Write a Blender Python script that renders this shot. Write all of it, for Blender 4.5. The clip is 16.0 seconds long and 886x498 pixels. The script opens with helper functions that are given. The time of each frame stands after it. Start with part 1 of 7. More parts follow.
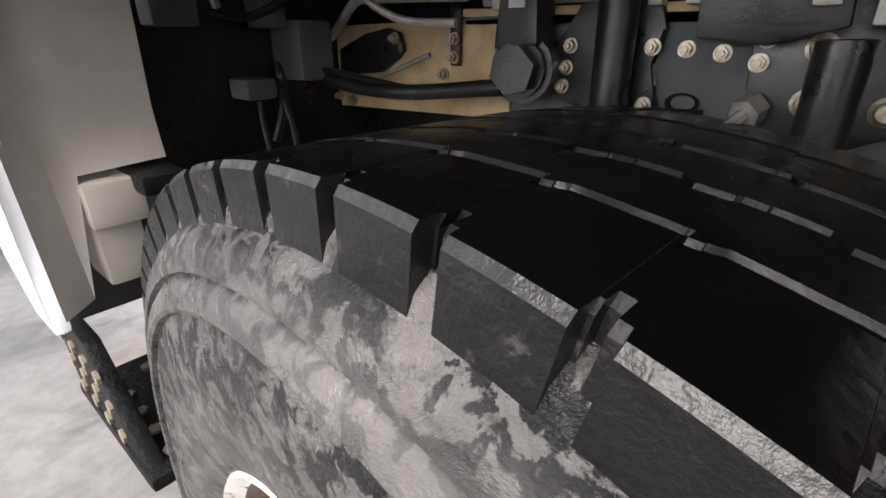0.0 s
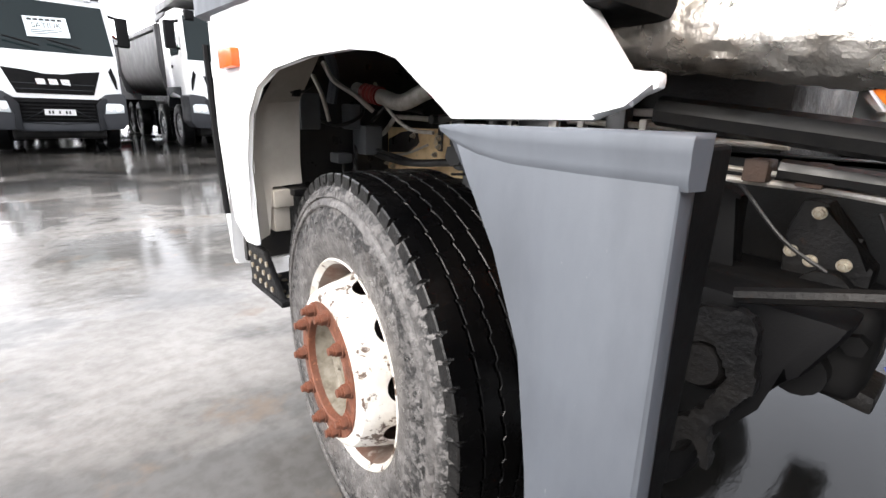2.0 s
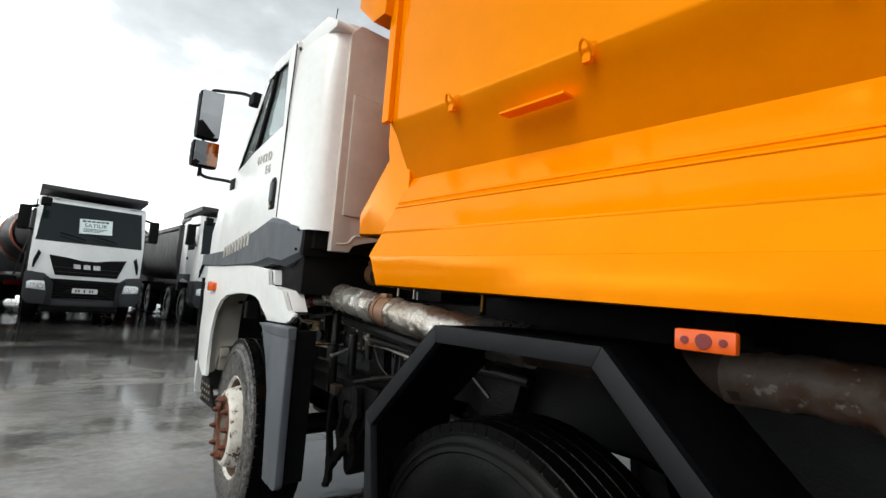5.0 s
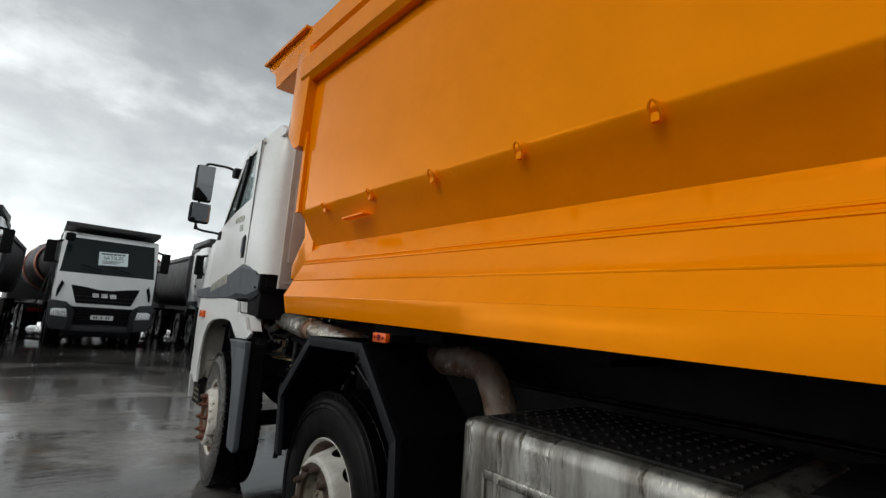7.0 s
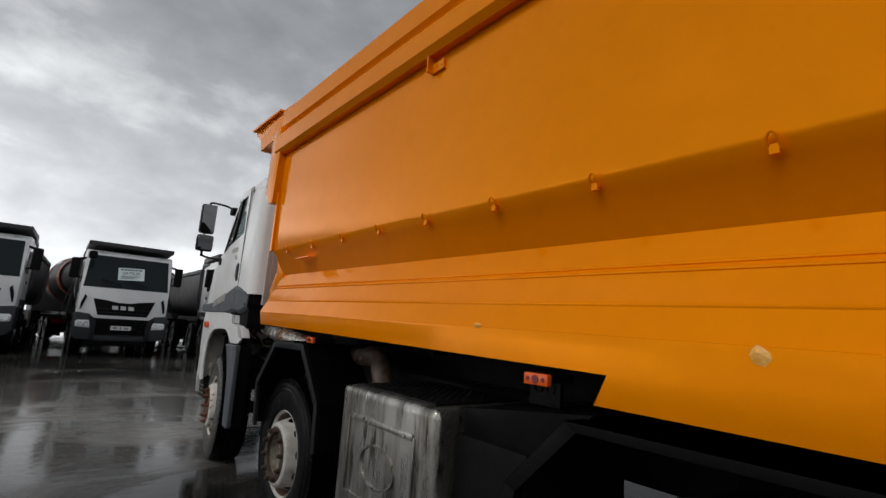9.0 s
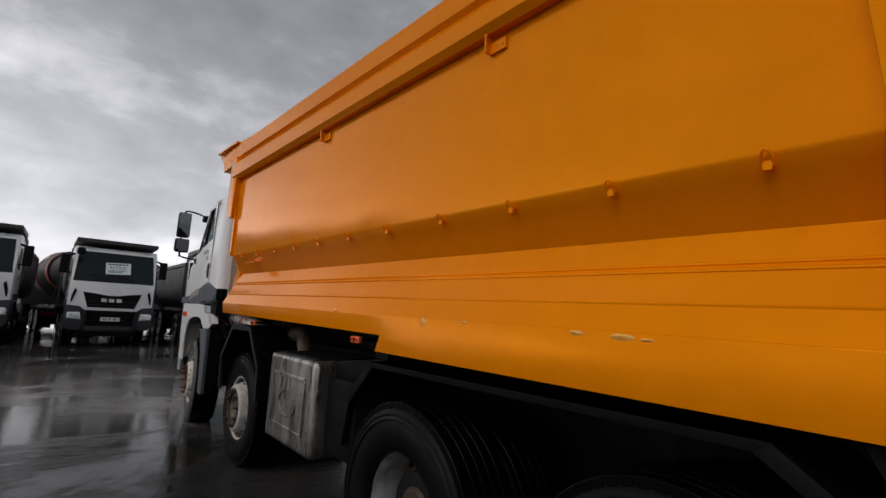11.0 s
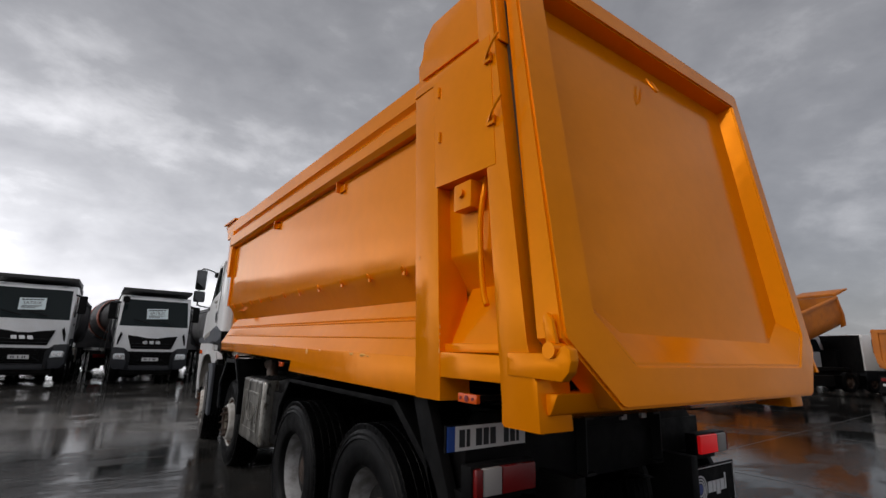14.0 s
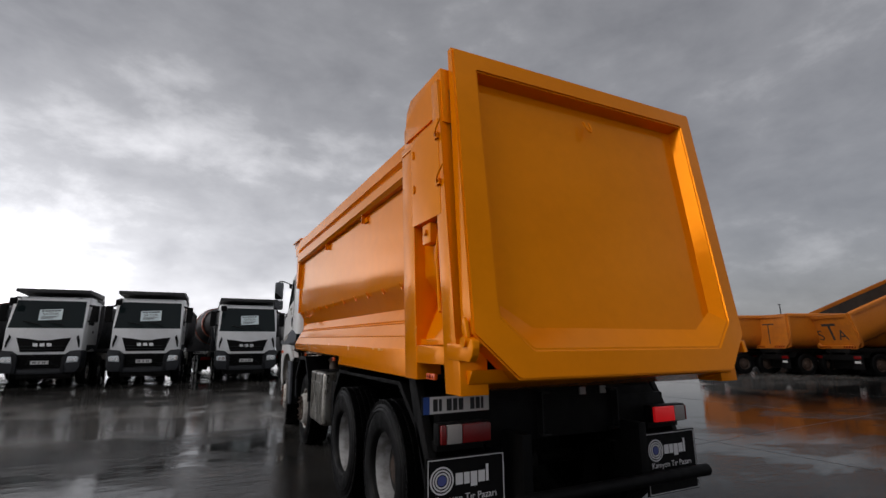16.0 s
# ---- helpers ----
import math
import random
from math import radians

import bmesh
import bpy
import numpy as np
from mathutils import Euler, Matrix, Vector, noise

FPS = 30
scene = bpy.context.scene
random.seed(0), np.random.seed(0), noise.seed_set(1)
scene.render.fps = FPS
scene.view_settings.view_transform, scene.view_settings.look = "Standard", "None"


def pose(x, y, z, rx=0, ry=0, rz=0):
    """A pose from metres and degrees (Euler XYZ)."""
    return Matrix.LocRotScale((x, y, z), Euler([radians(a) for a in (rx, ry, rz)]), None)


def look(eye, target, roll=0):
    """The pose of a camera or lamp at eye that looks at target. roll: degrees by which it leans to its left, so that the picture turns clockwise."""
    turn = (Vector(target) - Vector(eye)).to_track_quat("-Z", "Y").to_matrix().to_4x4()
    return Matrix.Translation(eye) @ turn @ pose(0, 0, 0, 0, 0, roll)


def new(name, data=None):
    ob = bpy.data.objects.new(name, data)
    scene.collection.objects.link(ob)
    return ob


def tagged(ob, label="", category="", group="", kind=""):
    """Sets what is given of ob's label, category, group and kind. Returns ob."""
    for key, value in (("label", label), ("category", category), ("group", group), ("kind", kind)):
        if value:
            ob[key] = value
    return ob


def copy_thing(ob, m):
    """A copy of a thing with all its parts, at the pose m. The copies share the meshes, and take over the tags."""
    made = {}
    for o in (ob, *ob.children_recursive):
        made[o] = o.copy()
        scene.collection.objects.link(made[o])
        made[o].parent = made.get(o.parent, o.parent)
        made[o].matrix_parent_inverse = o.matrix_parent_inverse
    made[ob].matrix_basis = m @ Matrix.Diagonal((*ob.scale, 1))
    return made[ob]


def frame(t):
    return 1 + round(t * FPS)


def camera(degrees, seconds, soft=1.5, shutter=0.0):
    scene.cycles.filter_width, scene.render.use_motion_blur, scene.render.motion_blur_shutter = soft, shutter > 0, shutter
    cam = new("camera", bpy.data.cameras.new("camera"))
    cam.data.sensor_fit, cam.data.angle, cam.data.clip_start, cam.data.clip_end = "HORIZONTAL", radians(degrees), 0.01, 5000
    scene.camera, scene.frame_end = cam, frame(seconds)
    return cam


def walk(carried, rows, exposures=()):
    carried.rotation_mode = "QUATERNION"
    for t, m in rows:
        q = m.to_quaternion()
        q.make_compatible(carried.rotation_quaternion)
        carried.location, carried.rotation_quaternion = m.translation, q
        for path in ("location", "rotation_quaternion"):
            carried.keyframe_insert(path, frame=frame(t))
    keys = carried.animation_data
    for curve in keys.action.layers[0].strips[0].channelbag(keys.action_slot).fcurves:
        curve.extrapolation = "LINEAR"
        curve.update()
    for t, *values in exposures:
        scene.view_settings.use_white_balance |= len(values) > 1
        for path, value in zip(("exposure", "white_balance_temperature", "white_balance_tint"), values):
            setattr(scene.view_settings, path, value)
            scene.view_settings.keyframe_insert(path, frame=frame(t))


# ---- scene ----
cam = camera(86.9, 16.0)
PATH = [
    (0, (-1.226, 0.006, 1.164), (0.168, 1.160, 0.343), 0.4),
    (0.5, (-1.308, -0.135, 1.173), (0.04, 1.093, 0.35), 1.4),
    (1, (-1.44, -0.343, 1.209), (-0.106, 0.918, 0.414), 1.2),
    (1.5, (-1.597, -0.668, 1.247), (-0.321, 0.696, 0.531), 1.2),
    (2, (-1.723, -0.969, 1.285), (-0.472, 0.485, 0.717), 2.0),
    (2.5, (-1.882, -1.325, 1.323), (-0.618, 0.157, 0.87), 3.6),
    (3, (-1.959, -1.712, 1.339), (-0.735, -0.16, 1.028), 3.3),
    (3.5, (-2.031, -2.047, 1.366), (-0.783, -0.486, 1.278), 4.3),
    (4, (-2.108, -2.363, 1.412), (-0.816, -0.838, 1.466), 5.4),
    (4.2, (-2.123, -2.491, 1.425), (-0.818, -0.979, 1.533), 5.5),
    (6.5, (-2.291, -4.15, 1.511), (-1.055, -2.603, 1.792), 3.8),
    (7, (-2.33, -4.442, 1.506), (-1.094, -2.902, 1.821), 4.1),
    (7.5, (-2.369, -4.773, 1.526), (-1.135, -3.236, 1.864), 3.2),
    (8, (-2.407, -5.095, 1.532), (-1.188, -3.552, 1.895), 3.3),
    (8.5, (-2.466, -5.428, 1.542), (-1.263, -3.866, 1.877), 3.6),
    (8.7, (-2.488, -5.556, 1.542), (-1.292, -3.992, 1.892), 3.8),
    (10.8, (-2.668, -7.116, 1.562), (-1.443, -5.558, 1.835), 2.6),
    (11, (-2.673, -7.243, 1.557), (-1.434, -5.701, 1.85), 2.8),
    (11.5, (-2.688, -7.585, 1.56), (-1.444, -6.04, 1.811), 2.9),
    (12, (-2.668, -7.909, 1.569), (-1.439, -6.355, 1.849), 1.6),
    (12.5, (-2.638, -8.258, 1.565), (-1.433, -6.691, 1.867), 1.5),
    (13, (-2.643, -8.608, 1.564), (-1.418, -7.062, 1.893), 1.3),
    (13.5, (-2.632, -8.935, 1.572), (-1.441, -7.373, 1.953), 1.3),
    (14, (-2.605, -9.276, 1.561), (-1.496, -7.667, 1.989), 1.5),
    (14.5, (-2.63, -9.585, 1.548), (-1.605, -7.935, 2.025), 2.0),
    (15, (-2.618, -9.879, 1.552), (-1.685, -8.182, 2.05), 0.6),
    (15.5, (-2.571, -10.176, 1.543), (-1.701, -8.43, 1.986), 0.3),
    (16, (-2.544, -10.422, 1.558), (-1.698, -8.655, 1.961), -0.4),
]
walk(cam, [(t, look(eye, target, roll)) for t, eye, target, roll in PATH],
     exposures=((0.0, 1.65, 6500, 13), (0.5, 2.4, 6500, 14), (1.0, 2.5, 6500, 13), (1.5, 2.2, 6500, 12), (2.0, 1.92, 6500, 11), (2.8, 1.42, 6500, 10), (3.5, 1.25, 6500, 4), (4.2, 0.92, 6500, 3),
                (6.3, -0.26, 6500, 3), (8.0, -0.58, 6500, 5), (11.0, -0.84, 6500, 12), (13.5, -0.70, 6500, 12), (16.0, -0.80, 6500, 12)))

# ---- world ----
world = bpy.data.worlds.new("overcast_sky")
scene.world = world
world.use_nodes = True
SUN_AZ, SUN_EL = 262.0, 40.0          # behind the clouds, to the left of the lorry
GAP_AZ = 334.0                        # a thinner band of cloud low over the far horizon


def build_sky():
    nt = world.node_tree
    nt.nodes.clear()
    N, L = nt.nodes.new, nt.links.new
    out, bg = N("ShaderNodeOutputWorld"), N("ShaderNodeBackground")
    sky = N("ShaderNodeTexSky")
    sky.sky_type, sky.sun_disc = "NISHITA", False
    sky.sun_elevation, sky.sun_rotation = radians(SUN_EL), radians(SUN_AZ)
    sky.dust_density, sky.altitude = 3.0, 50
    coord = N("ShaderNodeTexCoord")
    sep = N("ShaderNodeSeparateXYZ")
    L(coord.outputs["Generated"], sep.inputs[0])

    def m(op, a, b=None, clamp=False):
        n = N("ShaderNodeMath")
        n.operation, n.use_clamp = op, clamp
        for i, v in enumerate((a, b)):
            if v is None:
                continue
            if isinstance(v, (int, float)):
                n.inputs[i].default_value = v
            else:
                L(v, n.inputs[i])
        return n.outputs[0]

    up = m("MAXIMUM", sep.outputs[2], 0.0)
    far = m("ADD", up, 0.30)
    flat = N("ShaderNodeCombineXYZ")
    L(m("ADD", sep.outputs[0], m("MULTIPLY", m("DIVIDE", sep.outputs[0], far), 0.35)), flat.inputs[0])
    L(m("ADD", sep.outputs[1], m("MULTIPLY", m("DIVIDE", sep.outputs[1], far), 0.35)), flat.inputs[1])
    L(m("MULTIPLY", up, 2.6), flat.inputs[2])
    big, fine = N("ShaderNodeTexNoise"), N("ShaderNodeTexNoise")
    for n, s, d, r in ((big, 1.5, 4.0, 0.5), (fine, 4.6, 7.0, 0.58)):
        n.inputs["Scale"].default_value, n.inputs["Detail"].default_value, n.inputs["Roughness"].default_value = s, d, r
        n.inputs["Distortion"].default_value = 0.15
        L(flat.outputs[0], n.inputs["Vector"])
    cloud = m("ADD", m("MULTIPLY", big.outputs[0], 0.56), m("MULTIPLY", fine.outputs[0], 0.44))
    ramp = N("ShaderNodeValToRGB")
    e = ramp.color_ramp.elements
    e[0].position, e[0].color = 0.34, (0.27, 0.273, 0.287, 1)
    e[1].position, e[1].color = 0.68, (0.66, 0.664, 0.68, 1)
    mid = e.new(0.52)
    mid.color = (0.385, 0.389, 0.403, 1)
    L(cloud, ramp.inputs[0])

    def along(deg):
        az = radians(deg)
        return m("ADD", m("MULTIPLY", sep.outputs[0], math.sin(az)), m("MULTIPLY", sep.outputs[1], math.cos(az)))

    side = along(GAP_AZ)
    toward = m("MULTIPLY", m("ADD", side, 0.15), 0.87, True)
    low = m("POWER", m("SUBTRACT", 1.0, up), 3.2)
    glow = m("MULTIPLY", m("POWER", toward, 3.0), low)
    veil = m("MULTIPLY", m("ADD", along(SUN_AZ), 0.45), 0.69, True)      # the cloud thins towards the hidden sun
    south = m("MULTIPLY", m("ADD", along(195.0), 0.25), 0.8, True)       # lighter overcast behind the walk
    gain = m("ADD", m("ADD", 1.16, m("MULTIPLY", glow, 5.4)), m("ADD", m("MULTIPLY", m("MULTIPLY", veil, veil), 0.6), m("MULTIPLY", south, 0.42)))
    tone = N("ShaderNodeMix")
    tone.data_type, tone.blend_type = "RGBA", "MULTIPLY"
    tone.inputs["Factor"].default_value = 1.0
    L(ramp.outputs[0], tone.inputs[6])
    grey = N("ShaderNodeCombineXYZ")
    for i in range(3):
        L(gain, grey.inputs[i])
    L(grey.outputs[0], tone.inputs[7])
    both = N("ShaderNodeMix")
    both.data_type, both.blend_type = "RGBA", "ADD"
    both.inputs["Factor"].default_value = 0.02
    L(tone.outputs[2], both.inputs[6])
    L(sky.outputs[0], both.inputs[7])
    L(both.outputs[2], bg.inputs[0])
    bg.inputs[1].default_value = 1.0
    L(bg.outputs[0], out.inputs[0])


build_sky()
sun_data = bpy.data.lights.new("sun", "SUN")
sun_data.energy, sun_data.angle, sun_data.color = 1.35, radians(30), (1.0, 0.95, 0.88)
sun = new("sun", sun_data)
sun.matrix_world = look((0, 0, 30), (-math.sin(radians(SUN_AZ)) * 30, -math.cos(radians(SUN_AZ)) * 30, 30 - 30 * math.tan(radians(SUN_EL))))

# ---- materials ----
def material(name, color, rough=0.5, metal=0.0, tint=None, scale=6.0, amount=0.5, rough2=None, bump=0.0, bump_scale=60.0,
             detail=8.0, low=0.42, high=0.62, coat=0.0, spec=0.5, extra=None, stretch=(1, 1, 1), sheen=None):
    """A surface of one colour with patches of a second (dirt, wear), uneven gloss and fine relief."""
    mat = bpy.data.materials.new(name)
    mat.use_nodes = True
    nt = mat.node_tree
    N, L = nt.nodes.new, nt.links.new
    b = nt.nodes["Principled BSDF"]
    b.inputs["Metallic"].default_value, b.inputs["Roughness"].default_value = metal, rough
    b.inputs["Coat Weight"].default_value = coat
    b.inputs["Specular IOR Level"].default_value = spec
    b.inputs["Coat Roughness"].default_value = 0.12
    if sheen:                       # warm tint put on the specular reflections
        b.inputs["Specular Tint"].default_value = (*sheen, 1)
    coord = N("ShaderNodeTexCoord")
    mp = N("ShaderNodeMapping")
    mp.inputs["Scale"].default_value = stretch
    L(coord.outputs["Object"], mp.inputs[0])
    vec = mp.outputs[0]

    def tex(s, d=detail, r=0.6):
        n = N("ShaderNodeTexNoise")
        n.inputs["Scale"].default_value, n.inputs["Detail"].default_value, n.inputs["Roughness"].default_value = s, d, r
        L(vec, n.inputs["Vector"])
        return n.outputs[0]

    def remap(v, a, c, x, y):
        n = N("ShaderNodeMapRange")
        for i, w in enumerate((a, c, x, y)):
            n.inputs[i + 1].default_value = w
        L(v, n.inputs[0])
        return n.outputs[0]

    def mix(f, a, c):
        n = N("ShaderNodeMix")
        n.data_type = "RGBA"
        L(f, n.inputs[0])
        for i, w in ((6, a), (7, c)):
            if isinstance(w, tuple):
                n.inputs[i].default_value = (*w, 1)
            else:
                L(w, n.inputs[i])
        return n.outputs[2]

    tint = tint or tuple(c * 0.7 for c in color)
    patch = remap(tex(scale), low, high, 0.0, amount)
    col = mix(patch, color, tint)
    grain = remap(tex(scale * 9, 4), 0.3, 0.7, 0.0, 0.14)
    col = mix(grain, col, tuple(c * 0.55 for c in color))
    if extra:                       # a third colour in sharper flecks: rust, chips, splashes
        ecol, escale, elow, ehigh = extra
        col = mix(remap(tex(escale, 10, 0.7), elow, ehigh, 0.0, 1.0), col, ecol)
    L(col, b.inputs["Base Color"])
    L(remap(tex(scale * 1.7), 0.35, 0.65, rough, rough if rough2 is None else rough2), b.inputs["Roughness"])
    if bump:
        n = N("ShaderNodeBump")
        n.inputs["Strength"].default_value, n.inputs["Distance"].default_value = bump, 0.01
        L(tex(bump_scale, 6), n.inputs["Height"])
        L(n.outputs[0], b.inputs["Normal"])
    return mat


def plain(name, color, rough=0.4, metal=0.0, emit=0.0, alpha=1.0, trans=0.0):
    mat = bpy.data.materials.new(name)
    mat.use_nodes = True
    b = mat.node_tree.nodes["Principled BSDF"]
    b.inputs["Base Color"].default_value = (*color, 1)
    b.inputs["Roughness"].default_value, b.inputs["Metallic"].default_value = rough, metal
    b.inputs["Transmission Weight"].default_value = trans
    if emit:
        b.inputs["Emission Color"].default_value = (*color, 1)
        b.inputs["Emission Strength"].default_value = emit
    return mat


YELLOW = material("orange_yellow_body_paint", (0.94, 0.271, 0.0003), 0.10, 0.18, tint=(0.88, 0.245, 0.0003), scale=0.9, amount=0.5, rough2=0.16,
                  bump=0.5, bump_scale=1.5, spec=0.19, sheen=(1.0, 0.70, 0.22))
WHITE = material("white_cab_paint", (0.84, 0.85, 0.86), 0.3, tint=(0.76, 0.76, 0.75), scale=2.2, amount=0.5, rough2=0.45, bump=0.02, bump_scale=90, coat=0.3)
CREAM = material("dirty_white_liner", (0.44, 0.405, 0.355), 0.5, tint=(0.30, 0.265, 0.215), scale=3.5, amount=0.55, rough2=0.65, bump=0.06, bump_scale=140,
                 extra=((0.10, 0.085, 0.07), 26, 0.68, 0.72))
GREY = material("grey_moulded_plastic", (0.092, 0.102, 0.119), 0.46, tint=(0.070, 0.077, 0.090), scale=4, amount=0.75, rough2=0.66, bump=0.05, bump_scale=420, extra=((0.17, 0.18, 0.20), 30, 0.68, 0.74), stretch=(1, 1.4, 0.5))
SLATE = material("grey_painted_steel", (0.010, 0.0112, 0.0138), 0.42, tint=(0.0055, 0.0062, 0.0078), scale=4, amount=0.6, rough2=0.6, bump=0.08, bump_scale=120, spec=0.25)
# near-zero base: depth of shadow is put into this black
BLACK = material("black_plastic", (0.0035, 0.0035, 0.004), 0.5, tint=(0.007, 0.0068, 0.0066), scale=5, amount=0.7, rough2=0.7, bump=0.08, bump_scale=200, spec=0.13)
CHASSIS = material("oily_black_chassis_steel", (0.005, 0.005, 0.0054), 0.32, tint=(0.011, 0.0098, 0.0088), scale=5, amount=0.8, rough2=0.6, bump=0.35, bump_scale=70, spec=0.2,
                   extra=((0.055, 0.026, 0.012), 13, 0.66, 0.76))
RAIL = material("grey_chassis_rail_paint", (0.105, 0.113, 0.122), 0.45, tint=(0.07, 0.066, 0.06), scale=3, amount=0.6, rough2=0.65, bump=0.12, bump_scale=90,
                extra=((0.16, 0.08, 0.03), 9, 0.66, 0.74))
# darker copy of RAIL: shade under the body is put into this colour
RAIL_SHADED = material("shaded_oily_rail_paint", (0.014, 0.015, 0.016), 0.42, tint=(0.012, 0.011, 0.010), scale=4, amount=0.8, rough2=0.6, bump=0.2, bump_scale=80, spec=0.2)
ENAMEL = material("glossy_black_enamel", (0.012, 0.012, 0.013), 0.26, tint=(0.030, 0.027, 0.024), scale=8, amount=0.6, rough2=0.45, bump=0.1, bump_scale=90)
# beige carries grime and the orange light bounced off the tipper body
BEIGE = material("grimed_white_with_orange_bounce", (0.60, 0.53, 0.485), 0.38, tint=(0.46, 0.40, 0.36), scale=2.5, amount=0.7, rough2=0.5, bump=0.03, bump_scale=80)
RUSTY_YELLOW = material("rust_stained_ochre_steel", (0.74, 0.56, 0.32), 0.6, tint=(0.32, 0.19, 0.09), scale=6, amount=0.6, rough2=0.75, bump=0.2, bump_scale=90,
                        extra=((0.45, 0.38, 0.27), 11, 0.58, 0.66))
# set darker than real rubber, with shadow depth in the colour
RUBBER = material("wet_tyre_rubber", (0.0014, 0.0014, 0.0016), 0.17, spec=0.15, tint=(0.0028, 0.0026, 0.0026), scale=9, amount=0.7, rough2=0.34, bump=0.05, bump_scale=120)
# darker, duller copy of RUBBER for the wheels standing in shade
RUBBER_DULL = material("wet_black_tread_rubber", (0.0010, 0.0010, 0.0011), 0.24, spec=0.07, tint=(0.002, 0.0019, 0.0018), scale=9, amount=0.7, rough2=0.36, bump=0.06, bump_scale=120)
# lighter than RUBBER: grime, with wet sheen and edge glints painted in
LUG = material("grimy_lug_rubber_with_sheen", (0.0085, 0.0082, 0.008), 0.24, tint=(0.003, 0.0029, 0.0029), scale=14, amount=0.9, rough2=0.4, bump=0.25, bump_scale=70, spec=0.4,
               extra=((0.07, 0.066, 0.064), 34, 0.60, 0.68))


def muddy_sidewall():
    """Rubber whose dirt lies in rings: mottled splashes at the shoulder and the middle, smoother film on the ribs and by the rim."""
    mat = bpy.data.materials.new("mud_smeared_tyre_sidewall")
    mat.use_nodes = True
    nt = mat.node_tree
    N, L = nt.nodes.new, nt.links.new
    b = nt.nodes["Principled BSDF"]
    co = N("ShaderNodeTexCoord")
    sep = N("ShaderNodeSeparateXYZ")
    L(co.outputs["Object"], sep.inputs[0])

    def m(op, a, c=None):
        n = N("ShaderNodeMath")
        n.operation = op
        for i, v in enumerate((a, c)):
            if isinstance(v, (int, float)):
                n.inputs[i].default_value = v
            elif v is not None:
                L(v, n.inputs[i])
        return n.outputs[0]

    r = m("SQRT", m("ADD", m("MULTIPLY", sep.outputs[1], sep.outputs[1]), m("MULTIPLY", sep.outputs[2], sep.outputs[2])))
    ang = m("ARCTAN2", sep.outputs[1], sep.outputs[2])
    polar = N("ShaderNodeCombineXYZ")
    L(m("MULTIPLY", r, 3.0), polar.inputs[0])
    L(m("MULTIPLY", ang, 0.55), polar.inputs[1])

    def tex(s, d, rough, vec=None, dist=0.0):
        n = N("ShaderNodeTexNoise")
        n.inputs["Scale"].default_value, n.inputs["Detail"].default_value, n.inputs["Roughness"].default_value = s, d, rough
        n.inputs["Distortion"].default_value = dist
        L(vec or co.outputs["Object"], n.inputs["Vector"])
        return n.outputs[0]

    def remap(v, a, c, x, y):
        n = N("ShaderNodeMapRange")
        for i, w in enumerate((a, c, x, y)):
            n.inputs[i + 1].default_value = w
        L(v, n.inputs[0])
        return n.outputs[0]

    def ramp(v, stops):
        n = N("ShaderNodeValToRGB")
        el = n.color_ramp.elements
        el[0].position, el[0].color = stops[0][0], (stops[0][1],) * 3 + (1,)
        el[1].position, el[1].color = stops[-1][0], (stops[-1][1],) * 3 + (1,)
        for p, c in stops[1:-1]:
            el.new(p).color = (c, c, c, 1)
        L(v, n.inputs[0])
        return n.outputs[0]

    def mix(f, a, c):
        n = N("ShaderNodeMix")
        n.data_type = "RGBA"
        L(f, n.inputs[0])
        for i, w in ((6, a), (7, c)):
            if isinstance(w, tuple):
                n.inputs[i].default_value = (*w, 1)
            else:
                L(w, n.inputs[i])
        return n.outputs[2]

    u = remap(r, 0.29, 0.53, 0.0, 1.0)
    blotch = ramp(u, [(0.0, 0.40), (0.16, 0.30), (0.34, 0.45), (0.48, 0.9), (0.645, 1.0), (0.665, 0.40), (0.752, 0.40), (0.762, 0.95), (0.778, 0.45), (0.84, 0.70), (0.89, 1.0), (1.0, 0.9)])
    film = mix(remap(tex(7, 6, 0.6, polar.outputs[0]), 0.35, 0.65, 0, 1), (0.150, 0.142, 0.138), (0.072, 0.068, 0.066))
    speck = remap(tex(58, 6, 0.6, None, 0.5), 0.49, 0.52, 0, 1)
    col = mix(m("MULTIPLY", speck, blotch), film, (0.005, 0.0049, 0.0048))
    chunk = remap(tex(24, 7, 0.66, None, 0.4), 0.54, 0.60, 0, 0.7)
    col = mix(m("MULTIPLY", chunk, blotch), col, (0.02, 0.019, 0.018))
    col = mix(remap(tex(5, 4, 0.5), 0.58, 0.72, 0, 0.45), col, (0.07, 0.055, 0.044))
    L(col, b.inputs["Base Color"])
    L(remap(tex(30, 6, 0.6), 0.35, 0.65, 0.2, 0.5), b.inputs["Roughness"])
    b.inputs["Specular IOR Level"].default_value = 0.45
    bump = N("ShaderNodeBump")
    bump.inputs["Distance"].default_value = 0.018
    L(remap(blotch, 0.05, 1.0, 0.22, 0.8), bump.inputs["Strength"])
    L(m("ADD", tex(26, 8, 0.7, None, 0.6), m("MULTIPLY", tex(90, 4, 0.6), 0.35)), bump.inputs["Height"])
    L(bump.outputs[0], b.inputs["Normal"])
    return mat


SIDEWALL = muddy_sidewall()
SIDEWALL_CLEAN = material("wet_black_tyre_sidewall", (0.003, 0.003, 0.0034), 0.3, spec=0.10, tint=(0.007, 0.0067, 0.0065), scale=7, amount=0.6, rough2=0.5, bump=0.15, bump_scale=80)
RIM = material("chipped_white_rim", (0.68, 0.66, 0.62), 0.4, tint=(0.50, 0.45, 0.38), scale=9, amount=0.7, rough2=0.55, bump=0.12, bump_scale=110,
               extra=((0.075, 0.048, 0.034), 21, 0.56, 0.60))
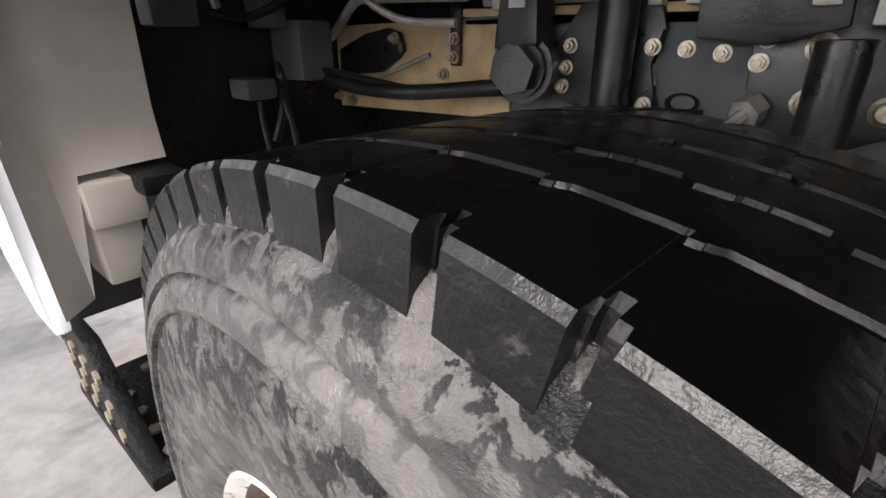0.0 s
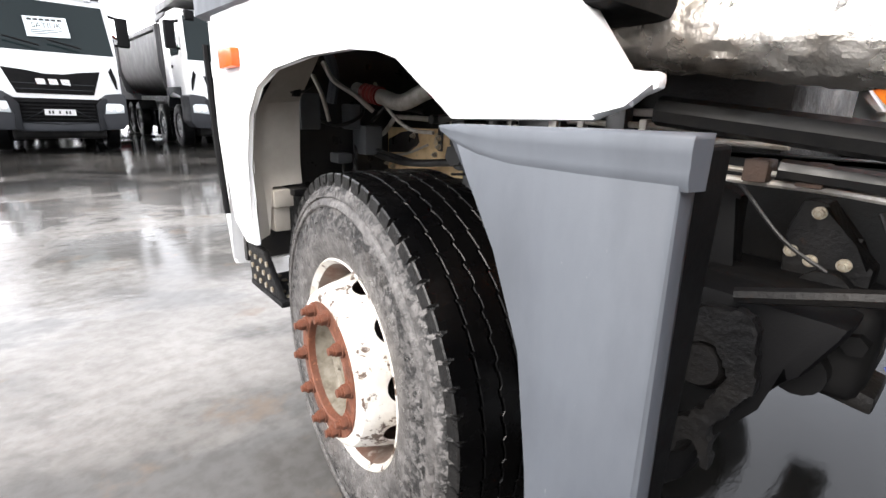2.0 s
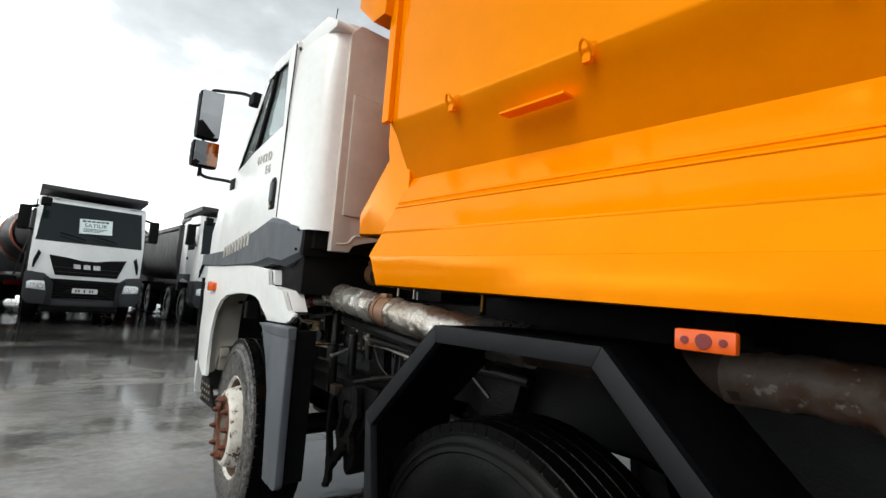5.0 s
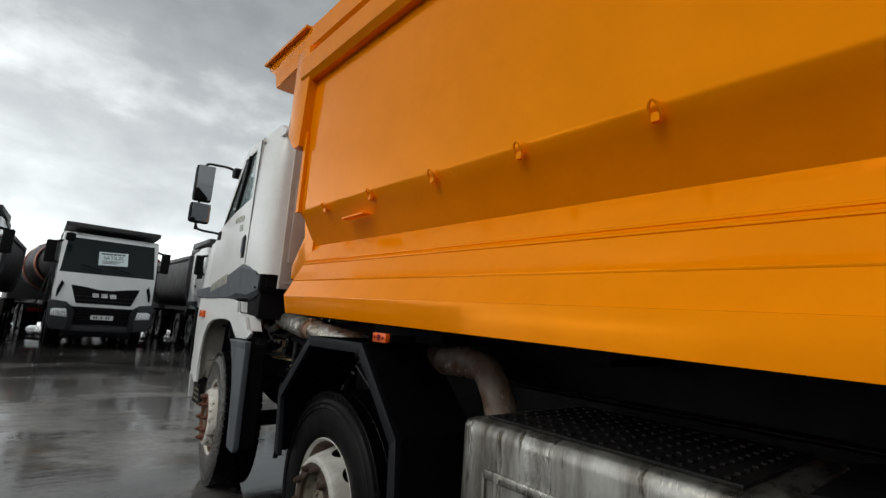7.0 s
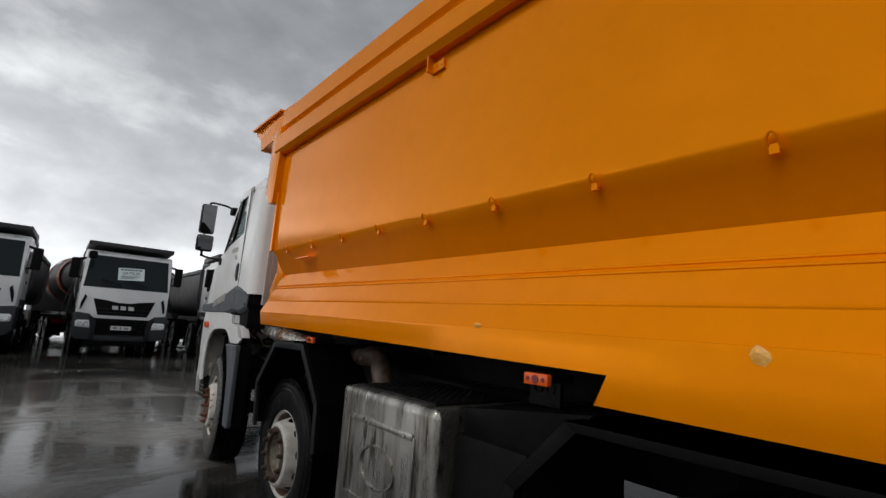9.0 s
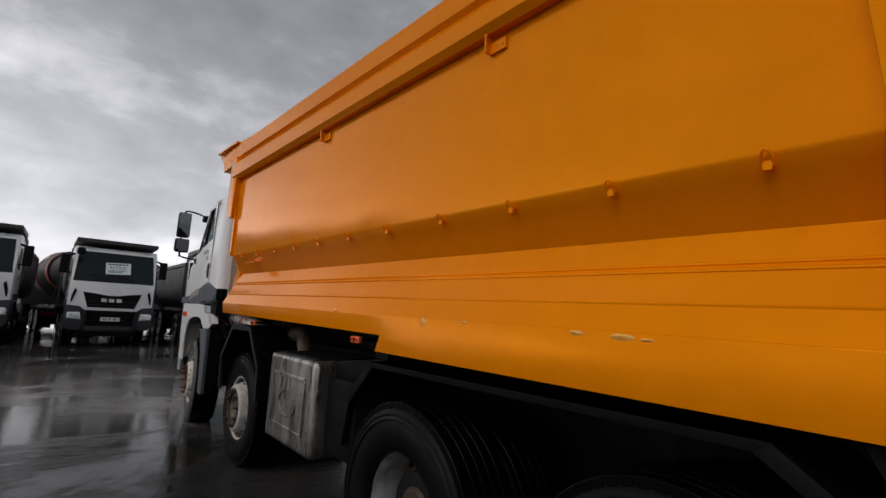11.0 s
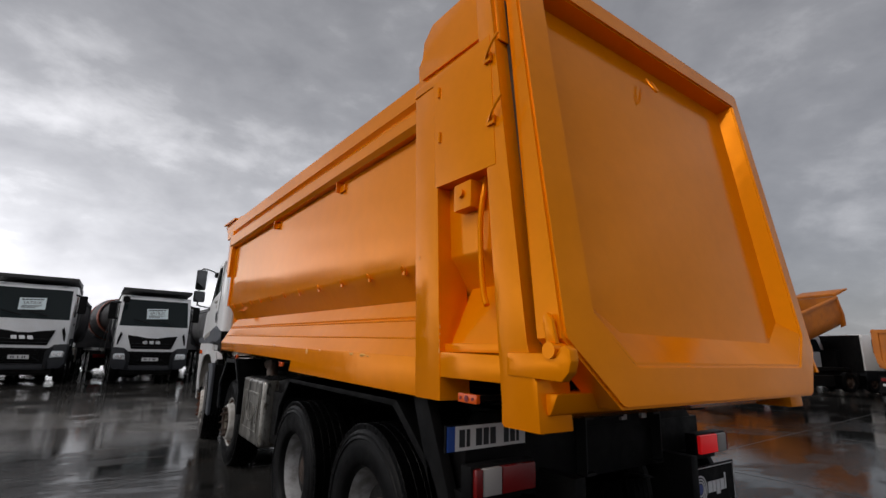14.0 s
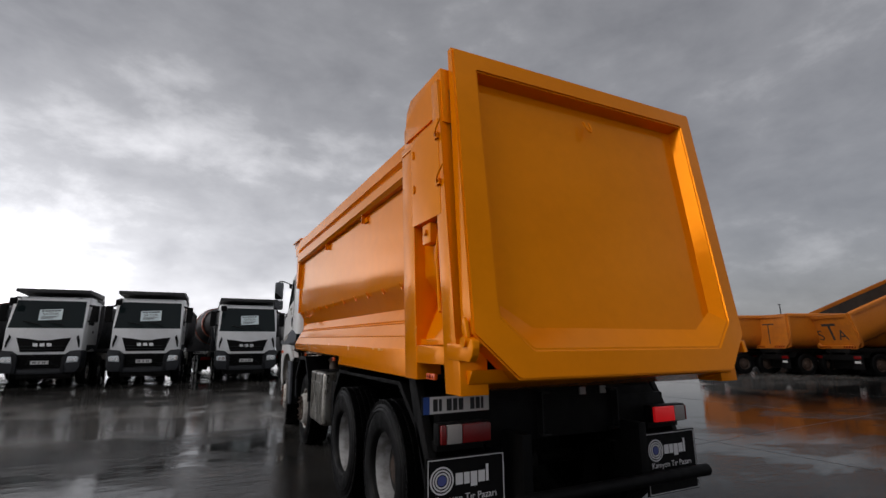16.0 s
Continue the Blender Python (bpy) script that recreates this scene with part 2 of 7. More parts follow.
RIM_BARREL = material("rust_streaked_rim_barrel", (0.14, 0.105, 0.085), 0.45, tint=(0.10, 0.042, 0.024), scale=12, amount=0.9, rough2=0.65, bump=0.2, bump_scale=90,
                      extra=((0.30, 0.26, 0.23), 18, 0.60, 0.66))
RIM_PALE = material("dusty_white_rim", (0.52, 0.51, 0.49), 0.4, tint=(0.30, 0.28, 0.24), scale=9, amount=0.8, rough2=0.55, bump=0.1, bump_scale=110)
RIM_GREY = material("dull_grey_rim", (0.36, 0.36, 0.365), 0.38, 0.2, tint=(0.13, 0.12, 0.11), scale=8, amount=0.8, rough2=0.6, bump=0.1, bump_scale=90)
RUST = material("rusty_hub_steel", (0.15, 0.050, 0.025), 0.55, tint=(0.08, 0.030, 0.016), scale=16, amount=0.9, rough2=0.8, bump=0.3, bump_scale=150,
                extra=((0.25, 0.10, 0.05), 40, 0.58, 0.66))
HUB_DULL = material("pale_greasy_hub_cap", (0.22, 0.20, 0.16), 0.5, tint=(0.10, 0.08, 0.055), scale=22, amount=0.9, rough2=0.7, bump=0.2, bump_scale=120)
RUST_DARK = material("dark_rusty_hub", (0.06, 0.035, 0.024), 0.5, tint=(0.03, 0.02, 0.015), scale=16, amount=0.9, rough2=0.7, bump=0.3, bump_scale=150)
STEEL = material("bright_bolt_steel", (0.52, 0.48, 0.40), 0.35, 0.7, tint=(0.30, 0.22, 0.13), scale=60, amount=0.8, rough2=0.5)
FOIL = material("crumpled_silver_foil_lagging", (0.72, 0.69, 0.645), 0.22, 0.88, tint=(0.42, 0.34, 0.26), scale=4, amount=0.85, rough2=0.34, bump=0.4, bump_scale=70,
                extra=((0.40, 0.25, 0.14), 4, 0.66, 0.78))
CLAMP = material("heat_browned_exhaust_steel", (0.36, 0.22, 0.16), 0.45, 0.6, tint=(0.20, 0.11, 0.06), scale=9, amount=0.8, rough2=0.6, bump=0.1,
                 extra=((0.42, 0.26, 0.07), 6, 0.56, 0.66))
ALU = material("stained_aluminium_tank", (0.50, 0.485, 0.45), 0.22, 0.9, tint=(0.13, 0.112, 0.088), scale=5, amount=0.9, rough2=0.5, bump=0.22, bump_scale=30,
               extra=((0.075, 0.06, 0.045), 11, 0.55, 0.63), stretch=(1, 2.0, 0.32))
GLASS = plain("dark_cab_glass", (0.010, 0.016, 0.017), 0.08)
GLASS.node_tree.nodes["Principled BSDF"].inputs["Specular IOR Level"].default_value = 0.22
PANE = plain("clear_side_glass", (0.55, 0.62, 0.62), 0.03, trans=0.85)
MIRROR = plain("mirror_glass", (0.38, 0.39, 0.41), 0.03, 0.98)
AMBER = plain("amber_lens", (0.72, 0.10, 0.008), 0.2)
RED = plain("red_lens", (0.16, 0.005, 0.005), 0.22)
RED_LIT = plain("lit_red_lens", (0.85, 0.012, 0.015), 0.2, emit=0.35)
CLEAR = plain("clear_lens", (0.33, 0.31, 0.30), 0.2)
LENS = plain("headlamp_lens", (0.62, 0.66, 0.68), 0.12, 0.4)
CHROME = plain("chrome", (0.72, 0.72, 0.72), 0.2, 0.9)
PAPER = plain("printed_paper", (0.70, 0.80, 0.82), 0.6)
PLATE_WHITE = plain("number_plate_white", (0.62, 0.62, 0.62), 0.35)
PLATE_BLUE = plain("number_plate_blue", (0.012, 0.06, 0.30), 0.35)
INK = plain("black_print", (0.012, 0.012, 0.014), 0.5)
SIGN_WHITE = plain("white_print", (0.66, 0.66, 0.68), 0.5)
SIGN_BLUE = plain("blue_print", (0.07, 0.09, 0.28), 0.5)
HOSE = material("black_rubber_hose", (0.008, 0.008, 0.0085), 0.28, tint=(0.020, 0.018, 0.016), scale=14, amount=0.6, rough2=0.6)
GALV = material("galvanised_pipe", (0.52, 0.50, 0.47), 0.4, 0.45, tint=(0.30, 0.26, 0.20), scale=20, amount=0.7, rough2=0.55)
BRASS_RAM = material("yellow_hoist_ram", (0.46, 0.26, 0.05), 0.4, 0.2, tint=(0.32, 0.17, 0.04), scale=6, amount=0.6, rough2=0.5)
GREY_TUB = material("grey_tipper_body_paint", (0.075, 0.075, 0.08), 0.45, tint=(0.045, 0.045, 0.046), scale=1.6, amount=0.7, rough2=0.6, bump=0.05)
SOOT = material("black_tipper_body_paint", (0.03, 0.03, 0.033), 0.45, tint=(0.055, 0.052, 0.05), scale=1.6, amount=0.7, rough2=0.6, bump=0.05)
OCHRE = material("worn_yellow_tipper_paint", (0.60, 0.175, 0.008), 0.45, tint=(0.40, 0.11, 0.015), scale=1.2, amount=0.7, rough2=0.6,
                 extra=((0.12, 0.08, 0.05), 7, 0.64, 0.72))

# ---- shapes ----
def box(bm, lo, hi, bev=0.0, seg=2):
    vs = [bm.verts.new((x, y, z)) for x in (lo[0], hi[0]) for y in (lo[1], hi[1]) for z in (lo[2], hi[2])]
    fs = [bm.faces.new([vs[i] for i in f]) for f in ((0, 1, 3, 2), (4, 6, 7, 5), (0, 4, 5, 1), (2, 3, 7, 6), (0, 2, 6, 4), (1, 5, 7, 3))]
    if bev:
        bmesh.ops.bevel(bm, geom=list({e for f in fs for e in f.edges}), offset=bev, segments=seg, profile=0.6, affect="EDGES")
    return bm


def prism(bm, pts, axis, a, b, bev=0.0):
    """A polygon drawn square to an axis (x: points are y, z; y: x, z; z: x, y), pulled from a to b."""
    def at(p, d):
        return {"x": (d, p[0], p[1]), "y": (p[0], d, p[1]), "z": (p[0], p[1], d)}[axis]
    v0, v1 = [bm.verts.new(at(p, a)) for p in pts], [bm.verts.new(at(p, b)) for p in pts]
    n = len(pts)
    fs = [bm.faces.new(v0), bm.faces.new(v1[::-1])]
    fs += [bm.faces.new((v0[i], v1[i], v1[(i + 1) % n], v0[(i + 1) % n])) for i in range(n)]
    if bev:
        bmesh.ops.bevel(bm, geom=list({e for f in fs for e in f.edges}), offset=bev, segments=2, profile=0.6, affect="EDGES")
    return bm


def strip(bm, sections, thick=0.0):
    """Skins rows of points, section after section."""
    rows = [[bm.verts.new(p) for p in s] for s in sections]
    for r, s in zip(rows, rows[1:]):
        for i in range(len(r) - 1):
            bm.faces.new((r[i], r[i + 1], s[i + 1], s[i]))
    if thick:
        bmesh.ops.solidify(bm, geom=list(bm.faces), thickness=thick)
    return bm


def ring(bm, center, d, r, seg, up=None):
    d = Vector(d).normalized()
    u = d.orthogonal().normalized() if up is None else up
    w = d.cross(u).normalized()
    return [bm.verts.new(Vector(center) + (u * math.cos(2 * math.pi * i / seg) + w * math.sin(2 * math.pi * i / seg)) * r) for i in range(seg)]


def tube(bm, pts, r, seg=10, wob=0.0, rnd=None):
    pts = [Vector(p) for p in pts]
    up, rows = None, []
    for i, p in enumerate(pts):
        d = (pts[min(i + 1, len(pts) - 1)] - pts[max(i - 1, 0)]).normalized()
        up = d.orthogonal().normalized() if up is None else (up - d * up.dot(d)).normalized()
        rr = r[i] if isinstance(r, (list, tuple)) else r
        row = ring(bm, p, d, rr, seg, up)
        if wob:
            for v in row:
                v.co += (v.co - p).normalized() * (rnd.uniform(-wob, wob))
        rows.append(row)
    for a, c in zip(rows, rows[1:]):
        for i in range(seg):
            bm.faces.new((a[i], a[(i + 1) % seg], c[(i + 1) % seg], c[i]))
    bm.faces.new(rows[0][::-1])
    bm.faces.new(rows[-1])
    return bm


def curve(pts, n=6):
    """A smooth line through the points."""
    P = [Vector(p) for p in pts]
    P = [2 * P[0] - P[1], *P, 2 * P[-1] - P[-2]]
    out = []
    for i in range(1, len(P) - 2):
        a, b, c, d = P[i - 1:i + 3]
        for k in range(n):
            t = k / n
            out.append(0.5 * ((2 * b) + (c - a) * t + (2 * a - 5 * b + 4 * c - d) * t * t + (3 * b - a - 3 * c + d) * t ** 3))
    out.append(P[-2])
    return out


def lathe(bm, prof, seg=48, closed=False):
    """Turns (radius, x) pairs round the x axis."""
    rows = [[bm.verts.new((x, r * math.cos(2 * math.pi * i / seg), r * math.sin(2 * math.pi * i / seg))) for i in range(seg)] for r, x in prof]
    pairs = list(zip(rows, rows[1:])) + ([(rows[-1], rows[0])] if closed else [])
    for a, c in pairs:
        for i in range(seg):
            bm.faces.new((a[i], a[(i + 1) % seg], c[(i + 1) % seg], c[i]))
    return bm


def disc(bm, r, x, seg=32):
    bm.faces.new([bm.verts.new((x, r * math.cos(2 * math.pi * i / seg), r * math.sin(2 * math.pi * i / seg))) for i in range(seg)])
    return bm


def mesh(name, bm, mats, smooth=False):
    bmesh.ops.recalc_face_normals(bm, faces=list(bm.faces))
    me = bpy.data.meshes.new(name)
    bm.to_mesh(me)
    bm.free()
    for mt in (mats if isinstance(mats, (list, tuple)) else (mats,)):
        me.materials.append(mt)
    if smooth:
        me.shade_smooth()
        me.set_sharp_from_angle(angle=radians(smooth if smooth is not True else 38))
    return me


def link(name, me, parent, m=None, label=""):
    ob = new(name, me)
    ob.parent = parent
    if m is not None:
        ob.matrix_basis = m
    if label:
        ob["label"] = label
    return ob


def part(name, bm, mats, parent, label="", smooth=False, m=None):
    return link(name, mesh(name, bm, mats, smooth), parent, m, label)


def B():
    return bmesh.new()


def thing(name, label, category, group="", m=None, kind=""):
    ob = new(name)
    ob.empty_display_size = 0.2
    if m is not None:
        ob.matrix_basis = m
    return tagged(ob, label, category, group, kind)


def group_part(name, parent, m=None, label=""):
    return link(name, None, parent, m, label)


def words(text, size, mat, parent, m, name="lettering", depth=0.001, label="", align="LEFT"):
    cu = bpy.data.curves.new(name, "FONT")
    cu.body, cu.size, cu.extrude, cu.align_x = text, size, depth, align
    tmp = bpy.data.objects.new(name, cu)
    scene.collection.objects.link(tmp)
    dg = bpy.context.evaluated_depsgraph_get()
    me = bpy.data.meshes.new_from_object(tmp.evaluated_get(dg))
    bpy.data.objects.remove(tmp)
    bpy.data.curves.remove(cu)
    me.materials.clear()
    me.materials.append(mat)
    return link(name, me, parent, m, label)


def lerp(a, b, t):
    return a + (b - a) * t

# ---- ground ----
def wet_ground():
    mat = bpy.data.materials.new("wet_concrete_with_puddles")
    mat.use_nodes = True
    nt = mat.node_tree
    N, L = nt.nodes.new, nt.links.new
    b = nt.nodes["Principled BSDF"]
    coord = N("ShaderNodeTexCoord")

    def tex(s, d=6.0, r=0.55, stretch=None, dist=0.0):
        n = N("ShaderNodeTexNoise")
        n.inputs["Scale"].default_value, n.inputs["Detail"].default_value, n.inputs["Roughness"].default_value = s, d, r
        n.inputs["Distortion"].default_value = dist
        v = coord.outputs["Object"]
        if stretch:
            mp = N("ShaderNodeMapping")
            mp.inputs["Scale"].default_value = stretch
            L(v, mp.inputs[0])
            v = mp.outputs[0]
        L(v, n.inputs["Vector"])
        return n.outputs[0]

    def remap(v, a, c, x, y):
        n = N("ShaderNodeMapRange")
        n.interpolation_type = "SMOOTHSTEP"
        for i, w in enumerate((a, c, x, y)):
            n.inputs[i + 1].default_value = w
        L(v, n.inputs[0])
        return n.outputs[0]

    def mix(f, a, c):
        n = N("ShaderNodeMix")
        n.data_type = "RGBA"
        L(f, n.inputs[0])
        for i, w in ((6, a), (7, c)):
            if isinstance(w, tuple):
                n.inputs[i].default_value = (*w, 1)
            else:
                L(w, n.inputs[i])
        return n.outputs[2]

    pool = remap(tex(0.33, 9, 0.62, (1.0, 1.5, 1.0), 0.5), 0.465, 0.535, 0.0, 1.0)     # standing water
    # standing water under the cab and chassis, its dark colour also holding their shade
    sep = N("ShaderNodeSeparateXYZ")
    L(coord.outputs["Object"], sep.inputs[0])

    def calc(op, a, c):
        n = N("ShaderNodeMath")
        n.operation = op
        for i, v in enumerate((a, c)):
            if isinstance(v, (int, float)):
                n.inputs[i].default_value = v
            else:
                L(v, n.inputs[i])
        return n.outputs[0]

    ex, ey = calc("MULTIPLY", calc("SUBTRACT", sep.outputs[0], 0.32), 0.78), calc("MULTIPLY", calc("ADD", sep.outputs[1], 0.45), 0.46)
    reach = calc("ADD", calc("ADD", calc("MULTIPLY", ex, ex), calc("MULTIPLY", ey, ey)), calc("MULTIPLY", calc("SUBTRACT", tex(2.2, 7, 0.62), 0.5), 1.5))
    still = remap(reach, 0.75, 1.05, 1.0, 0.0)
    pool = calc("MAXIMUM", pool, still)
    # toned paler by the cab and darker over the soaked yard, to balance exposure
    along = calc("ADD", sep.outputs[1], calc("MULTIPLY", calc("SUBTRACT", tex(0.45, 6, 0.6), 0.5), 5.0))
    pale = calc("MULTIPLY", remap(along, -1.4, 1.2, 0.0, 1.0), remap(along, 5.0, 10.0, 1.0, 0.15))
    pale = calc("MULTIPLY", pale, calc("SUBTRACT", 1.0, still))
    dark_tone = mix(remap(tex(0.7), 0.35, 0.65, 0, 1), (0.036, 0.035, 0.0335), (0.019, 0.0185, 0.018))
    pale_tone = mix(remap(tex(0.9, 7), 0.35, 0.65, 0, 1), (0.25, 0.24, 0.228), (0.155, 0.147, 0.139))
    dark_tone = mix(pool, dark_tone, (0.011, 0.011, 0.0108))
    pale_tone = mix(pool, pale_tone, (0.115, 0.112, 0.108))
    col = mix(pale, dark_tone, pale_tone)
    speck = N("ShaderNodeMix")
    speck.data_type, speck.blend_type = "RGBA", "MULTIPLY"
    L(remap(tex(14, 8), 0.35, 0.7, 0, 0.55), speck.inputs[0])
    L(col, speck.inputs[6])
    speck.inputs[7].default_value = (0.62, 0.6, 0.58, 1)
    col = speck.outputs[2]
    silt = calc("MULTIPLY", remap(tex(1.9, 9, 0.65), 0.56, 0.68, 0, 0.6), calc("ADD", calc("MULTIPLY", pale, 0.75), 0.25))
    col = mix(silt, col, (0.16, 0.118, 0.085))  # mud silt
    L(col, b.inputs["Base Color"])
    damp = remap(tex(1.1, 8, 0.6), 0.36, 0.64, 0.03, 0.09)
    rough = N("ShaderNodeMix")
    L(pool, rough.inputs[0])
    L(damp, rough.inputs[2])
    rough.inputs[3].default_value = 0.010
    L(rough.outputs[0], b.inputs["Roughness"])
    L(calc("ADD", remap(calc("MAXIMUM", pool, pale), 0.0, 1.0, 0.05, 0.20), calc("MULTIPLY", still, 0.18)), b.inputs["Specular IOR Level"])
    bump = N("ShaderNodeBump")
    bump.inputs["Distance"].default_value = 0.012
    dry = N("ShaderNodeMath")
    dry.operation = "SUBTRACT"
    dry.inputs[0].default_value = 0.22
    L(pool, dry.inputs[1])
    dry.use_clamp = True
    keep = N("ShaderNodeMath")
    keep.operation = "ADD"
    keep.inputs[1].default_value = 0.085
    L(dry.outputs[0], keep.inputs[0])
    L(keep.outputs[0], bump.inputs["Strength"])
    L(calc("ADD", tex(9, 9, 0.68), calc("MULTIPLY", tex(4.0, 4, 0.55, (0.4, 1.5, 1.0)), 2.0)), bump.inputs["Height"])
    L(bump.outputs[0], b.inputs["Normal"])
    return mat


GROUND = wet_ground()
bm = B()
edges = [-2500, -300, -60, -25, -12, 0, 12, 25, 60, 300, 2500]
grid = [[bm.verts.new((x, y, 0)) for y in edges] for x in edges]
for i in range(len(edges) - 1):
    for j in range(len(edges) - 1):
        bm.faces.new((grid[i][j], grid[i + 1][j], grid[i + 1][j + 1], grid[i][j + 1]))
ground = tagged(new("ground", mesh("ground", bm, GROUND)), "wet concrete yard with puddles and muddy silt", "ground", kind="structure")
JOINT = material("tarred_slab_joint", (0.03, 0.03, 0.03), 0.25, tint=(0.06, 0.055, 0.05), scale=5, amount=0.8, rough2=0.5)
for k in range(-2, 3):
    bm = B()
    for j in range(60):
        box(bm, (-30 + j, -0.006, -0.01), (-29 + j, 0.006, 0.002))
    part("slab_joint", bm, JOINT, ground, "dark joint between concrete slabs", m=pose(0, -14.5 + 4.6 * k, 0, 0, 0, 3))
for k in (1, 2, 3):
    bm = B()
    box(bm, (-0.007, -40, -0.01), (0.007, 40, 0.002))
    part("slab_joint", bm, JOINT, ground, "dark joint between concrete slabs", m=pose(-0.6 + 5.2 * k, 0, 0, 0, 0, 3))

# ---- wheels: axis along x, outer face towards -x ----
def tread_mesh(R=0.54, W=0.29, pitches=62, zig=0.0040, cut=1.0):
    """Five ribs over the carcass with narrow sawtooth grooves between; the shoulders are notched into square lugs, with small tie bars in each notch."""
    bm = B()
    at = (0.0, 0.02, 0.20, 0.36, 0.50, 0.66, 0.775, 0.78, 0.81, 0.815, 0.905, 0.91, 0.98)
    notch = (0, 0, 0, 0, 0, 0, 0, 0.010, 0.010, 0.017, 0.017, 0.006, 0.006)
    saw = (1.0, -0.9, -0.6, -0.3, 0.0, 0.25, 0.42, 0.43, 0.5, 0.51, 0.8, 0.81, 1.0)
    m = len(at)
    edges = [-W / 2 - 0.002, -W * 0.285, -W * 0.095, W * 0.095, W * 0.285, W / 2 + 0.002]
    low = R - 0.020
    for k in range(5):
        rows = []
        for i in range(pitches * m):
            p, j = divmod(i, m)
            a = 2 * math.pi * (p + at[j]) / pitches
            zl, zr = zig * saw[(j + 5 * k) % m], zig * saw[(j + 5 * (k + 1)) % m]
            l, r = edges[k] + (0 if k == 0 else 0.0026 + zl), edges[k + 1] - (0 if k == 4 else 0.0026 - zr)
            pts = [(l, low), (l + 0.0004, R - 0.0024), (l + 0.0022, R - 0.0003), (r - 0.0022, R - 0.0003), (r - 0.0004, R - 0.0024), (r, low)]
            c = notch[j] * cut
            if k == 0:
                pts = [(l + c * 0.8, low - 0.030), (l + c + 0.001, R - 0.006), (l + c + 0.004, R - 0.0022)] + pts[3:]
            elif k == 4:
                pts = pts[:3] + [(r - c - 0.004, R - 0.0022), (r - c - 0.001, R - 0.006), (r - c * 0.8, low - 0.030)]
            rows.append([bm.verts.new((x, rr * math.cos(a), rr * math.sin(a))) for x, rr in pts])
        for i, (q0, q1) in enumerate(zip(rows, rows[1:] + rows[:1])):
            for j in range(5):
                f = bm.faces.new((q0[j], q0[j + 1], q1[j + 1], q1[j]))
                # lug faces and unnotched edges get LUG, with its painted sheen
                f.material_index = int(k == 0 and (j == 0 or j == 1 and notch[i % m] == 0))
    for i in range(pitches if cut == 1.0 else 0):  # tie bars in the shoulder notches
        for j in (0.845, 0.878):
            a = 2 * math.pi * (i + j) / pitches
            ca, sa = math.cos(a), math.sin(a)
            x0, x1, t = -W / 2 + 0.006, -W / 2 + 0.015, 0.0018
            vs = [bm.verts.new((x, rr * ca - d * sa, rr * sa + d * ca)) for x, rr in ((x0, R - 0.050), (x0 + 0.002, R - 0.034), (x1, R - 0.029)) for d in (-t, t)]
            for f in ((0, 1, 3, 2), (2, 3, 5, 4)):
                bm.faces.new([vs[g] for g in f]).material_index = 1
    return bm


def carcass(bm, R=0.54, W=0.29):
    g, h = R - 0.017, W / 2
    lathe(bm, [(0.288, -h + 0.045), (0.298, -h + 0.004), (0.306, -h - 0.006), (0.325, -h - 0.014), (0.37, -h - 0.022), (0.405, -h - 0.0225), (0.430, -h - 0.020), (0.4475, -h - 0.0165),
               (0.4495, -h - 0.0215), (0.453, -h - 0.0230), (0.466, -h - 0.0195), (0.4700, -h - 0.0155), (0.4720, -h - 0.0125), (0.4745, -h - 0.0120), (0.4765, -h - 0.0165), (0.481, -h - 0.0165), (0.493, -h - 0.0120), (0.5000, -h - 0.0065), (0.5030, -h - 0.002), (0.512, -h + 0.001), (g, -h + 0.012)], 96)
    lathe(bm, [(g, -h + 0.012), (g, h - 0.012)], 96)
    lathe(bm, [(g, h - 0.012), (0.49, h), (0.40, h + 0.012), (0.32, h), (0.288, h - 0.045)], 64)
    return bm


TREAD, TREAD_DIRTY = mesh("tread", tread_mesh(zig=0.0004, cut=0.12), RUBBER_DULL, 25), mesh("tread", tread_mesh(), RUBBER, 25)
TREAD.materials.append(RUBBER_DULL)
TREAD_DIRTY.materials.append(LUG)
SIDE_DIRTY = mesh("tyre", carcass(B()), SIDEWALL, 30)
SIDE_WET = mesh("tyre", carcass(B()), SIDEWALL_CLEAN, 30)


def holed_cone(bm, r0, x0, r1, x1, holes=10, hole=0.62, n=5):
    """A ring of sheet from (r0, x0) to (r1, x1) with oval hand holes, and their rims."""
    for k in range(holes):
        sq, ov = [], []
        for side in range(4):
            for i in range(n):
                t = i / n
                sq.append(((t, 0), (1, t), (1 - t, 1), (0, 1 - t))[side])
        cells = []
        for u, v in sq:
            a = math.atan2(v - 0.5, u - 0.5)
            cells.append((0.5 + 0.27 * math.cos(a), 0.5 + 0.5 * hole * math.sin(a)))

        def at(u, v, back=0.0):
            a = 2 * math.pi * (k + u) / holes
            r, x = lerp(r0, r1, v), lerp(x0, x1, v) + back
            return (x, r * math.cos(a), r * math.sin(a))
        vo, vi, vb = [bm.verts.new(at(*p)) for p in sq], [bm.verts.new(at(*p)) for p in cells], [bm.verts.new(at(*p, 0.012)) for p in cells]
        for i in range(len(sq)):
            j = (i + 1) % len(sq)
            bm.faces.new((vo[i], vo[j], vi[j], vi[i]))
            bm.faces.new((vi[i], vi[j], vb[j], vb[i]))
    bmesh.ops.remove_doubles(bm, verts=list(bm.verts), dist=0.0005)
    return bm


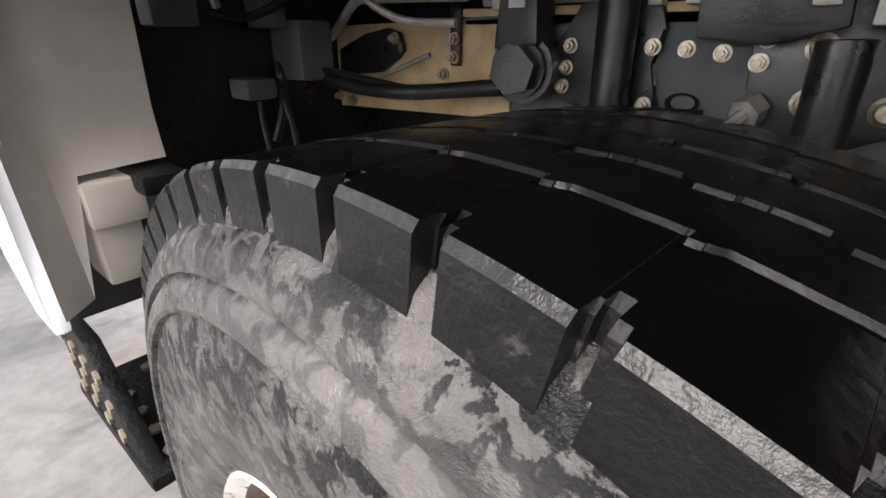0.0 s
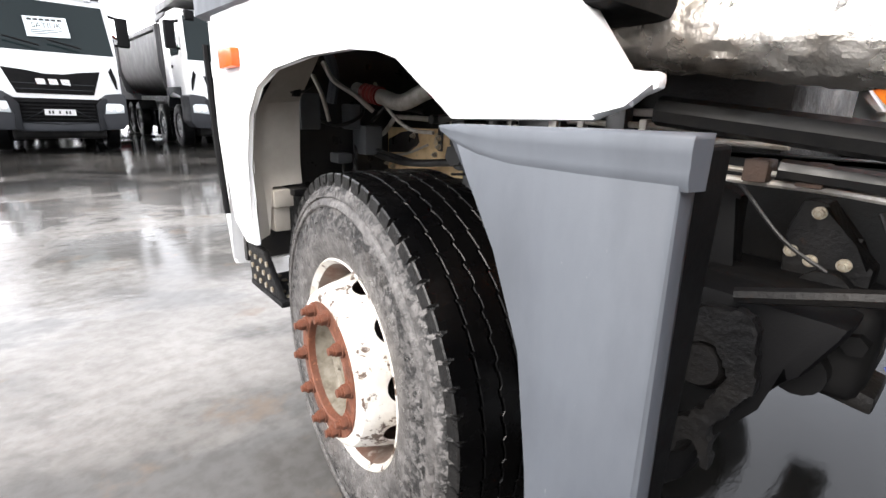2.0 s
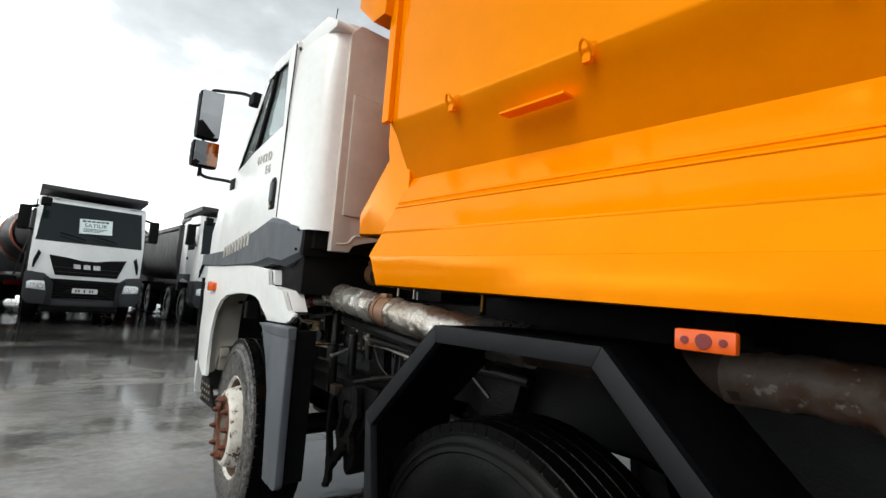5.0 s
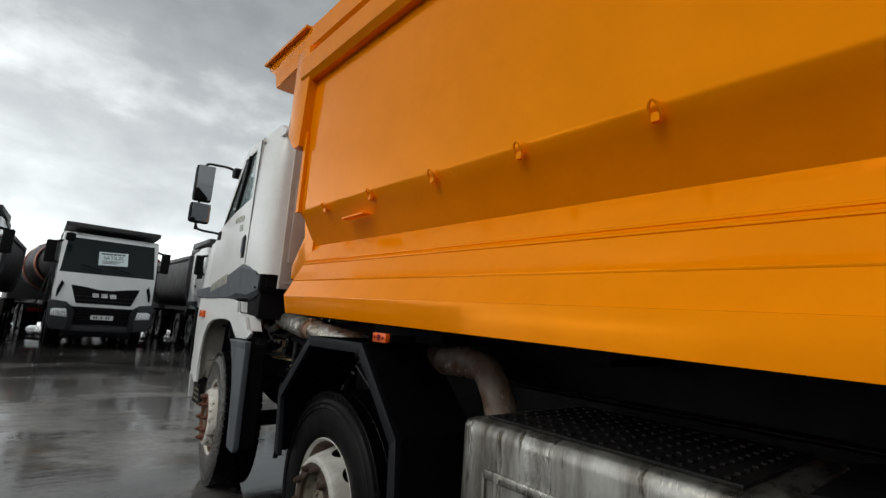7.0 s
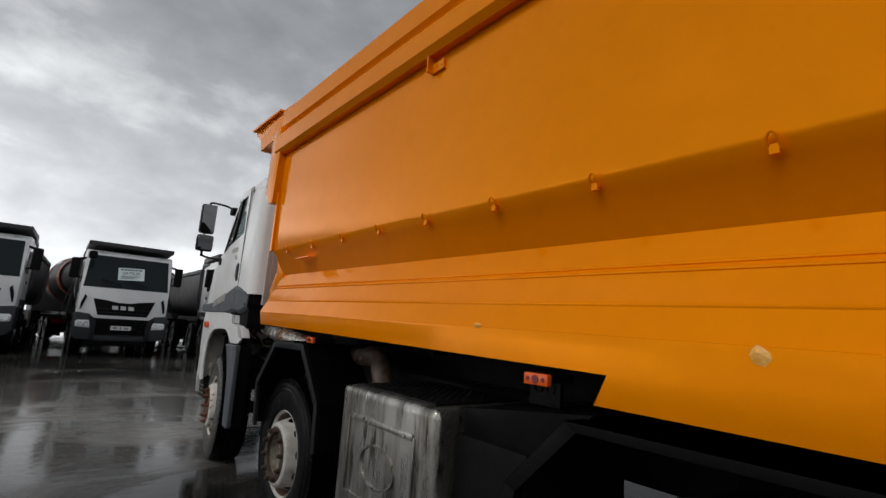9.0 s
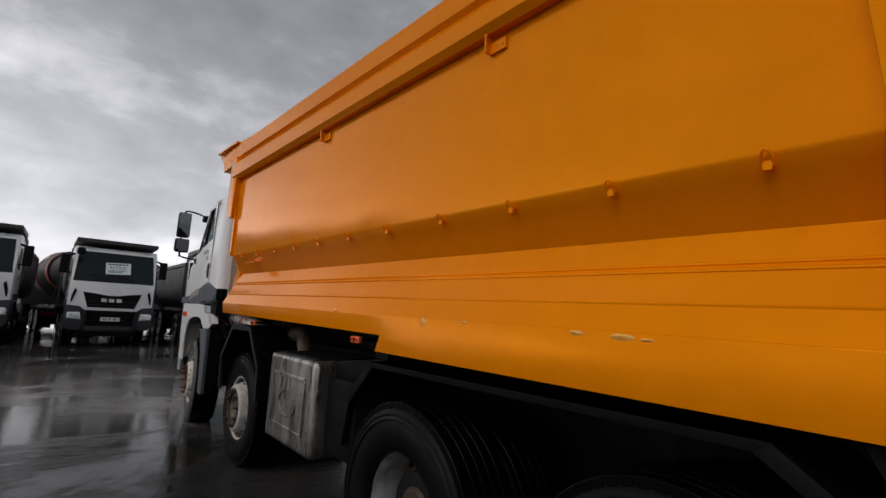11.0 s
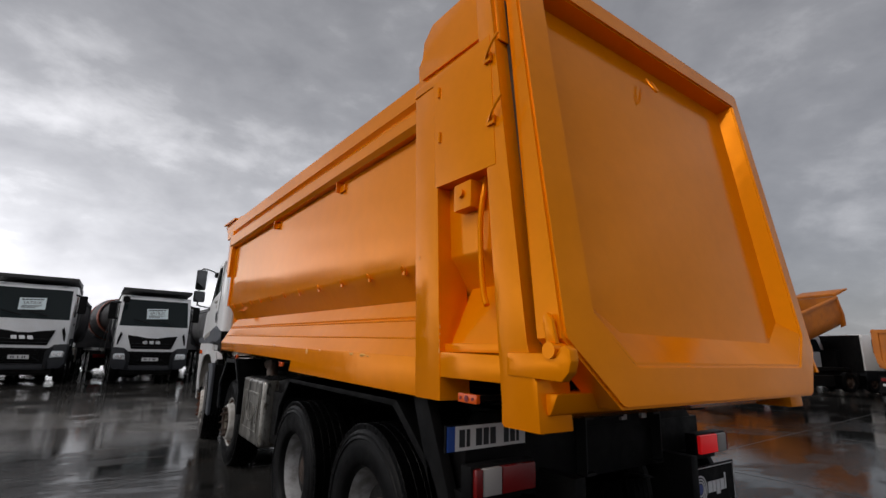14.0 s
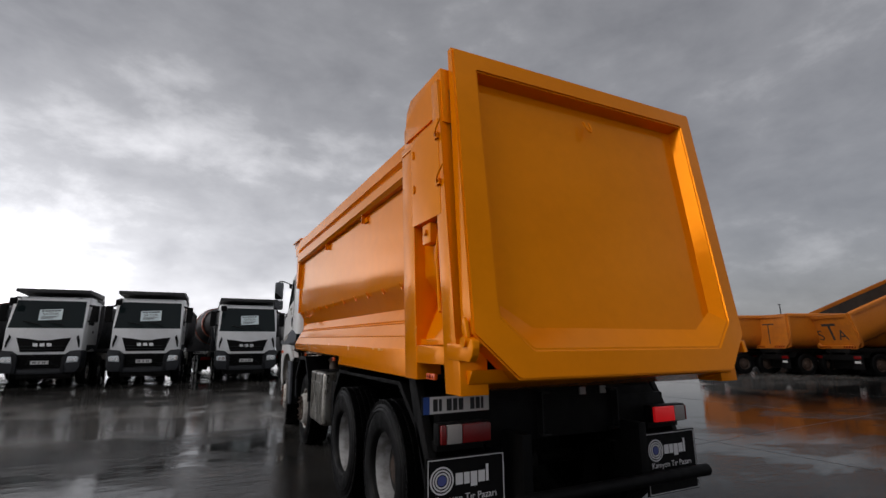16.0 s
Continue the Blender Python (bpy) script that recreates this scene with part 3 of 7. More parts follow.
def nut_mesh(name, mat, r=0.0175, h=0.022, stud=0.016):
    bm = B()
    for rr, a, c, s in ((r * 1.3, 0.0, -0.006, 14), (r, -0.006, -h, 6), (r * 0.80, -h, -h - 0.006, 10), (r * 0.58, -h - 0.006, -h - stud, 8)):
        tube(bm, [(a, 0, 0), (c, 0, 0)], rr, s)
    return mesh(name, bm, mat, 30)


def steer_rim(mat):
    bm = B()
    lathe(bm, [(0.286, -0.134), (0.295, -0.147), (0.300, -0.152), (0.305, -0.147), (0.303, -0.11)], 72)
    holed_cone(bm, 0.263, -0.045, 0.226, -0.178, hole=0.58)
    lathe(bm, [(0.226, -0.178), (0.219, -0.196), (0.205, -0.206), (0.186, -0.207)], 72)
    return mesh("rim", bm, mat, 30)


def steer_hub(mat):
    bm = B()
    lathe(bm, [(0.192, -0.200), (0.190, -0.211), (0.150, -0.211), (0.146, -0.214), (0.142, -0.211), (0.140, -0.190)], 56)
    return mesh("hub", bm, mat, 30)


def rim_barrel():
    bm = B()
    lathe(bm, [(0.262, 0.09), (0.262, -0.05), (0.268, -0.085), (0.276, -0.112), (0.286, -0.134)], 72)
    return mesh("rim_barrel", bm, RIM_BARREL, 30)


def steer_cap():
    bm = B()
    lathe(bm, [(0.140, -0.190), (0.136, -0.15), (0.122, -0.130), (0.112, -0.148), (0.104, -0.150), (0.098, -0.140), (0.055, -0.136), (0.050, -0.152), (0.0005, -0.155)], 40)
    for k in range(8):
        a = 2 * math.pi * k / 8
        tube(bm, [(-0.136, 0.078 * math.cos(a), 0.078 * math.sin(a)), (-0.154, 0.078 * math.cos(a), 0.078 * math.sin(a))], 0.009, 6)
    return mesh("hub_cap", bm, HUB_DULL, 30)


def drive_rim():
    bm = B()
    lathe(bm, [(0.303, -0.105), (0.306, -0.122), (0.300, -0.128), (0.294, -0.118), (0.284, -0.095), (0.272, -0.07), (0.262, 0.02), (0.258, 0.055)], 72)
    return mesh("rim", bm, RIM_GREY, 30)


def drive_disc():
    bm = B()
    holed_cone(bm, 0.258, 0.055, 0.20, 0.03, hole=0.5)
    lathe(bm, [(0.20, 0.03), (0.12, 0.028), (0.118, -0.03), (0.10, -0.045), (0.0005, -0.048)], 56)
    return mesh("wheel_disc", bm, RUST_DARK, 30)


RIM_F, HUB_F, RIM_R, CAP_F = steer_rim(RIM), steer_hub(RUST), drive_rim(), steer_cap()
DISC_R = drive_disc()
BARREL = rim_barrel()
RIM_2, HUB_2 = steer_rim(RIM_PALE), steer_hub(RUST_DARK)
NUT_RUST, NUT_GREY, NUT_DARK = nut_mesh("wheel_nut", RUST), nut_mesh("wheel_nut", RUST), nut_mesh("wheel_nut", RUST_DARK)
_bm = B()
lathe(_bm, [(0.30, 0.10), (0.20, 0.08), (0.19, -0.02), (0.06, -0.03), (0.0005, -0.03)], 40)
BRAKE = mesh("brake_drum", _bm, CHASSIS, 30)


def wheel(parent, x, y, z=0.553, steer=True, dirty=False, flip=False, turn=0.0, drum=True, yaw=0.0, size=1.025):
    """A wheel whose tyre middle stands at x, as a part of the lorry."""
    w = group_part("wheel", parent, pose(x, y, z, 0, 0, (180 if flip else 0) + yaw) @ pose(0, 0, 0, turn, 0, 0) @ Matrix.Diagonal((1, size, size, 1)))
    link("tyre", SIDE_DIRTY if dirty else SIDE_WET, w, None, "mud-smeared black rubber tyre sidewall" if dirty else "")
    link("tread", TREAD_DIRTY if dirty else TREAD, w)
    link("rim", (RIM_F if dirty else RIM_2) if steer else RIM_R, w, None, "chipped white steel rim with hand holes" if steer else "dull grey dished steel rim")
    if steer:
        link("hub", HUB_F if dirty else HUB_2, w, None, "rusty hub")
        link("rim_barrel", BARREL, w, None, "rust-streaked rim barrel")
        link("hub_cap", CAP_F, w, None, "greasy hub cap")
    else:
        link("wheel_disc", DISC_R, w, None, "dark rust-stained wheel disc")
    r, xo = (0.1675, -0.211) if steer else (0.1675, 0.028)
    for k in range(10):
        a = 2 * math.pi * (k + 0.5) / 10
        link("wheel_nut", (NUT_RUST if dirty else NUT_DARK) if steer else NUT_GREY, w, pose(xo, r * math.cos(a), r * math.sin(a)))
    if drum:
        link("brake_drum", BRAKE, w)
    return w

# ---- the yellow tipper lorry: front towards +y, near side at x = -1.25 ----
truck = thing("tipper_lorry", "white-cabbed four-axle lorry with a freshly painted orange-yellow tipper body", "truck")
AX = (0.13, -2.08, -5.19, -6.54)
for y, steer in zip(AX, (True, True, False, False)):
    dirty = y > 0
    if steer:
        wheel(truck, -0.98 if dirty else -0.965, y, 0.557 if dirty else 0.553, dirty=dirty, turn=9, yaw=-5.6 if dirty else 0, size=1.037 if dirty else 1.025)      # the front wheels stand slightly steered
        wheel(truck, 0.965, y, flip=True, yaw=-5 if dirty else 0)
    else:
        for s in (-1, 1):
            wheel(truck, 1.095 * s, y, 0.565, steer=False, flip=s > 0)
            w = group_part("wheel", truck, pose(0.72 * s, y, 0.54, 0, 0, 0 if s < 0 else 180), "inner wheel of a twin pair")
            link("tyre", SIDE_WET, w)
            link("tread", TREAD, w)

# -- tipper body: heights fall a little towards the rear --
YF, YR = -1.53, -7.95


def bz(front, rear, y):
    return lerp(front, rear, (y - YF) / (YR - YF))


def rear_lean(y, z):
    return y + 0.07 * (z - 1.4)


dump = group_part("tipper_body", truck, None, "orange-yellow half-pipe tipper body")
LEVELS = {"rail_b": (1.50, 1.41), "rail_t": (1.61, 1.52), "crease": (1.945, 1.84), "hook": (2.155, 2.03), "top_b": (3.06, 2.84), "top_m": (3.32, 3.02), "top_t": (3.54, 3.20)}


def lv(k, y):
    return bz(*LEVELS[k], y)


def side_skin(s):
    bm = B()
    secs = []
    ys = [YF + (-7.75 - YF) * i / 14 for i in range(15)]
    for y in ys:
        rt, cr, hk, tb = (lv(k, y) for k in ("rail_t", "crease", "hook", "top_b"))
        g1, g2 = lerp(rt, cr, 0.30), lerp(rt, cr, 0.63)
        prof = [(1.245, rt)]
        for g, h in ((g1, 0.001), (g2, 0.0028), (g2 + 0.022, 0.0028)):       # pressed ribs along the sloping skirt
            x = lerp(1.245, 1.08, (g - rt) / (cr - rt))
            prof += [(x, g - 0.006), (x + h, g - 0.003), (x + h, g + 0.003), (x - 0.003, g + 0.006)]
        prof += [(1.085, cr - 0.01), (1.08, cr + 0.004), (1.105, cr + 0.05), (1.165, hk - 0.045), (1.195, hk - 0.008), (1.20, hk + 0.012), (1.20, tb + 0.05)]
        secs.append([(s * x, y, z) for x, z in prof])
    strip(bm, secs)
    return bm


for s in (-1, 1):
    part("side_panel", side_skin(s), YELLOW, dump, "pressed orange-yellow side sheet with a folded waist", 30)
    bm = B()
    poly = [(YF - 0.015, lv("rail_t", YF)), (YF - 0.075, lv("rail_b", YF)), (-4.95, lv("rail_b", -4.95)), (-4.89, 1.352), (-7.20, 1.327), (-7.20, lv("rail_t", -7.20))]
    prism(bm, poly, "x", s * 1.25, s * 1.19, 0.006)
    part("lower_rail", bm, YELLOW, dump, "", 30)
    # two-step top rail
    bm = B()
    a, c = YF + 0.10, -7.08
    for k0, k1, x0, x1 in (("top_b", "top_m", 1.15, 1.275), ("top_m", "top_t", 1.13, 1.235)):
        vs = []
        for y in (a, c):
            z0, z1 = lv(k0, y), lv(k1, y)
            d = 0.05 if k0 == "top_b" else 0.0
            vs.append([bm.verts.new((s * x, y, z)) for x, z in ((x0, z0), (x1 - 0.03, z0), (x1, z0 + 0.035), (x1, z1 - 0.03 - d), (x1 - 0.04, z1 - d * 0.4), (x0, z1))])
        p, q = vs
        for i in range(6):
            bm.faces.new((p[i], p[(i + 1) % 6], q[(i + 1) % 6], q[i]))
        bm.faces.new(p)
        bm.faces.new(q[::-1])
    part("top_rail", bm, YELLOW, dump, "stepped pressed-steel top rail", 30)
    # front corner post under the canopy
    bm = B()
    yf = YF + 0.24
    prism(bm, [(yf, 3.34), (yf, 2.72), (yf - 0.13, 2.60), (yf - 0.22, 2.60), (yf - 0.26, 3.07), (yf - 0.20, 3.34)], "x", s * 1.262, s * 1.10, 0.006)
    part("corner_post", bm, YELLOW, dump, "", 30)
    bm = B()
    box(bm, (min(s * 1.20, s * 1.225), YF - 0.015, 2.15), (max(s * 1.20, s * 1.225), YF + 0.03, 2.70), 0.004)
    part("front_edge", bm, YELLOW, dump)

# rope hooks along the waist
HOOKS = (-1.90, -2.42, -2.93, -3.41, -3.88, -4.37, -4.86, -5.38, -5.87, -6.35, -6.83)
bm = B()
tube(bm, curve([(0, 0.018, -0.035), (-0.022, 0.016, 0.0), (-0.03, 0.0, 0.018), (-0.022, -0.016, 0.0), (0, -0.018, -0.035)], 4), 0.0055, 6)
box(bm, (-0.008, -0.014, -0.05), (0.012, 0.014, -0.018))
HOOK_ME = mesh("rope_hook", bm, YELLOW, 40)
for s in (-1, 1):
    for y in HOOKS:
        link("rope_hook", HOOK_ME, dump, pose(s * 1.198, y, lv("hook", y) - 0.005, 0, 0, 0 if s < 0 else 180) @ Matrix.Scale(0.8, 4))
bm = B()
box(bm, (-1.195, -2.35, 2.035), (-1.150, -2.12, 2.042))
part("tie_bar", bm, YELLOW, dump)
# sheet brackets under the top rail
bm = B()
box(bm, (-1.25, -0.005, -0.11), (-1.20, 0.005, 0.0))
box(bm, (-1.215, -0.10, -0.11), (-1.20, 0.005, -0.055))
for yy in (-0.04, -0.08):
    tube(bm, [(-1.212, yy, -0.082), (-1.218, yy, -0.082)], 0.008, 8)
BRK = mesh("sheet_bracket", bm, YELLOW)
for s in (-1, 1):
    for y in (-3.86, -5.72):
        link("sheet_bracket", BRK, dump, pose(0, y, lv("top_b", y) + 0.02) if s < 0 else pose(0, y, lv("top_b", y) + 0.02, 0, 0, 180))

# knocks along the lower rail with highlights painted pale; chips on the pillar's edge
KNOCK = material("knock_highlight_and_chip_paint", (0.93, 0.50, 0.12), 0.25, tint=(0.85, 0.33, 0.03), scale=40, amount=0.8, rough2=0.4, bump=0.3, bump_scale=80)
for y, z, w, h in ((-4.36, 1.575, 0.05, 0.022), (-5.34, 1.535, 0.05, 0.06), (-5.65, 1.545, 0.05, 0.012), (-6.24, 1.53, 0.07, 0.018), (-6.42, 1.525, 0.10, 0.022), (-6.50, 1.52, 0.05, 0.012)):
    rk = random.Random(int(-y * 100))
    bm = B()
    k = 9
    rimv = [bm.verts.new((-1.2505, y + w * 0.5 * math.cos(6.283 * i / k) * rk.uniform(0.7, 1.1), z + h * 0.5 * math.sin(6.283 * i / k) * rk.uniform(0.6, 1.2))) for i in range(k)]
    top = bm.verts.new((-1.2575, y + w * 0.1, z + h * 0.12))
    for i in range(k):
        bm.faces.new((rimv[i], rimv[(i + 1) % k], top))
    part("knock", bm, KNOCK, dump, "knock in the rail with its highlight painted pale")
for y, z, w, h in ((-7.352, 1.67, 0.004, 0.022), (-7.353, 1.64, 0.005, 0.010), (-7.352, 1.605, 0.005, 0.014), (-7.351, 1.55, 0.006, 0.028), (-7.353, 1.585, 0.004, 0.008), (-7.139, 2.04, 0.004, 0.03)):
    bm = B()
    prism(bm, [(y, z), (y + w, z + h * 0.2), (y + w * 0.7, z + h), (y - w * 0.4, z + h * 0.7)], "x", -1.2845, -1.2832)
    part("paint_chip", bm, KNOCK, dump, "pale paint chip")

# floor, sub-frame, front wall and canopy
bm = B()
box(bm, (-1.17, -7.75, 1.50), (1.17, YF, 1.58), 0.01)
part("floor_plate", bm, YELLOW, dump)
# black sheets added below the yellow floor to darken the underside
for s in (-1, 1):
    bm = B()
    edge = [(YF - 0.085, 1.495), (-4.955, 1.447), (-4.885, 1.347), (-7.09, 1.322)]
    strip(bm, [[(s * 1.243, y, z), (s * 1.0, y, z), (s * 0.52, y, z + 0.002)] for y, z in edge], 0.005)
    part("underbody_sheet", bm, BLACK, dump, "black sheet added under the body floor")
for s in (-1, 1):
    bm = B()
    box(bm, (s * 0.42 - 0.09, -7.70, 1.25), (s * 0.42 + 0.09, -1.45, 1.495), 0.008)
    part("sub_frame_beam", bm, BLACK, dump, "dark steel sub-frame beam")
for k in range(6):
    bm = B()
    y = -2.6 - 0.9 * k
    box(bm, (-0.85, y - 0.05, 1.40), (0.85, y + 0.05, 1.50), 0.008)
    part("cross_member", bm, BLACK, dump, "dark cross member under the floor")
bm = B()
prism(bm, [(-1.38, 3.50), (-1.37, 2.12), (-1.09, 1.85), (-1.10, 1.74), (-1.45, 1.74), (YF - 0.02, 1.52), (YF - 0.10, 1.52), (YF - 0.06, 3.50)], "x", -1.05, 1.05, 0.012)
part("front_wall", bm, YELLOW, dump, "sloping orange-yellow front wall", 30)
for s in (-1, 1):
    bm = B()
    prism(bm, [(-1.37, 3.3), (-1.37, 2.13), (-1.46, 1.76), (YF + 0.01, 1.54), (YF - 0.02, 1.62), (YF - 0.01, 3.3)], "x", s * 1.045, s * 1.10, 0.004)
    part("front_gusset", bm, YELLOW, dump)
bm = B()
prism(bm, [(-0.42, 3.64), (-0.40, 3.60), (-0.62, 3.48), (-0.66, 3.34), (-1.40, 3.34), (-1.75, 3.36), (-1.75, 3.55), (-1.2, 3.60)], "x", -1.20, 1.20, 0.01)
part("canopy", bm, YELLOW, dump, "orange-yellow cab guard canopy", 30)
bm = B()
prism(bm, [(-0.36, 3.67), (-0.36, 3.645), (-1.30, 3.575), (-1.30, 3.60)], "x", -1.235, 1.235, 0.004)
part("canopy_lip", bm, YELLOW, dump)

# rear pillars, service pocket and wing
for s in (-1, 1):
    def P(pts, x0, x1, name, label="", bev=0.006, mat=YELLOW):
        bm = B()
        inset = 0.14 if s > 0 else 0.0            # far side moved in to fit the tailgate outline in the camera's view
        prism(bm, [(rear_lean(y, z), z) for y, z in pts], "x", s * (x0 - inset), s * (x1 - inset), bev)
        return part(name, bm, mat, dump, label, 30)
    P([(-7.135, 1.33), (-7.36, 1.33), (-7.36, 2.42), (-7.36, 3.06), (-7.14, 3.06)], 1.283, 1.10, "pillar", "flat orange-yellow rear pillar")
    P([(-7.80, 1.275), (-8.00, 1.275), (-8.00, 1.46), (-7.955, 1.60), (-7.85, 3.40), (-7.74, 3.40)], 1.283, 1.10, "rear_post", "orange-yellow corner post")
    P([(-7.355, 1.44), (-7.805, 1.44), (-7.805, 1.55), (-7.355, 1.56)], 1.279, 1.12, "pocket_sill")
    P([(-7.345, 2.42), (-7.835, 2.40), (-7.835, 3.10), (-7.14, 3.12), (-7.14, 3.06), (-7.345, 3.06)], 1.287, 1.18, "pocket_cover", "sheet cover over the service pocket")
    P([(-7.14, 3.12), (-7.835, 3.08), (-7.885, 3.05), (-7.86, 3.49), (-7.30, 3.52), (-7.20, 3.44), (-7.19, 3.33), (-7.14, 3.30)], 1.262, 1.12, "wing_plate", "raised wing plate at the rear corner")
    P([(-7.20, 3.17), (-7.84, 3.13), (-7.84, 3.155), (-7.20, 3.195)], 1.276, 1.25, "wing_fold", bev=0.003)
    P([(-7.36, 1.56), (-7.81, 1.56), (-7.81, 1.60), (-7.36, 1.60)], 1.25, 1.18, "pocket_ledge", bev=0.003)
    bm = B()
    prism(bm, [(s * 1.12, 1.56), (s * 1.245, 1.56), (s * 1.105, 1.88), (s * 1.08, 1.88)], "y", -7.38, -7.78)
    part("pocket_slope", bm, YELLOW, dump, "", 30)
for yy, zz in ((-7.40, 2.70), (-7.40, 2.98)):
    bm = B()
    tube(bm, [(-1.292, rear_lean(yy, zz), zz - 0.03), (-1.292, rear_lean(yy, zz), zz + 0.03)], 0.008, 8)
    part("hinge", bm, YELLOW, dump)
for zz in (2.62, 2.96):
    bm = B()
    y = rear_lean(-7.82, zz)
    box(bm, (-1.302, y - 0.03, zz - 0.02), (-1.285, y + 0.02, zz + 0.025), 0.004)
    tube(bm, curve([(-1.30, y, zz), (-1.315, y - 0.03, zz + 0.02), (-1.312, y - 0.06, zz + 0.06), (-1.30, y - 0.085, zz + 0.10)], 4), 0.007, 6)
    part("chain_latch", bm, YELLOW, dump, "painted chain latch on the cover")
# control box and hose in the pocket
bm = B()
box(bm, (-1.275, -7.57, 2.25), (-1.17, -7.43, 2.39), 0.008)
tube(bm, [(-1.275, -7.50, 2.33), (-1.292, -7.50, 2.33)], 0.022, 12)
part("control_box", bm, YELLOW, dump, "painted valve box hanging in the pocket", 30)
bm = B()
tube(bm, curve([(-1.20, -7.60, 2.42), (-1.235, -7.60, 2.2), (-1.225, -7.595, 1.98), (-1.23, -7.62, 1.83), (-1.24, -7.655, 1.77)], 5), 0.014, 8)
part("hose", bm, YELLOW, dump, "overpainted hose end hanging down", 40)

# tailgate: a leaning tray with a deep frame


def gp(x, z, out=0.0):
    return (x, -8.00 + 0.165 * (z - 1.62) - out, z)


gate = group_part("tailgate", dump, None, "closed orange-yellow tailgate with a recessed panel")
outer = [(-1.20, 3.64), (1.26, 3.64), (1.13, 1.62), (0.90, 1.36), (-0.98, 1.36), (-1.255, 1.62)]
inner = [(-1.02, 3.47), (1.08, 3.47), (0.97, 1.72), (0.79, 1.53), (-0.86, 1.53), (-1.07, 1.72)]
deep = [(-0.98, 3.43), (1.04, 3.43), (0.92, 1.80), (0.72, 1.66), (-0.78, 1.66), (-1.01, 1.80)]
bm = B()
loops = [[bm.verts.new((x, -7.975 + 0.13 * (z - 1.62), z)) for x, z in outer]] + [[bm.verts.new(gp(x, z, o)) for x, z in lp] for lp, o in ((outer, 0.11), (inner, 0.125), (deep, 0.02))]
for p, q in zip(loops, loops[1:]):
    for i in range(6):
        bm.faces.new((p[i], p[(i + 1) % 6], q[(i + 1) % 6], q[i]))
bm.faces.new(loops[-1])
bmesh.ops.bevel(bm, geom=[e for e in bm.edges if all(v in set(loops[1]) | set(loops[2]) for v in e.verts)], offset=0.012, segments=2, affect="EDGES")
part("gate_panel", bm, YELLOW, gate, "", 30)
bm = B()
for s in (-1, 1):
    tube(bm, curve([gp(0.0 + s * 0.03, 3.30, 0.06), gp(s * 0.02, 3.22, 0.085), gp(0, 3.20, 0.09)], 3), 0.008, 6)
part("lifting_eye", bm, YELLOW, gate)
bm = B()
prism(bm, [(-8.02, 1.34), (-7.75, 1.27), (-7.75, 1.40), (-8.06, 1.42)], "x", -1.24, 1.06, 0.01)
part("rear_sill", bm, YELLOW, dump, "", 30)
bm = B()
prism(bm, [(-7.84, 1.565), (-8.035, 1.565), (-8.06, 1.545), (-8.095, 1.545), (-8.11, 1.585), (-8.135, 1.595), (-8.16, 1.58), (-8.165, 1.54), (-8.155, 1.50), (-8.12, 1.465), (-7.84, 1.475)], "x", -1.29, -1.245, 0.008)
part("gate_hook", bm, YELLOW, dump, "hooked tailgate latch arm", 30)
bm = B()
prism(bm, [(-8.045, 1.60), (-8.03, 1.70), (-8.05, 1.715), (-8.075, 1.69), (-8.095, 1.60)], "x", -1.285, -1.262, 0.007)
part("hook_finger", bm, YELLOW, dump, "", 30)
bm = B()
tube(bm, [(-1.305, -8.075, 1.575), (-1.10, -8.075, 1.575)], 0.030, 16)
part("gate_pin", bm, YELLOW, dump, "", 40)
bm = B()
prism(bm, [(-7.95, 1.565), (-8.10, 1.58), (-8.12, 1.49), (-7.95, 1.48)], "x", 1.145, 1.10, 0.01)
part("gate_hook", bm, YELLOW, dump, "hooked tailgate latch arm", 30)
# dark strip added in place of the shade deep in the tailgate gap
bm = B()
prism(bm, [(-7.935, 1.60), (-7.964, 1.60), (-7.738, 3.32), (-7.71, 3.32)], "x", -1.205, -1.10)
part("gap_shade_strip", bm, RUST_DARK, dump, "dark strip standing in for shade in the tailgate gap")

# -- cab --
cab = group_part("cab", truck, None, "white forward-control cab")
_bm = B()
tube(_bm, [(0, 0, 0), (0, 0, 0.006)], 0.012, 6)
STUD = mesh("tread_stud", _bm, STEEL)
CX, FX = 1.12, 1.15                     # half widths of the cab side and of the fender


def bx(s, x0, x1, y0, y1, z0, z1, bev=0.0, bm=None):
    return box(bm or B(), (min(s * x0, s * x1), y0, z0), (max(s * x0, s * x1), y1, z1), bev)


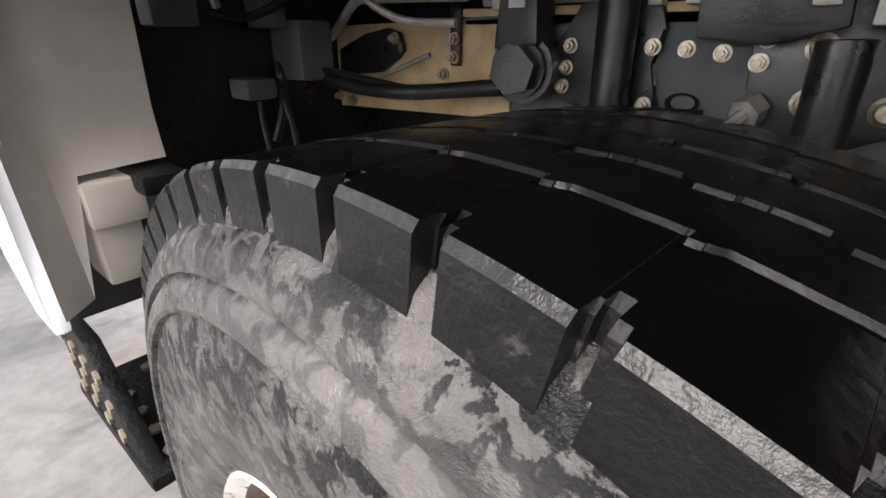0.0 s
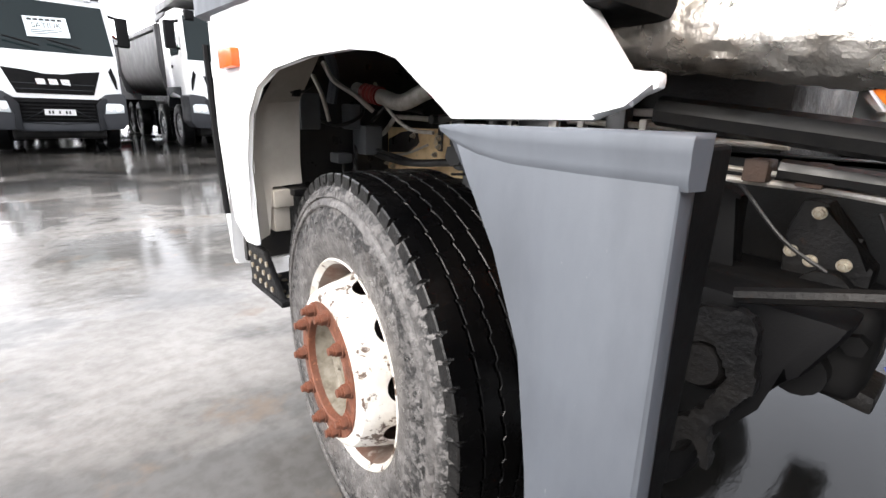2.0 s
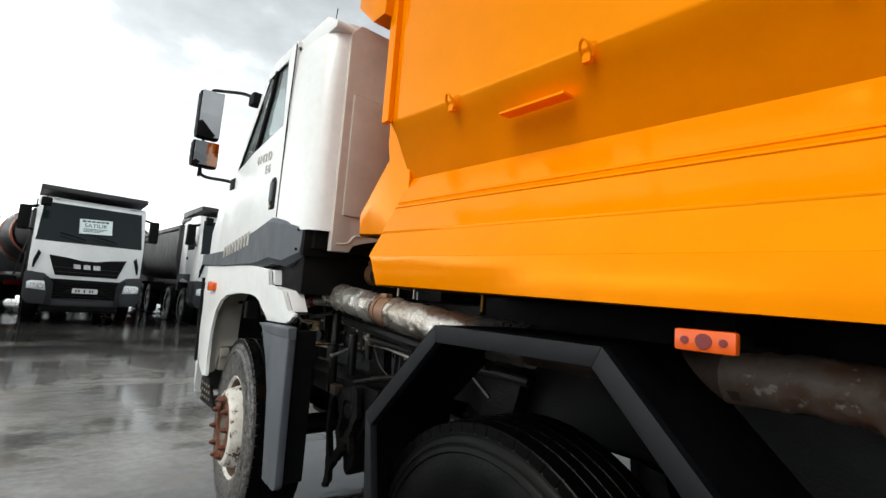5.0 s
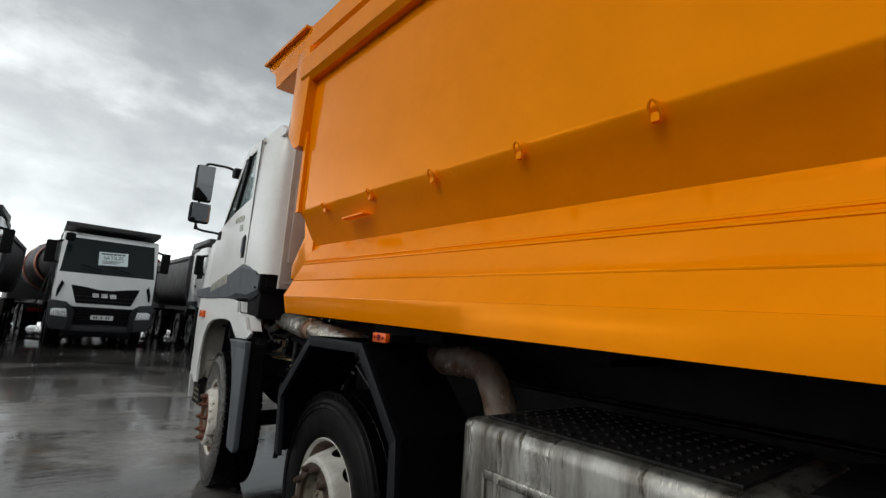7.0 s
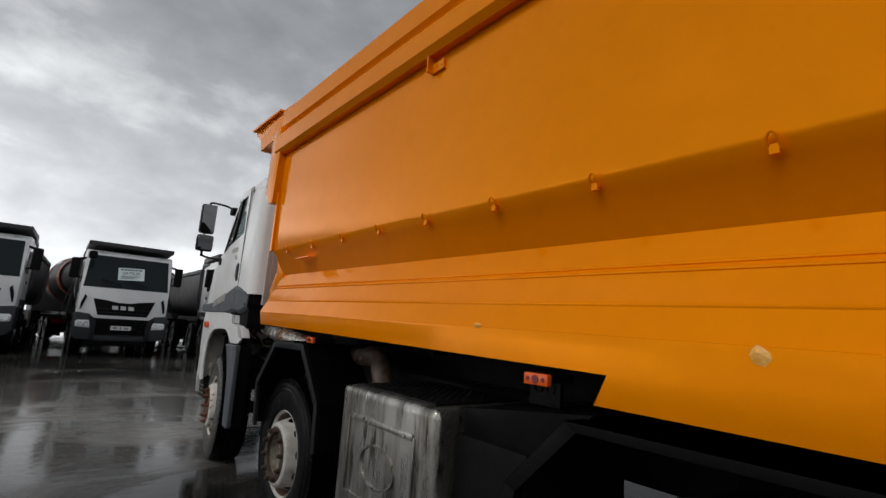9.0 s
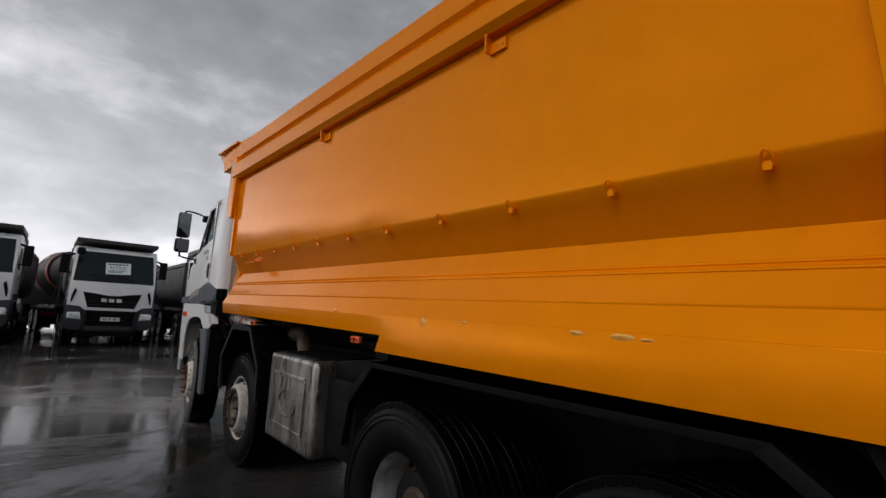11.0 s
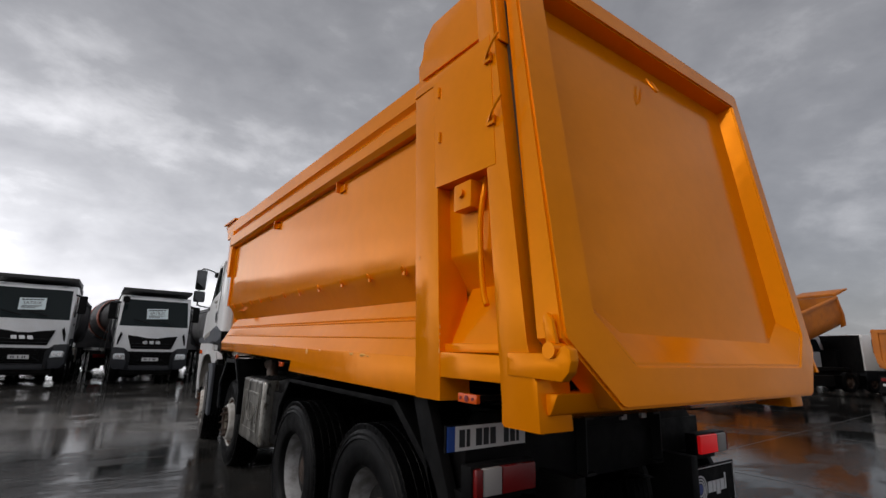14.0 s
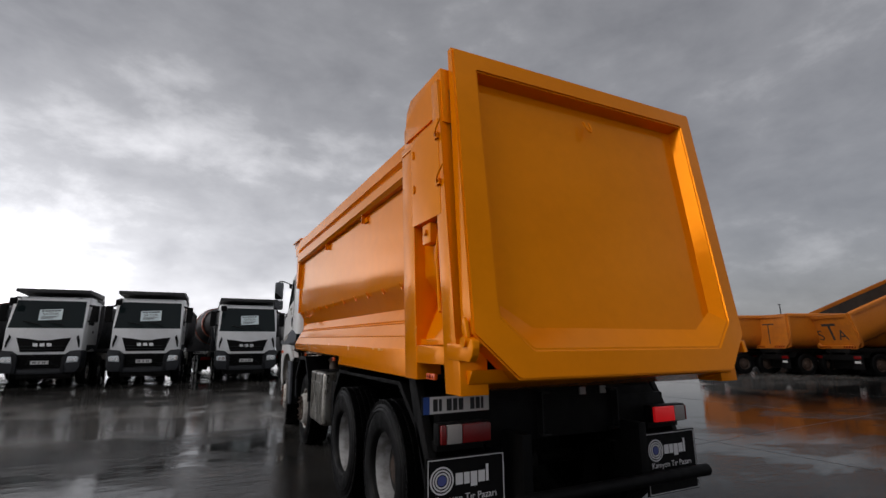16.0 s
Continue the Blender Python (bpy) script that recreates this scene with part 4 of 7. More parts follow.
for s in (-1, 1):
    def shell(pts, x0, x1, name, mat=WHITE, label="", bev=0.012, parent=cab):
        b2 = B()
        prism(b2, pts, "x", s * x0, s * x1, bev)
        return part(name, b2, mat, parent, label, 30)
    # rounded rear corner, door, pillars round the window
    b2 = B()
    rows = []
    for z, k in ((1.80, 1.0), (2.2, 1.0), (2.7, 0.99), (2.98, 0.975), (3.05, 0.95)):
        rows.append([(s * x * k, y, z) for x, y in ((0.96, -0.665), (1.03, -0.655), (1.08, -0.62), (1.105, -0.56), (1.115, -0.45), (1.12, -0.20))])
    strip(b2, rows)
    part("rear_quarter", b2, WHITE, cab, "", 60)
    door = shell([(-0.195, 1.78), (-0.195, 2.53), (-0.11, 2.485), (0.38, 2.42), (0.56, 2.37), (0.78, 2.335), (0.93, 2.25), (1.02, 1.62), (0.62, 1.62)], CX + 0.004, CX - 0.05, "door", label="white cab door")
    shell([(-0.20, 2.53), (-0.20, 3.04), (-0.075, 3.02), (-0.11, 2.48)], CX - 0.005, CX - 0.05, "pillar")
    shell([(-0.20, 2.99), (-0.20, 3.07), (0.20, 3.05), (0.34, 2.98), (0.30, 2.95)], CX - 0.01, CX - 0.06, "roof_edge")
    shell([(0.93, 2.25), (0.80, 2.33), (0.24, 2.96), (0.36, 2.99)], CX - 0.02, CX - 0.10, "windscreen_pillar")
    shell([(1.02, 1.62), (0.93, 2.25), (1.18, 2.18), (1.32, 1.62)], CX - 0.01, CX - 0.12, "front_corner", bev=0.03)
    b2 = B()
    prism(b2, [(-0.105, 2.49), (0.38, 2.42), (0.79, 2.335), (0.26, 2.955), (-0.08, 2.985)], "x", s * (CX - 0.03), s * (CX - 0.036))
    part("window", b2, PANE, door, "clear side window")
    b2 = B()
    for a, c in (((-0.11, 2.485), (0.38, 2.42)), ((0.38, 2.42), (0.80, 2.33)), ((0.80, 2.33), (0.26, 2.96)), ((0.26, 2.96), (-0.08, 2.99)), ((-0.08, 2.99), (-0.11, 2.485))):
        tube(b2, [(s * (CX - 0.026), *a), (s * (CX - 0.026), *c)], 0.011, 6)
    tube(b2, [(s * (CX - 0.024), 0.40, 2.415), (s * (CX - 0.024), 0.20, 2.80), (s * (CX - 0.024), 0.14, 2.97)], 0.021, 8)
    part("window_seal", b2, BLACK, door, "black window rubber", 40)
    b2 = B()
    prism(b2, [(-0.15, 1.955), (-0.055, 1.955), (-0.035, 2.10), (-0.06, 2.16), (-0.12, 2.17), (-0.155, 2.13)], "x", s * (CX + 0.010), s * (CX - 0.02), 0.012)
    part("handle_recess", b2, BLACK, door, "black door handle recess", 30)
    part("door_handle", bx(s, CX + 0.004, CX + 0.024, -0.125, -0.075, 2.0, 2.135, 0.012), GREY, door, "", 30)
    b2 = B()
    tube(b2, [(s * (CX + 0.012), -0.09, 1.975), (s * (CX + 0.016), -0.09, 1.975)], 0.011, 10)
    part("door_lock", b2, STEEL, door)
    b2 = B()
    tube(b2, [(s * (CX + 0.001), -0.198, 1.90), (s * (CX + 0.001), -0.198, 2.53), (s * (CX - 0.004), -0.205, 3.04)], 0.004, 6)
    part("door_gap", b2, BLACK, cab)
    # grey trim with a chamfered rear end
    b2 = B()
    lo = [(1.25, 1.60), (0.69, 1.585), (-0.02, 1.578), (-0.25, 1.61), (-0.40, 1.59), (-0.55, 1.655)]
    up = [(1.25, 1.70), (0.69, 1.72), (0.10, 1.84), (-0.15, 1.90), (-0.36, 1.875), (-0.57, 1.835)]
    tuck = (0, 0, 0, 0.005, 0.025, 0.065)              # follows the rounded cab corner
    rows = []
    for x, k in ((0.98, 0.0), (1.135, 0.0), (1.165, 0.12), (1.165, 0.88), (1.13, 1.0), (1.02, 1.04)):
        rows.append([(s * (x - d), lerp(a[0], c[0], k), lerp(a[1], c[1], k)) for a, c, d in zip(lo, up, tuck)])
    strip(b2, rows)
    b2.faces.new([b2.verts.new(r[-1]) for r in rows])
    part("arch_trim", b2, GREY, cab, "grey moulded plastic trim above the wheel arch", 30)
    b2 = B()
    prism(b2, [(s * 1.095, 1.655), (s * 1.095, 1.83), (s * 1.05, 1.85), (s * 0.80, 1.80), (s * 0.78, 1.66)], "y", -0.585, -0.55, 0.006)
    part("trim_return", b2, BLACK, cab, "black plastic end of the trim", 30)
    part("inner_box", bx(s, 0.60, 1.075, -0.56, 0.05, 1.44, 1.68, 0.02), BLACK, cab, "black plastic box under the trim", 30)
    for zz, yy in ((1.80, -0.535), (1.69, -0.525)):
        b2 = B()
        tube(b2, [(s * 1.118, yy, zz), (s * 1.108, yy, zz)], 0.008, 8)
        part("trim_screw", b2, BLACK, cab)
    # white fender with its drooping tail: a pressed skin with a returned lip
    arch = [(0.79, 0.765), (0.825, 0.90), (0.81, 1.10), (0.755, 1.255), (0.66, 1.345), (0.51, 1.395), (0.27, 1.41), (0.05, 1.412), (-0.06, 1.41), (-0.14, 1.39), (-0.22, 1.33), (-0.31, 1.27)]
    rim = [(-0.60, 1.278), (-0.64, 1.305), (-0.685, 1.318), (-0.685, 1.338), (-0.595, 1.342), (-0.505, 1.455), (-0.27, 1.475), (-0.255, 1.57), (0.09, 1.60), (0.66, 1.60), (1.10, 1.60), (1.14, 1.46), (1.12, 1.15), (1.03, 0.82), (0.90, 0.755)]
    shell(arch + rim, FX, FX - 0.022, "fender", WHITE, "white wheel-arch fender", 0.008)
    shell([(-0.29, 1.48), (-0.265, 1.57), (0.9, 1.60), (0.9, 1.54), (-0.20, 1.49)], FX - 0.03, 0.80, "fender_top", WHITE, "", 0.01)
    shell([(-0.595, 1.342), (-0.505, 1.455), (-0.27, 1.475), (-0.27, 1.44), (-0.49, 1.43), (-0.57, 1.335)], FX - 0.03, 1.03, "fender_tail", WHITE, "", 0.006)
    b2 = B()
    tube(b2, [(s * (FX + 0.012), 1.155, 1.50), (s * (FX + 0.012), 1.135, 1.15), (s * (FX + 0.012), 1.075, 0.84)], 0.012, 6)
    part("edge_rubber", b2, BLACK, cab, "black rubber edge on the fender")
    # cream inner face of the front leg
    b2 = B()
    strip(b2, [[(s * x, y, z) for x, y, z in ((1.135, 0.775, 0.79), (1.135, 0.805, 1.06), (1.135, 0.745, 1.25), (1.135, 0.50, 1.392))],
               [(s * x, y, z) for x, y, z in ((1.09, 0.80, 0.80), (1.09, 0.84, 1.06), (1.09, 0.78, 1.28), (1.09, 0.56, 1.43))],
               [(s * x, y, z) for x, y, z in ((1.06, 0.82, 0.98), (1.06, 0.84, 1.06), (1.06, 0.80, 1.29), (1.06, 0.58, 1.45))],
               [(s * x, y, z) for x, y, z in ((0.935, 0.83, 0.985), (0.935, 0.84, 1.06), (0.935, 0.82, 1.30), (0.935, 0.60, 1.48))]])
    part("arch_liner", b2, CREAM, cab, "dirty cream-white arch liner", 40)
    b2 = bx(s, 0.985, 1.065, 0.80, 0.90, 0.90, 0.97, 0.010)
    bx(s, 0.995, 1.06, 0.82, 0.92, 0.80, 0.90, 0.008, b2)
    part("liner_foot", b2, CREAM, cab, "cream-white bracket foot", 30)
    b2 = bx(s, 0.93, 1.0, 0.76, 0.95, 0.945, 0.975, 0.008)
    bx(s, 0.93, 0.95, 0.76, 0.95, 0.62, 0.95, 0.006, b2)
    part("step_bracket", b2, CHASSIS, cab, "rust-flecked black step bracket", 30)
    part("rubber_edge", bx(s, 0.955, 0.985, 0.74, 0.80, 0.60, 0.86, 0.01), BLACK, cab, "", 30)
    b2 = B()
    tube(b2, curve([(s * 1.12, 0.72, 1.33), (s * 1.07, 0.76, 1.352), (s * 1.0, 0.77, 1.34), (s * 0.96, 0.775, 1.33), (s * 0.90, 0.78, 1.36)], 4), 0.008, 6)
    part("cable", b2, HOSE, cab, "black cable clipped across the liner", 40)
    for x, y, z in ((1.085, 0.755, 1.35), (0.965, 0.775, 1.332)):
        part("cable_clip", bx(s, x - 0.014, x + 0.014, y - 0.012, y + 0.03, z - 0.016, z + 0.016, 0.004), BLACK, cab)
    # amber repeater
    b2 = B()
    prism(b2, [(0.80, 1.405), (0.80, 1.468), (0.95, 1.475), (0.95, 1.40)], "x", s * (FX + 0.03), s * (FX - 0.01), 0.012)
    part("side_repeater", b2, AMBER, cab, "amber side repeater lamp", 30)
    # grey splash guard behind the wheel
    b2 = B()
    face = [(-0.335, 1.260), (-0.750, 1.266), (-0.747, 1.215), (-0.775, 0.50), (-0.755, 0.475), (-0.60, 0.485), (-0.58, 0.72), (-0.545, 0.92), (-0.49, 1.08), (-0.42, 1.19)]
    prism(b2, face, "x", s * 1.195, s * 1.15, 0.014)
    part("splash_guard", b2, GREY, cab, "grey plastic splash guard behind the front wheel", 30)
    b2 = B()
    lip = [(-0.340, 1.262, 1.250), (-0.375, 1.265, 1.232), (-0.43, 1.266, 1.216), (-0.50, 1.267, 1.207), (-0.62, 1.270, 1.206), (-0.757, 1.272, 1.208), (-0.762, 1.272, 1.208)]
    strip(b2, [[(s * (x if i < len(lip) - 1 else 1.16), y, lerp(low, top, u)) for x, u in ((1.15, 0.98), (1.188, 1.0), (1.197, 0.97), (1.2005, 0.88), (1.2005, 0.62), (1.198, 0.46), (1.1985, 0.32), (1.197, 0.16), (1.192, 0.0))]
               for i, (y, top, low) in enumerate(lip)])
    part("guard_lip", b2, GREY, cab, "softly moulded lip", 70)
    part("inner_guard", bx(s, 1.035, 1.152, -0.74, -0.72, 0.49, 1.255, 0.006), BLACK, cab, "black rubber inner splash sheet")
    # step below the front leg: perforated, rusty
    b2 = bx(s, 0.94, 1.13, 0.62, 0.95, 0.56, 0.585, 0.008)
    prism(b2, [(0.62, 0.565), (0.95, 0.565), (0.97, 0.74), (0.80, 0.74)], "x", s * 1.10, s * 1.125, 0.006)
    st = part("step", b2, CHASSIS, cab, "rusty perforated steel step", 30)
    for i in range(3):
        for j in range(5):
            link("tread_stud", STUD, st, pose(s * (0.975 + 0.055 * i), 0.66 + 0.06 * j, 0.584))
    for i in range(3):
        for j in range(4):
            link("tread_stud", STUD, st, pose(s * 1.124, 0.72 + 0.06 * j + 0.02 * i, 0.605 + 0.045 * i, 0, 90 * s, 0))
    # mirrors on bent arms
    mr = group_part("mirror", cab, None, "twin black-backed wing mirror on bent arms")
    part("mirror_shell", bx(s, 1.20, 1.385, 1.05, 1.16, 2.63, 3.03, 0.035), BLACK, mr, "", 30)
    part("mirror_glass", bx(1, -0.080, 0.080, -0.004, 0.004, -0.185, 0.185, 0.002), MIRROR, mr, "", False, pose(s * 1.2925, 1.036, 2.83, 9, 0, s * 9))
    part("wide_mirror_shell", bx(s, 1.19, 1.395, 1.05, 1.15, 2.39, 2.61, 0.035), BLACK, mr, "", 30)
    part("wide_mirror_glass", bx(1, -0.086, 0.086, -0.004, 0.004, -0.095, 0.095, 0.002), MIRROR, mr, "", False, pose(s * 1.2925, 1.036, 2.50, 11, 0, s * 6))
    b2 = B()
    tube(b2, curve([(s * 1.08, 0.60, 2.90), (s * 1.14, 0.74, 2.97), (s * 1.22, 1.0, 3.04), (s * 1.28, 1.09, 3.055), (s * 1.30, 1.10, 3.02)], 5), 0.013, 8)
    tube(b2, curve([(s * 1.09, 0.80, 2.25), (s * 1.15, 0.88, 2.28), (s * 1.25, 1.05, 2.31), (s * 1.30, 1.10, 2.34), (s * 1.31, 1.10, 2.41)], 5), 0.013, 8)
    tube(b2, [(s * 1.31, 1.12, 2.32), (s * 1.31, 1.12, 3.02)], 0.012, 8)
    part("mirror_arm", b2, BLACK, mr, "", 40)
    for yy, zz in ((0.58, 2.89), (0.80, 2.25)):
        part("mirror_foot", bx(s, 1.06, 1.135, yy - 0.06, yy + 0.06, zz - 0.05, zz + 0.045, 0.02), BLACK, mr, "", 30)

# rear wall of the cab, with pressed panels and a waved lower edge
bm = B()
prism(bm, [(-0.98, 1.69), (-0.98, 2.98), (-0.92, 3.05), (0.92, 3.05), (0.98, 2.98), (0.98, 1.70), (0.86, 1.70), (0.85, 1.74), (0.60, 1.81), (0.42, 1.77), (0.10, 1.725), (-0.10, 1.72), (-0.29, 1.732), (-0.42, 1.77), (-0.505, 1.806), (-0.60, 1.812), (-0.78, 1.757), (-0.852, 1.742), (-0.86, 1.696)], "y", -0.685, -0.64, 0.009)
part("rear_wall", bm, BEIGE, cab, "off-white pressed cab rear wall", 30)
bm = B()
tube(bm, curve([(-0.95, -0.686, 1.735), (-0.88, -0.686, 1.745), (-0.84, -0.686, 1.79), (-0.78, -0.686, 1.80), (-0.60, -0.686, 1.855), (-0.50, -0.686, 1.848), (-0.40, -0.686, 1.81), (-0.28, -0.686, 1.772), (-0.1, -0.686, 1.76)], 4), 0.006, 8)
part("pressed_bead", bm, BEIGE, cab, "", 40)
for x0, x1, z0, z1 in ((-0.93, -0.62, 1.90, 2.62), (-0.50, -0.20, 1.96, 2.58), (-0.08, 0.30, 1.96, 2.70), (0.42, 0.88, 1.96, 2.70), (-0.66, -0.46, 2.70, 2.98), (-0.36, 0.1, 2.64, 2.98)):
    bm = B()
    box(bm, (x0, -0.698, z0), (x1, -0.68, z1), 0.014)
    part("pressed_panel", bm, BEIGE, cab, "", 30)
bm = B()
box(bm, (-0.62, -0.704, 2.76), (-0.51, -0.692, 2.95), 0.01)
part("air_vent", bm, BLACK, cab)
bm = B()
prism(bm, [(-0.68, 3.02), (-0.55, 3.10), (0.20, 3.09), (0.36, 2.99), (0.34, 2.95), (-0.68, 2.98)], "x", -1.08, 1.08, 0.02)
part("roof", bm, WHITE, cab, "", 30)
bm = B()
prism(bm, [(0.36, 2.97), (1.18, 2.18), (1.15, 2.17), (0.33, 2.94)], "x", -1.04, 1.04)
part("windscreen", bm, PANE, cab)
bm = B()
prism(bm, [(1.16, 2.18), (1.34, 1.90), (1.36, 0.80), (1.30, 0.55), (1.24, 0.55), (1.24, 1.60), (1.14, 2.1)], "x", -1.10, 1.10, 0.03)
part("front_panel", bm, WHITE, cab, "", 30)
# black sheet added behind the front panel to darken the wheel arch
bm = B()
box(bm, (-1.06, 1.20, 0.58), (1.06, 1.235, 1.64))
part("arch_darkener", bm, ENAMEL, cab, "added black sheet that darkens the wheel arch")
bm = B()
prism(bm, [(-0.62, 1.80), (-0.62, 1.70), (1.1, 1.62), (1.1, 1.80)], "x", -1.05, 1.05)
part("cab_floor", bm, BLACK, cab)
for x in (-0.6, 0.6):
    bm = B()
    box(bm, (x - 0.26, -0.35, 1.80), (x + 0.26, 0.2, 2.15), 0.05)
    prism(bm, [(-0.42, 2.1), (-0.30, 2.1), (-0.36, 2.75), (-0.46, 2.75)], "x", x - 0.24, x + 0.24, 0.04)
    part("cab_seat", bm, BLACK, cab, "dark seat inside the cab", 30)
bm = B()
tube(bm, [(-0.95, -0.35, 3.06), (-0.95, -0.39, 3.28)], 0.003, 5)
part("aerial", bm, BLACK, cab)
# raised lettering: model figures on the door, worn wording on the trim as plain bars
SIDE = Matrix(((0, 0, -1, 0), (-1, 0, 0, 0), (0, 1, 0, 0), (0, 0, 0, 1)))
for text, y, z in (("4", 0.27, 2.305), ("1", 0.218, 2.305), ("4", 0.170, 2.305), ("2", 0.118, 2.305), ("D", 0.055, 2.305), ("E", 0.09, 2.215), ("6", 0.035, 2.215)):
    words(text, 0.085, GALV, cab, Matrix.Translation((-CX - 0.006, y, z)) @ SIDE, "model_letter", 0.003, "grey model figure on the door")
for k in range(9):
    y = 0.66 - 0.062 * k
    bm = B()
    box(bm, (-1.170, y - 0.036, 1.655 + 0.009 * k), (-1.163, y, 1.735 + 0.011 * k), 0.003)
    part("letter_bar", bm, GALV, cab, "worn grey letter bar on the trim")

# -- chassis and running gear --
chassis = group_part("chassis", truck, None, "oily black chassis")
for s in (-1, 1):
    x = 0.275 if s < 0 else 0.50
    bm = B()
    prism(bm, [(1.22, 0.97), (1.22, 1.19), (0.60, 1.205), (0.60, 0.99)], "x", s * x, s * (x - 0.012), 0.003)
    part("rail_head", bm, RUSTY_YELLOW, chassis, "rust-stained front end of the chassis rail")
    bm = B()
    prism(bm, [(0.595, 0.88), (0.595, 1.21), (-0.40, 1.205), (-0.40, 0.88)], "x", s * x, s * (x - 0.012), 0.003)
    box(bm, (min(s * x, s * (x - 0.08)), -0.4, 1.19), (max(s * x, s * (x - 0.08)), 0.73, 1.205))
    box(bm, (min(s * x, s * (x - 0.08)), -0.4, 0.885), (max(s * x, s * (x - 0.08)), 0.73, 0.90))
    part("rail_front", bm, RAIL, chassis, "grey-painted front rail")
    # rear stretch of the same rail, in the copy darkened for shade
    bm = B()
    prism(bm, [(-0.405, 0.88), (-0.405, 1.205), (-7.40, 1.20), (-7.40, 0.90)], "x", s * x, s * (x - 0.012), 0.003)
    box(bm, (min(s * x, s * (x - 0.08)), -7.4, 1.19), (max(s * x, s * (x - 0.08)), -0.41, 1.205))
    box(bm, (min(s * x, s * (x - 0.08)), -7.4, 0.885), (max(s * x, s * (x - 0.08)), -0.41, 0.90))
    part("chassis_rail", bm, RAIL_SHADED, chassis, "oily chassis rail, coloured darker for the shade under the body")
    bm = B()
    box(bm, (min(s * (x + 0.006), s * (x - 0.05)), -0.45, 1.206), (max(s * (x + 0.006), s * (x - 0.05)), 0.735, 1.222), 0.003)
    part("rail_flange", bm, RUSTY_YELLOW, chassis, "rust-stained upper flange")
bm = B()
tube(bm, [(0, 0, 0), (-0.004, 0, 0)], 0.0145, 14)
tube(bm, [(-0.004, 0, 0), (-0.015, 0, 0)], 0.0105, 6)
tube(bm, [(-0.015, 0, 0), (-0.023, 0, 0)], 0.006, 8)
BOLT = mesh("bolt", bm, STEEL, 30)
BOLT_BIG = mesh("bolt", lathe(B(), [(0.0215, 0.0), (0.0215, -0.004), (0.0155, -0.006), (0.0155, -0.017), (0.012, -0.020), (0.0005, -0.020)], 12), STEEL, 30)
XR = -0.276
for y, z, d in ((0.94, 1.16, 0.02), (0.75, 1.16, 0.014), (0.75, 1.12, 0.014), (0.79, 1.08, 0.002), (1.14, 0.99, 0.002), (1.20, 1.0, 0.002), (0.45, 1.15, 0.025), (0.455, 1.11, 0.025), (0.46, 1.075, 0.025),
                (0.295, 1.15, 0.025), (0.245, 1.147, 0.0), (0.188, 1.142, 0.0), (0.295, 1.052, 0.025), (0.125, 1.165, 0.025), (0.13, 1.13, 0.025), (0.05, 0.97, 0.0),
                (-0.10, 1.15, 0.01), (-0.09, 1.06, 0.01), (-0.25, 1.13, 0.0), (-0.25, 1.04, 0.0), (0.02, 1.06, 0.02)):
    link("bolt", BOLT, chassis, pose(XR - d, y, z))
for y, z in ((0.055, 1.152), (0.055, 1.075), (-0.04, 1.15), (-0.04, 1.07), (-0.295, 1.01)):
    link("bolt", BOLT_BIG, chassis, pose(XR - 0.024, y, z))
for y, z in ((0.235, 1.058), (-0.295, 1.08), (-0.40, 1.06)):
    bm = B()
    lathe(bm, [(0.024, -0.0035), (0.018, -0.0035), (0.016, 0.004), (0.0005, 0.004)], 18)
    part("rail_hole", bm, BLACK, chassis, "dark hole in the rail", False, Matrix.Translation((XR - 0.001, y, z)) @ Matrix.Diagonal((1, 1.25, 0.75, 1)))


def plate(name, pts, x0, x1, mat=ENAMEL, label="", bev=0.005):
    b2 = B()
    prism(b2, pts, "x", x0, x1, bev)
    return part(name, b2, mat, chassis, label, 30)


def pipe(name, pts, r, mat=HOSE, label="", n=5, seg=8):
    b2 = B()
    tube(b2, curve(pts, n) if n else pts, r, seg)
    return part(name, b2, mat, chassis, label, 40)


# plates and dampers standing off the rail behind the tyre
plate("lobed_plate", [(0.915, 1.13), (0.93, 1.175), (0.97, 1.185), (1.06, 1.17), (1.17, 1.13), (1.17, 1.06), (1.0, 1.075), (0.94, 1.11)], -0.294, -0.278, label="black lobed plate")
plate("strap", [(0.735, 1.10), (0.765, 1.10), (0.768, 1.24), (0.735, 1.24)], -0.288, -0.277)
plate("bracket", [(0.445, 1.04), (0.48, 1.055), (0.49, 1.15), (0.45, 1.19), (0.43, 1.24), (0.30, 1.24), (0.278, 1.18), (0.30, 1.12), (0.29, 1.085), (0.272, 1.05), (0.285, 1.032), (0.33, 1.03)], -0.30, -0.277, label="damper bracket")
plate("bracket", [(0.135, 1.02), (0.15, 1.24), (-0.03, 1.24), (-0.065, 1.18), (-0.065, 1.04), (-0.01, 1.01), (0.04, 1.03)], -0.30, -0.277, label="spring bracket")
plate("bracket", [(-0.09, 1.04), (-0.10, 1.25), (-0.20, 1.25), (-0.24, 1.15), (-0.215, 1.04), (-0.15, 1.02)], -0.298, -0.277, label="damper bracket")
plate("top_mount", [(0.22, 1.165), (0.235, 1.35), (0.05, 1.35), (0.03, 1.18), (0.12, 1.155)], -0.345, -0.29, label="black damper top mount")
plate("top_mount", [(-0.13, 1.17), (-0.115, 1.36), (-0.185, 1.36), (-0.19, 1.17)], -0.33, -0.28)
